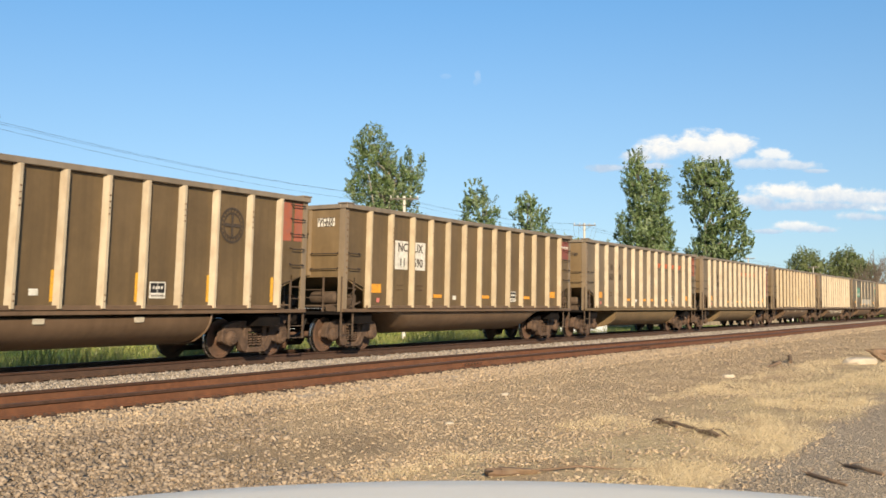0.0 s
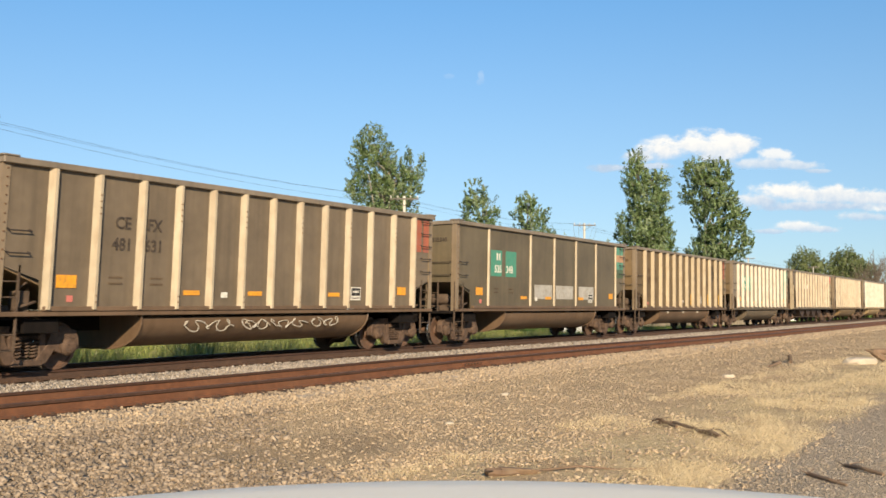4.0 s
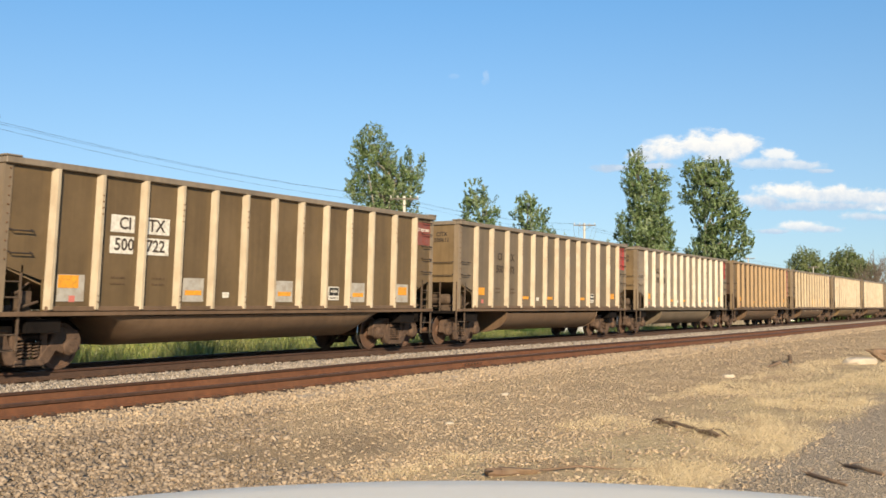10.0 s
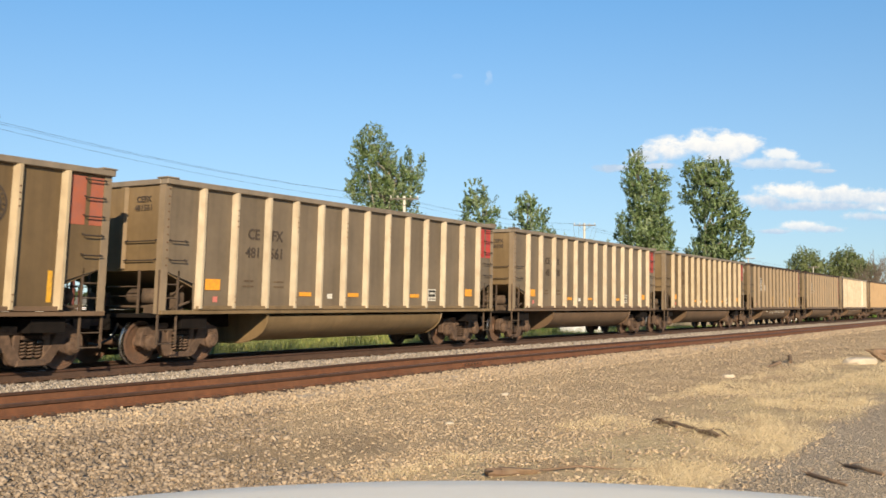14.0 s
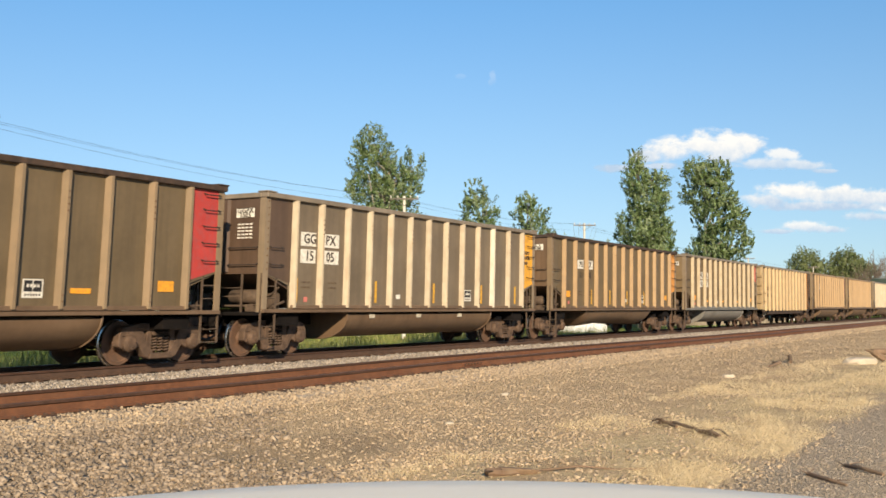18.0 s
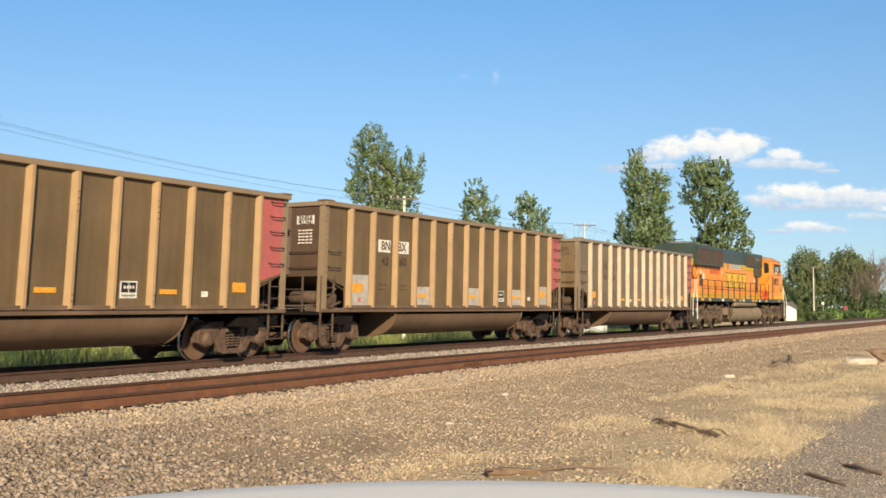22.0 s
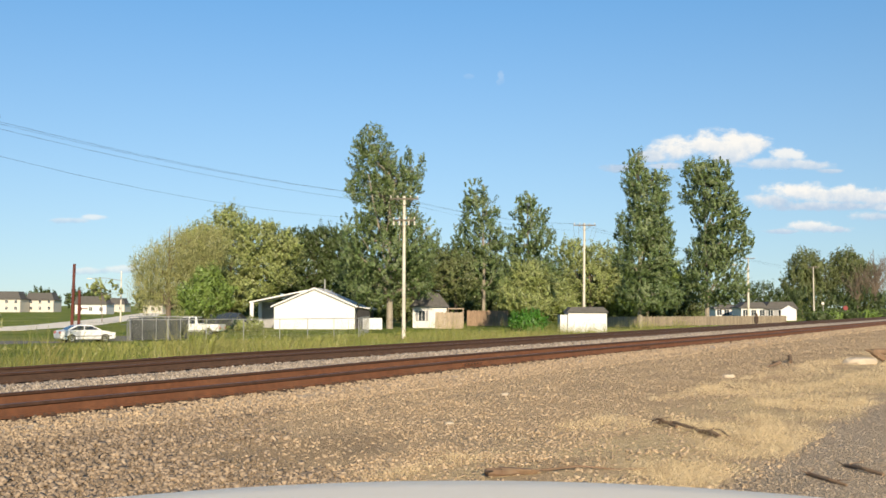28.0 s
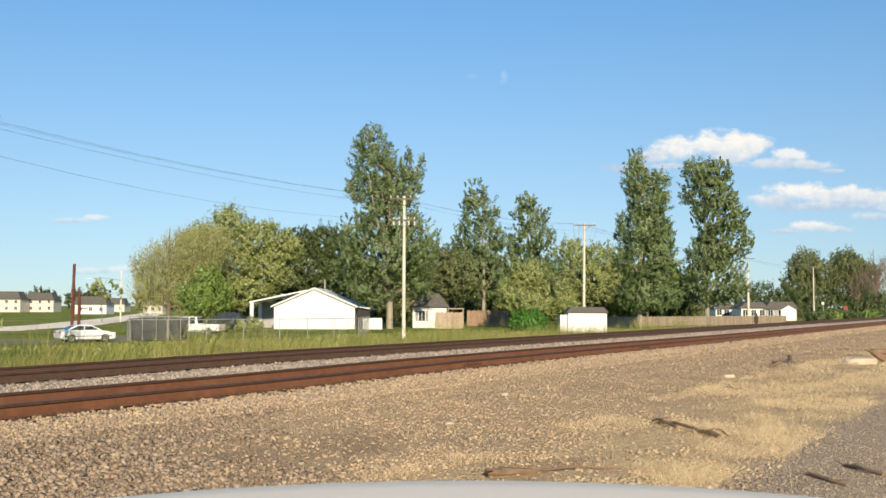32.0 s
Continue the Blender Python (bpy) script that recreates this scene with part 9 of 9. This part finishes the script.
    prism(bm, [(-1.53, 4.26), (-1.05, 4.52), (1.05, 4.52), (1.53, 4.26), (1.53, 4.20), (-1.53, 4.20)], 16.38, 19.36, "x")
    part("cab_roof", soften(bm, 0.02), mat("cab_roof_tan", (0.42, 0.20, 0.07), rough=0.7, var=0.2, scale=2), loco, "faded tan cab roof")
    bm = bmesh.new()
    for x0, x1, z0, z1 in ((17.42, 19.22, 3.50, 3.56), (17.42, 19.22, 3.90, 3.96), (17.42, 17.49, 3.56, 3.90), (19.15, 19.22, 3.56, 3.90)):
        box(bm, x0, x1, -1.535, -1.501, z0, z1)
    win = part("cab_window", bm, BLACK_PAINT, loco, "sliding side windows in a black frame")
    for x0, x1 in ((17.99, 18.05), (18.50, 18.66)):
        bm = bmesh.new()
        box(bm, x0 + 0.002, x1 - 0.002, -1.53, -1.501, 3.562, 3.898)
        part("divider", bm, FADED_WHITE, win, "pale window divider")
    for x0, x1 in ((17.49, 17.99), (18.05, 18.50), (18.66, 19.15)):
        bm = bmesh.new()
        box(bm, x0, x1, -1.512, -1.503, 3.56, 3.90)
        part("pane", bm, GLASS, win)
    bm = bmesh.new()
    box(bm, 17.40, 19.24, -1.60, -1.501, 3.38, 3.43)
    part("arm_rest", soften(bm, 0.01), LOCO_ORANGE, loco)
    bm = bmesh.new()
    box(bm, 17.75, 17.80, -1.62, -1.54, 3.34, 3.56)
    part("mirror", bm, FADED_WHITE, loco)
    bm = bmesh.new()
    prism(bm, [(-1.42, 3.46), (-1.12, 3.40), (-1.10, 4.08), (-1.16, 4.14), (-1.36, 4.10), (-1.42, 4.02)], 16.40, 16.418, "x")
    part("rear_cab_window", bm, GLASS, loco, "dark rounded rear cab window")
    bm = bmesh.new()
    prism(bm, [(19.30, 3.52), (19.58, 3.42), (19.32, 4.12), (19.22, 4.12)], -1.3, -0.15)
    prism(bm, [(19.30, 3.52), (19.58, 3.42), (19.32, 4.12), (19.22, 4.12)], 0.15, 1.3)
    part("windscreen", bm, GLASS, loco, at=(0.04, 0, 0))
    part("lettering", text_mesh("8952", 0.45, 1.28), NUMBER_BROWN, loco, "dark brown road number", (18.12, -1.506, 2.87))
    bm = bmesh.new()
    box(bm, 19.40, 20.02, -1.512, -1.501, 2.26, 2.66)
    badge = part("stripe_badge", bm, BLACK_PAINT, loco)
    for k in range(3):
        bm = bmesh.new()
        box(bm, 19.44, 20.00, -1.520, -1.512, 2.30 + 0.115 * k, 2.385 + 0.115 * k)
        part("stripe", bm, LOCO_YELLOW, badge)
    for x in (17.0, 17.62, 18.25, 18.9):
        bm = bmesh.new()
        box(bm, x, x + 0.07, -1.515, -1.501, 2.18, 2.26)
        part("bracket", bm, LOCO_GRILLE, loco)
    bm = bmesh.new()
    box(bm, 17.42, 19.6, -1.506, -1.500, 2.40, 2.412)
    box(bm, 17.40, 17.412, -1.506, -1.500, 1.95, 3.3)
    part("seam", bm, LOCO_GRILLE, loco)
    # steps at the back of the cab
    for k in range(3):
        bm = bmesh.new()
        box(bm, 16.08 + 0.12 * k, 16.40, -1.40, -1.02, 1.72 + 0.20 * k, 1.90 + 0.20 * k)
        part("cab_step", soften(bm, 0.01), LOCO_RED, loco)
    # handrails
    posts = [0.95, 2.0, 3.35, 4.75, 6.05, 7.35, 8.65, 9.95, 11.2, 12.45, 13.75, 15.0, 16.0]
    for x in posts:
        bm = bmesh.new()
        rod(bm, (x, -1.49, 1.60), (x, -1.49, 2.66), 0.026, 6)
        part("handrail_post", bm, GRAB, loco)
    for z in (2.65, 2.17):
        bm = bmesh.new()
        pipe(bm, [(posts[0], -1.49, z), (posts[-2], -1.49, z), (16.3, -1.47, z + (0.55 if z > 2.5 else 0.0)), (16.9, -1.50, z + (0.55 if z > 2.5 else 0.0))], 0.020, 6)
        part("handrail", bm, GRAB, loco)
    bm = bmesh.new()
    rod(bm, (16.95, -1.53, 1.7), (16.95, -1.53, 3.22), 0.024, 6)
    part("handrail_post", bm, GRAB, loco)
    # step wells, white corner rails, plow, end sheets
    for x, d in ((-0.55, -1), (20.75, 1)):
        for y in (-1, 1):
            bm = bmesh.new()
            box(bm, *sorted((x - 0.32 * d, x - 0.30 * d)), *sorted((y * 1.5, y * 0.95)), 0.42, 1.5)
            box(bm, *sorted((x + 0.28 * d, x + 0.30 * d)), *sorted((y * 1.5, y * 0.95)), 0.42, 1.5)
            for z in (0.44, 0.80, 1.16):
                box(bm, *sorted((x - 0.29 * d, x + 0.27 * d)), *sorted((y * 1.52, y * 0.97)), z, z + 0.04)
            part("step_well", bm, LOCO_GREEN if d < 0 else STEEL_DARK, loco)
            bm = bmesh.new()
            xo = x + 0.34 * d
            pipe(bm, [(xo, y * 1.53, 0.72), (xo, y * 1.53, 1.58), (x - 0.1 * d, y * 1.50, 2.15), (x - 0.35 * d, y * 1.42, 2.62)], 0.022, 6)
            part("corner_rail", bm, WHITE_PAINT, loco, "white painted grab rail")
            bm = bmesh.new()
            xi = x - 0.42 * d
            pipe(bm, [(xi, y * 1.53, 0.55), (xi, y * 1.53, 1.55), (xi - 0.05 * d, y * 1.50, 1.8), (xi - 0.05 * d, y * 1.49, 2.62), (xi - 0.5 * d, y * 1.49, 2.64)], 0.022, 6)
            part("corner_rail", bm, WHITE_PAINT, loco, "white painted grab rail")
    bm = bmesh.new()
    box(bm, -1.02, -0.86, -1.45, 1.45, 0.55, 1.48)
    part("end_sheet", soften(bm, 0.02), STEEL_DARK, loco)
    bm = bmesh.new()
    for y in (-1.2, -1.0, -0.8):
        pipe(bm, [(-1.03, y, 1.1), (-1.2, y + 0.02, 0.8), (-1.16, y + 0.05, 0.45)], 0.03, 6)
    part("air_hose", bm, BLACK_PAINT, loco)
    bm = bmesh.new()
    prism(bm, [(21.05, 1.2), (21.30, 0.22), (21.22, 0.18), (20.95, 0.8), (20.95, 1.2)], -1.35, 1.35)
    part("plow", bm, UNDER_SHADE, loco)
    bm = bmesh.new()
    box(bm, 20.95, 21.06, -1.45, 1.45, 0.9, 1.68)
    part("pilot_sheet", soften(bm, 0.02), STEEL_DARK, loco)
    for s in (-1, 1):
        bm = bmesh.new()
        prism(bm, [(20.88, 1.69), (21.12, 1.69), (21.10, 2.05), (20.98, 2.55), (20.92, 2.55)], *sorted((s * 1.28, s * 1.36)))
        part("end_bracket", soften(bm, 0.012), LOCO_YELLOW, loco, "yellow end handrail bracket")
        bm = bmesh.new()
        pipe(bm, [(20.95, s * 1.32, 2.5), (20.93, s * 1.32, 2.72), (20.72, s * 1.32, 2.74)], 0.03, 6)
        part("handrail_post", bm, GRAB, loco)
        bm = bmesh.new()
        pipe(bm, [(20.98, s * 1.32, 2.6), (21.2, s * 1.0, 2.0), (21.25, s * 0.8, 1.5)], 0.012, 5)
        part("chain", bm, GRAB, loco)
    bm = bmesh.new()
    lathe(bm, [(0.09, -1.53), (0.09, -1.515), (0.02, -1.512)], 12, (-0.30, 0, 1.28))
    part("marker", bm, LOCO_RED, loco)
    bm = bmesh.new()
    lathe(bm, [(0.09, -1.53), (0.09, -1.515), (0.02, -1.512)], 12, (-0.30, 0, 1.05))
    part("marker", bm, WHITE_PAINT, loco)
    for k, x in enumerate((0.6, 2.0, 4.6, 7.0, 8.4, 9.2, 11.4, 12.2, 13.2, 14.9, 18.6)):
        bm = bmesh.new()
        box(bm, x, x + (0.42 if k % 3 else 0.5), -1.532, -1.521, 1.52, 1.66)
        part("reflector", bm, YELLOW_TAPE if k % 3 != 2 else WHITE_PAINT, loco)
    return loco


TRAIN.append((locomotive(), 21.18 + PITCH_X * 28))


# ---------------------------------------------------------------- what moves
def motions():
    for ob, x0 in TRAIN:
        rows = []
        for t in [0.0, 0.067, 0.133] + [0.2 * k for k in range(1, 161)]:
            x = x0 - gone(t)
            lo, hi = dip(x + 1.15), dip(x + BODY_L - 1.15)
            rows.append((t, pose(x, TRACK_Y, lo - 1.15 * (hi - lo) / (BODY_L - 2.3), 0, -math.degrees(math.atan2(hi - lo, BODY_L - 2.3)))))
        walk(ob, rows)
    for ob, side, z, drift, depth in CLOUDS:
        walk(ob, [(t, lot(side + drift * t / 32.0, depth, z)) for t in (0, 16, 32)])
    # all wheels roll together: one action for each place that a wheelset has in its truck
    for place in {tuple(round(c, 3) for c in w.location) for w in WHEELS}:
        same = [w for w in WHEELS if tuple(round(c, 3) for c in w.location) == place]
        rows = [(k / FPS, Matrix.Translation(place) @ Matrix.Rotation(-gone(k / FPS) / place[2], 4, "Y")) for k in range(0, 32 * FPS + 1)]
        walk(same[0], rows)
        keys = same[0].animation_data
        for w in same[1:]:
            w.rotation_mode = "QUATERNION"
            w.animation_data_create()
            w.animation_data.action = keys.action
            w.animation_data.action_slot = keys.action_slot


motions()
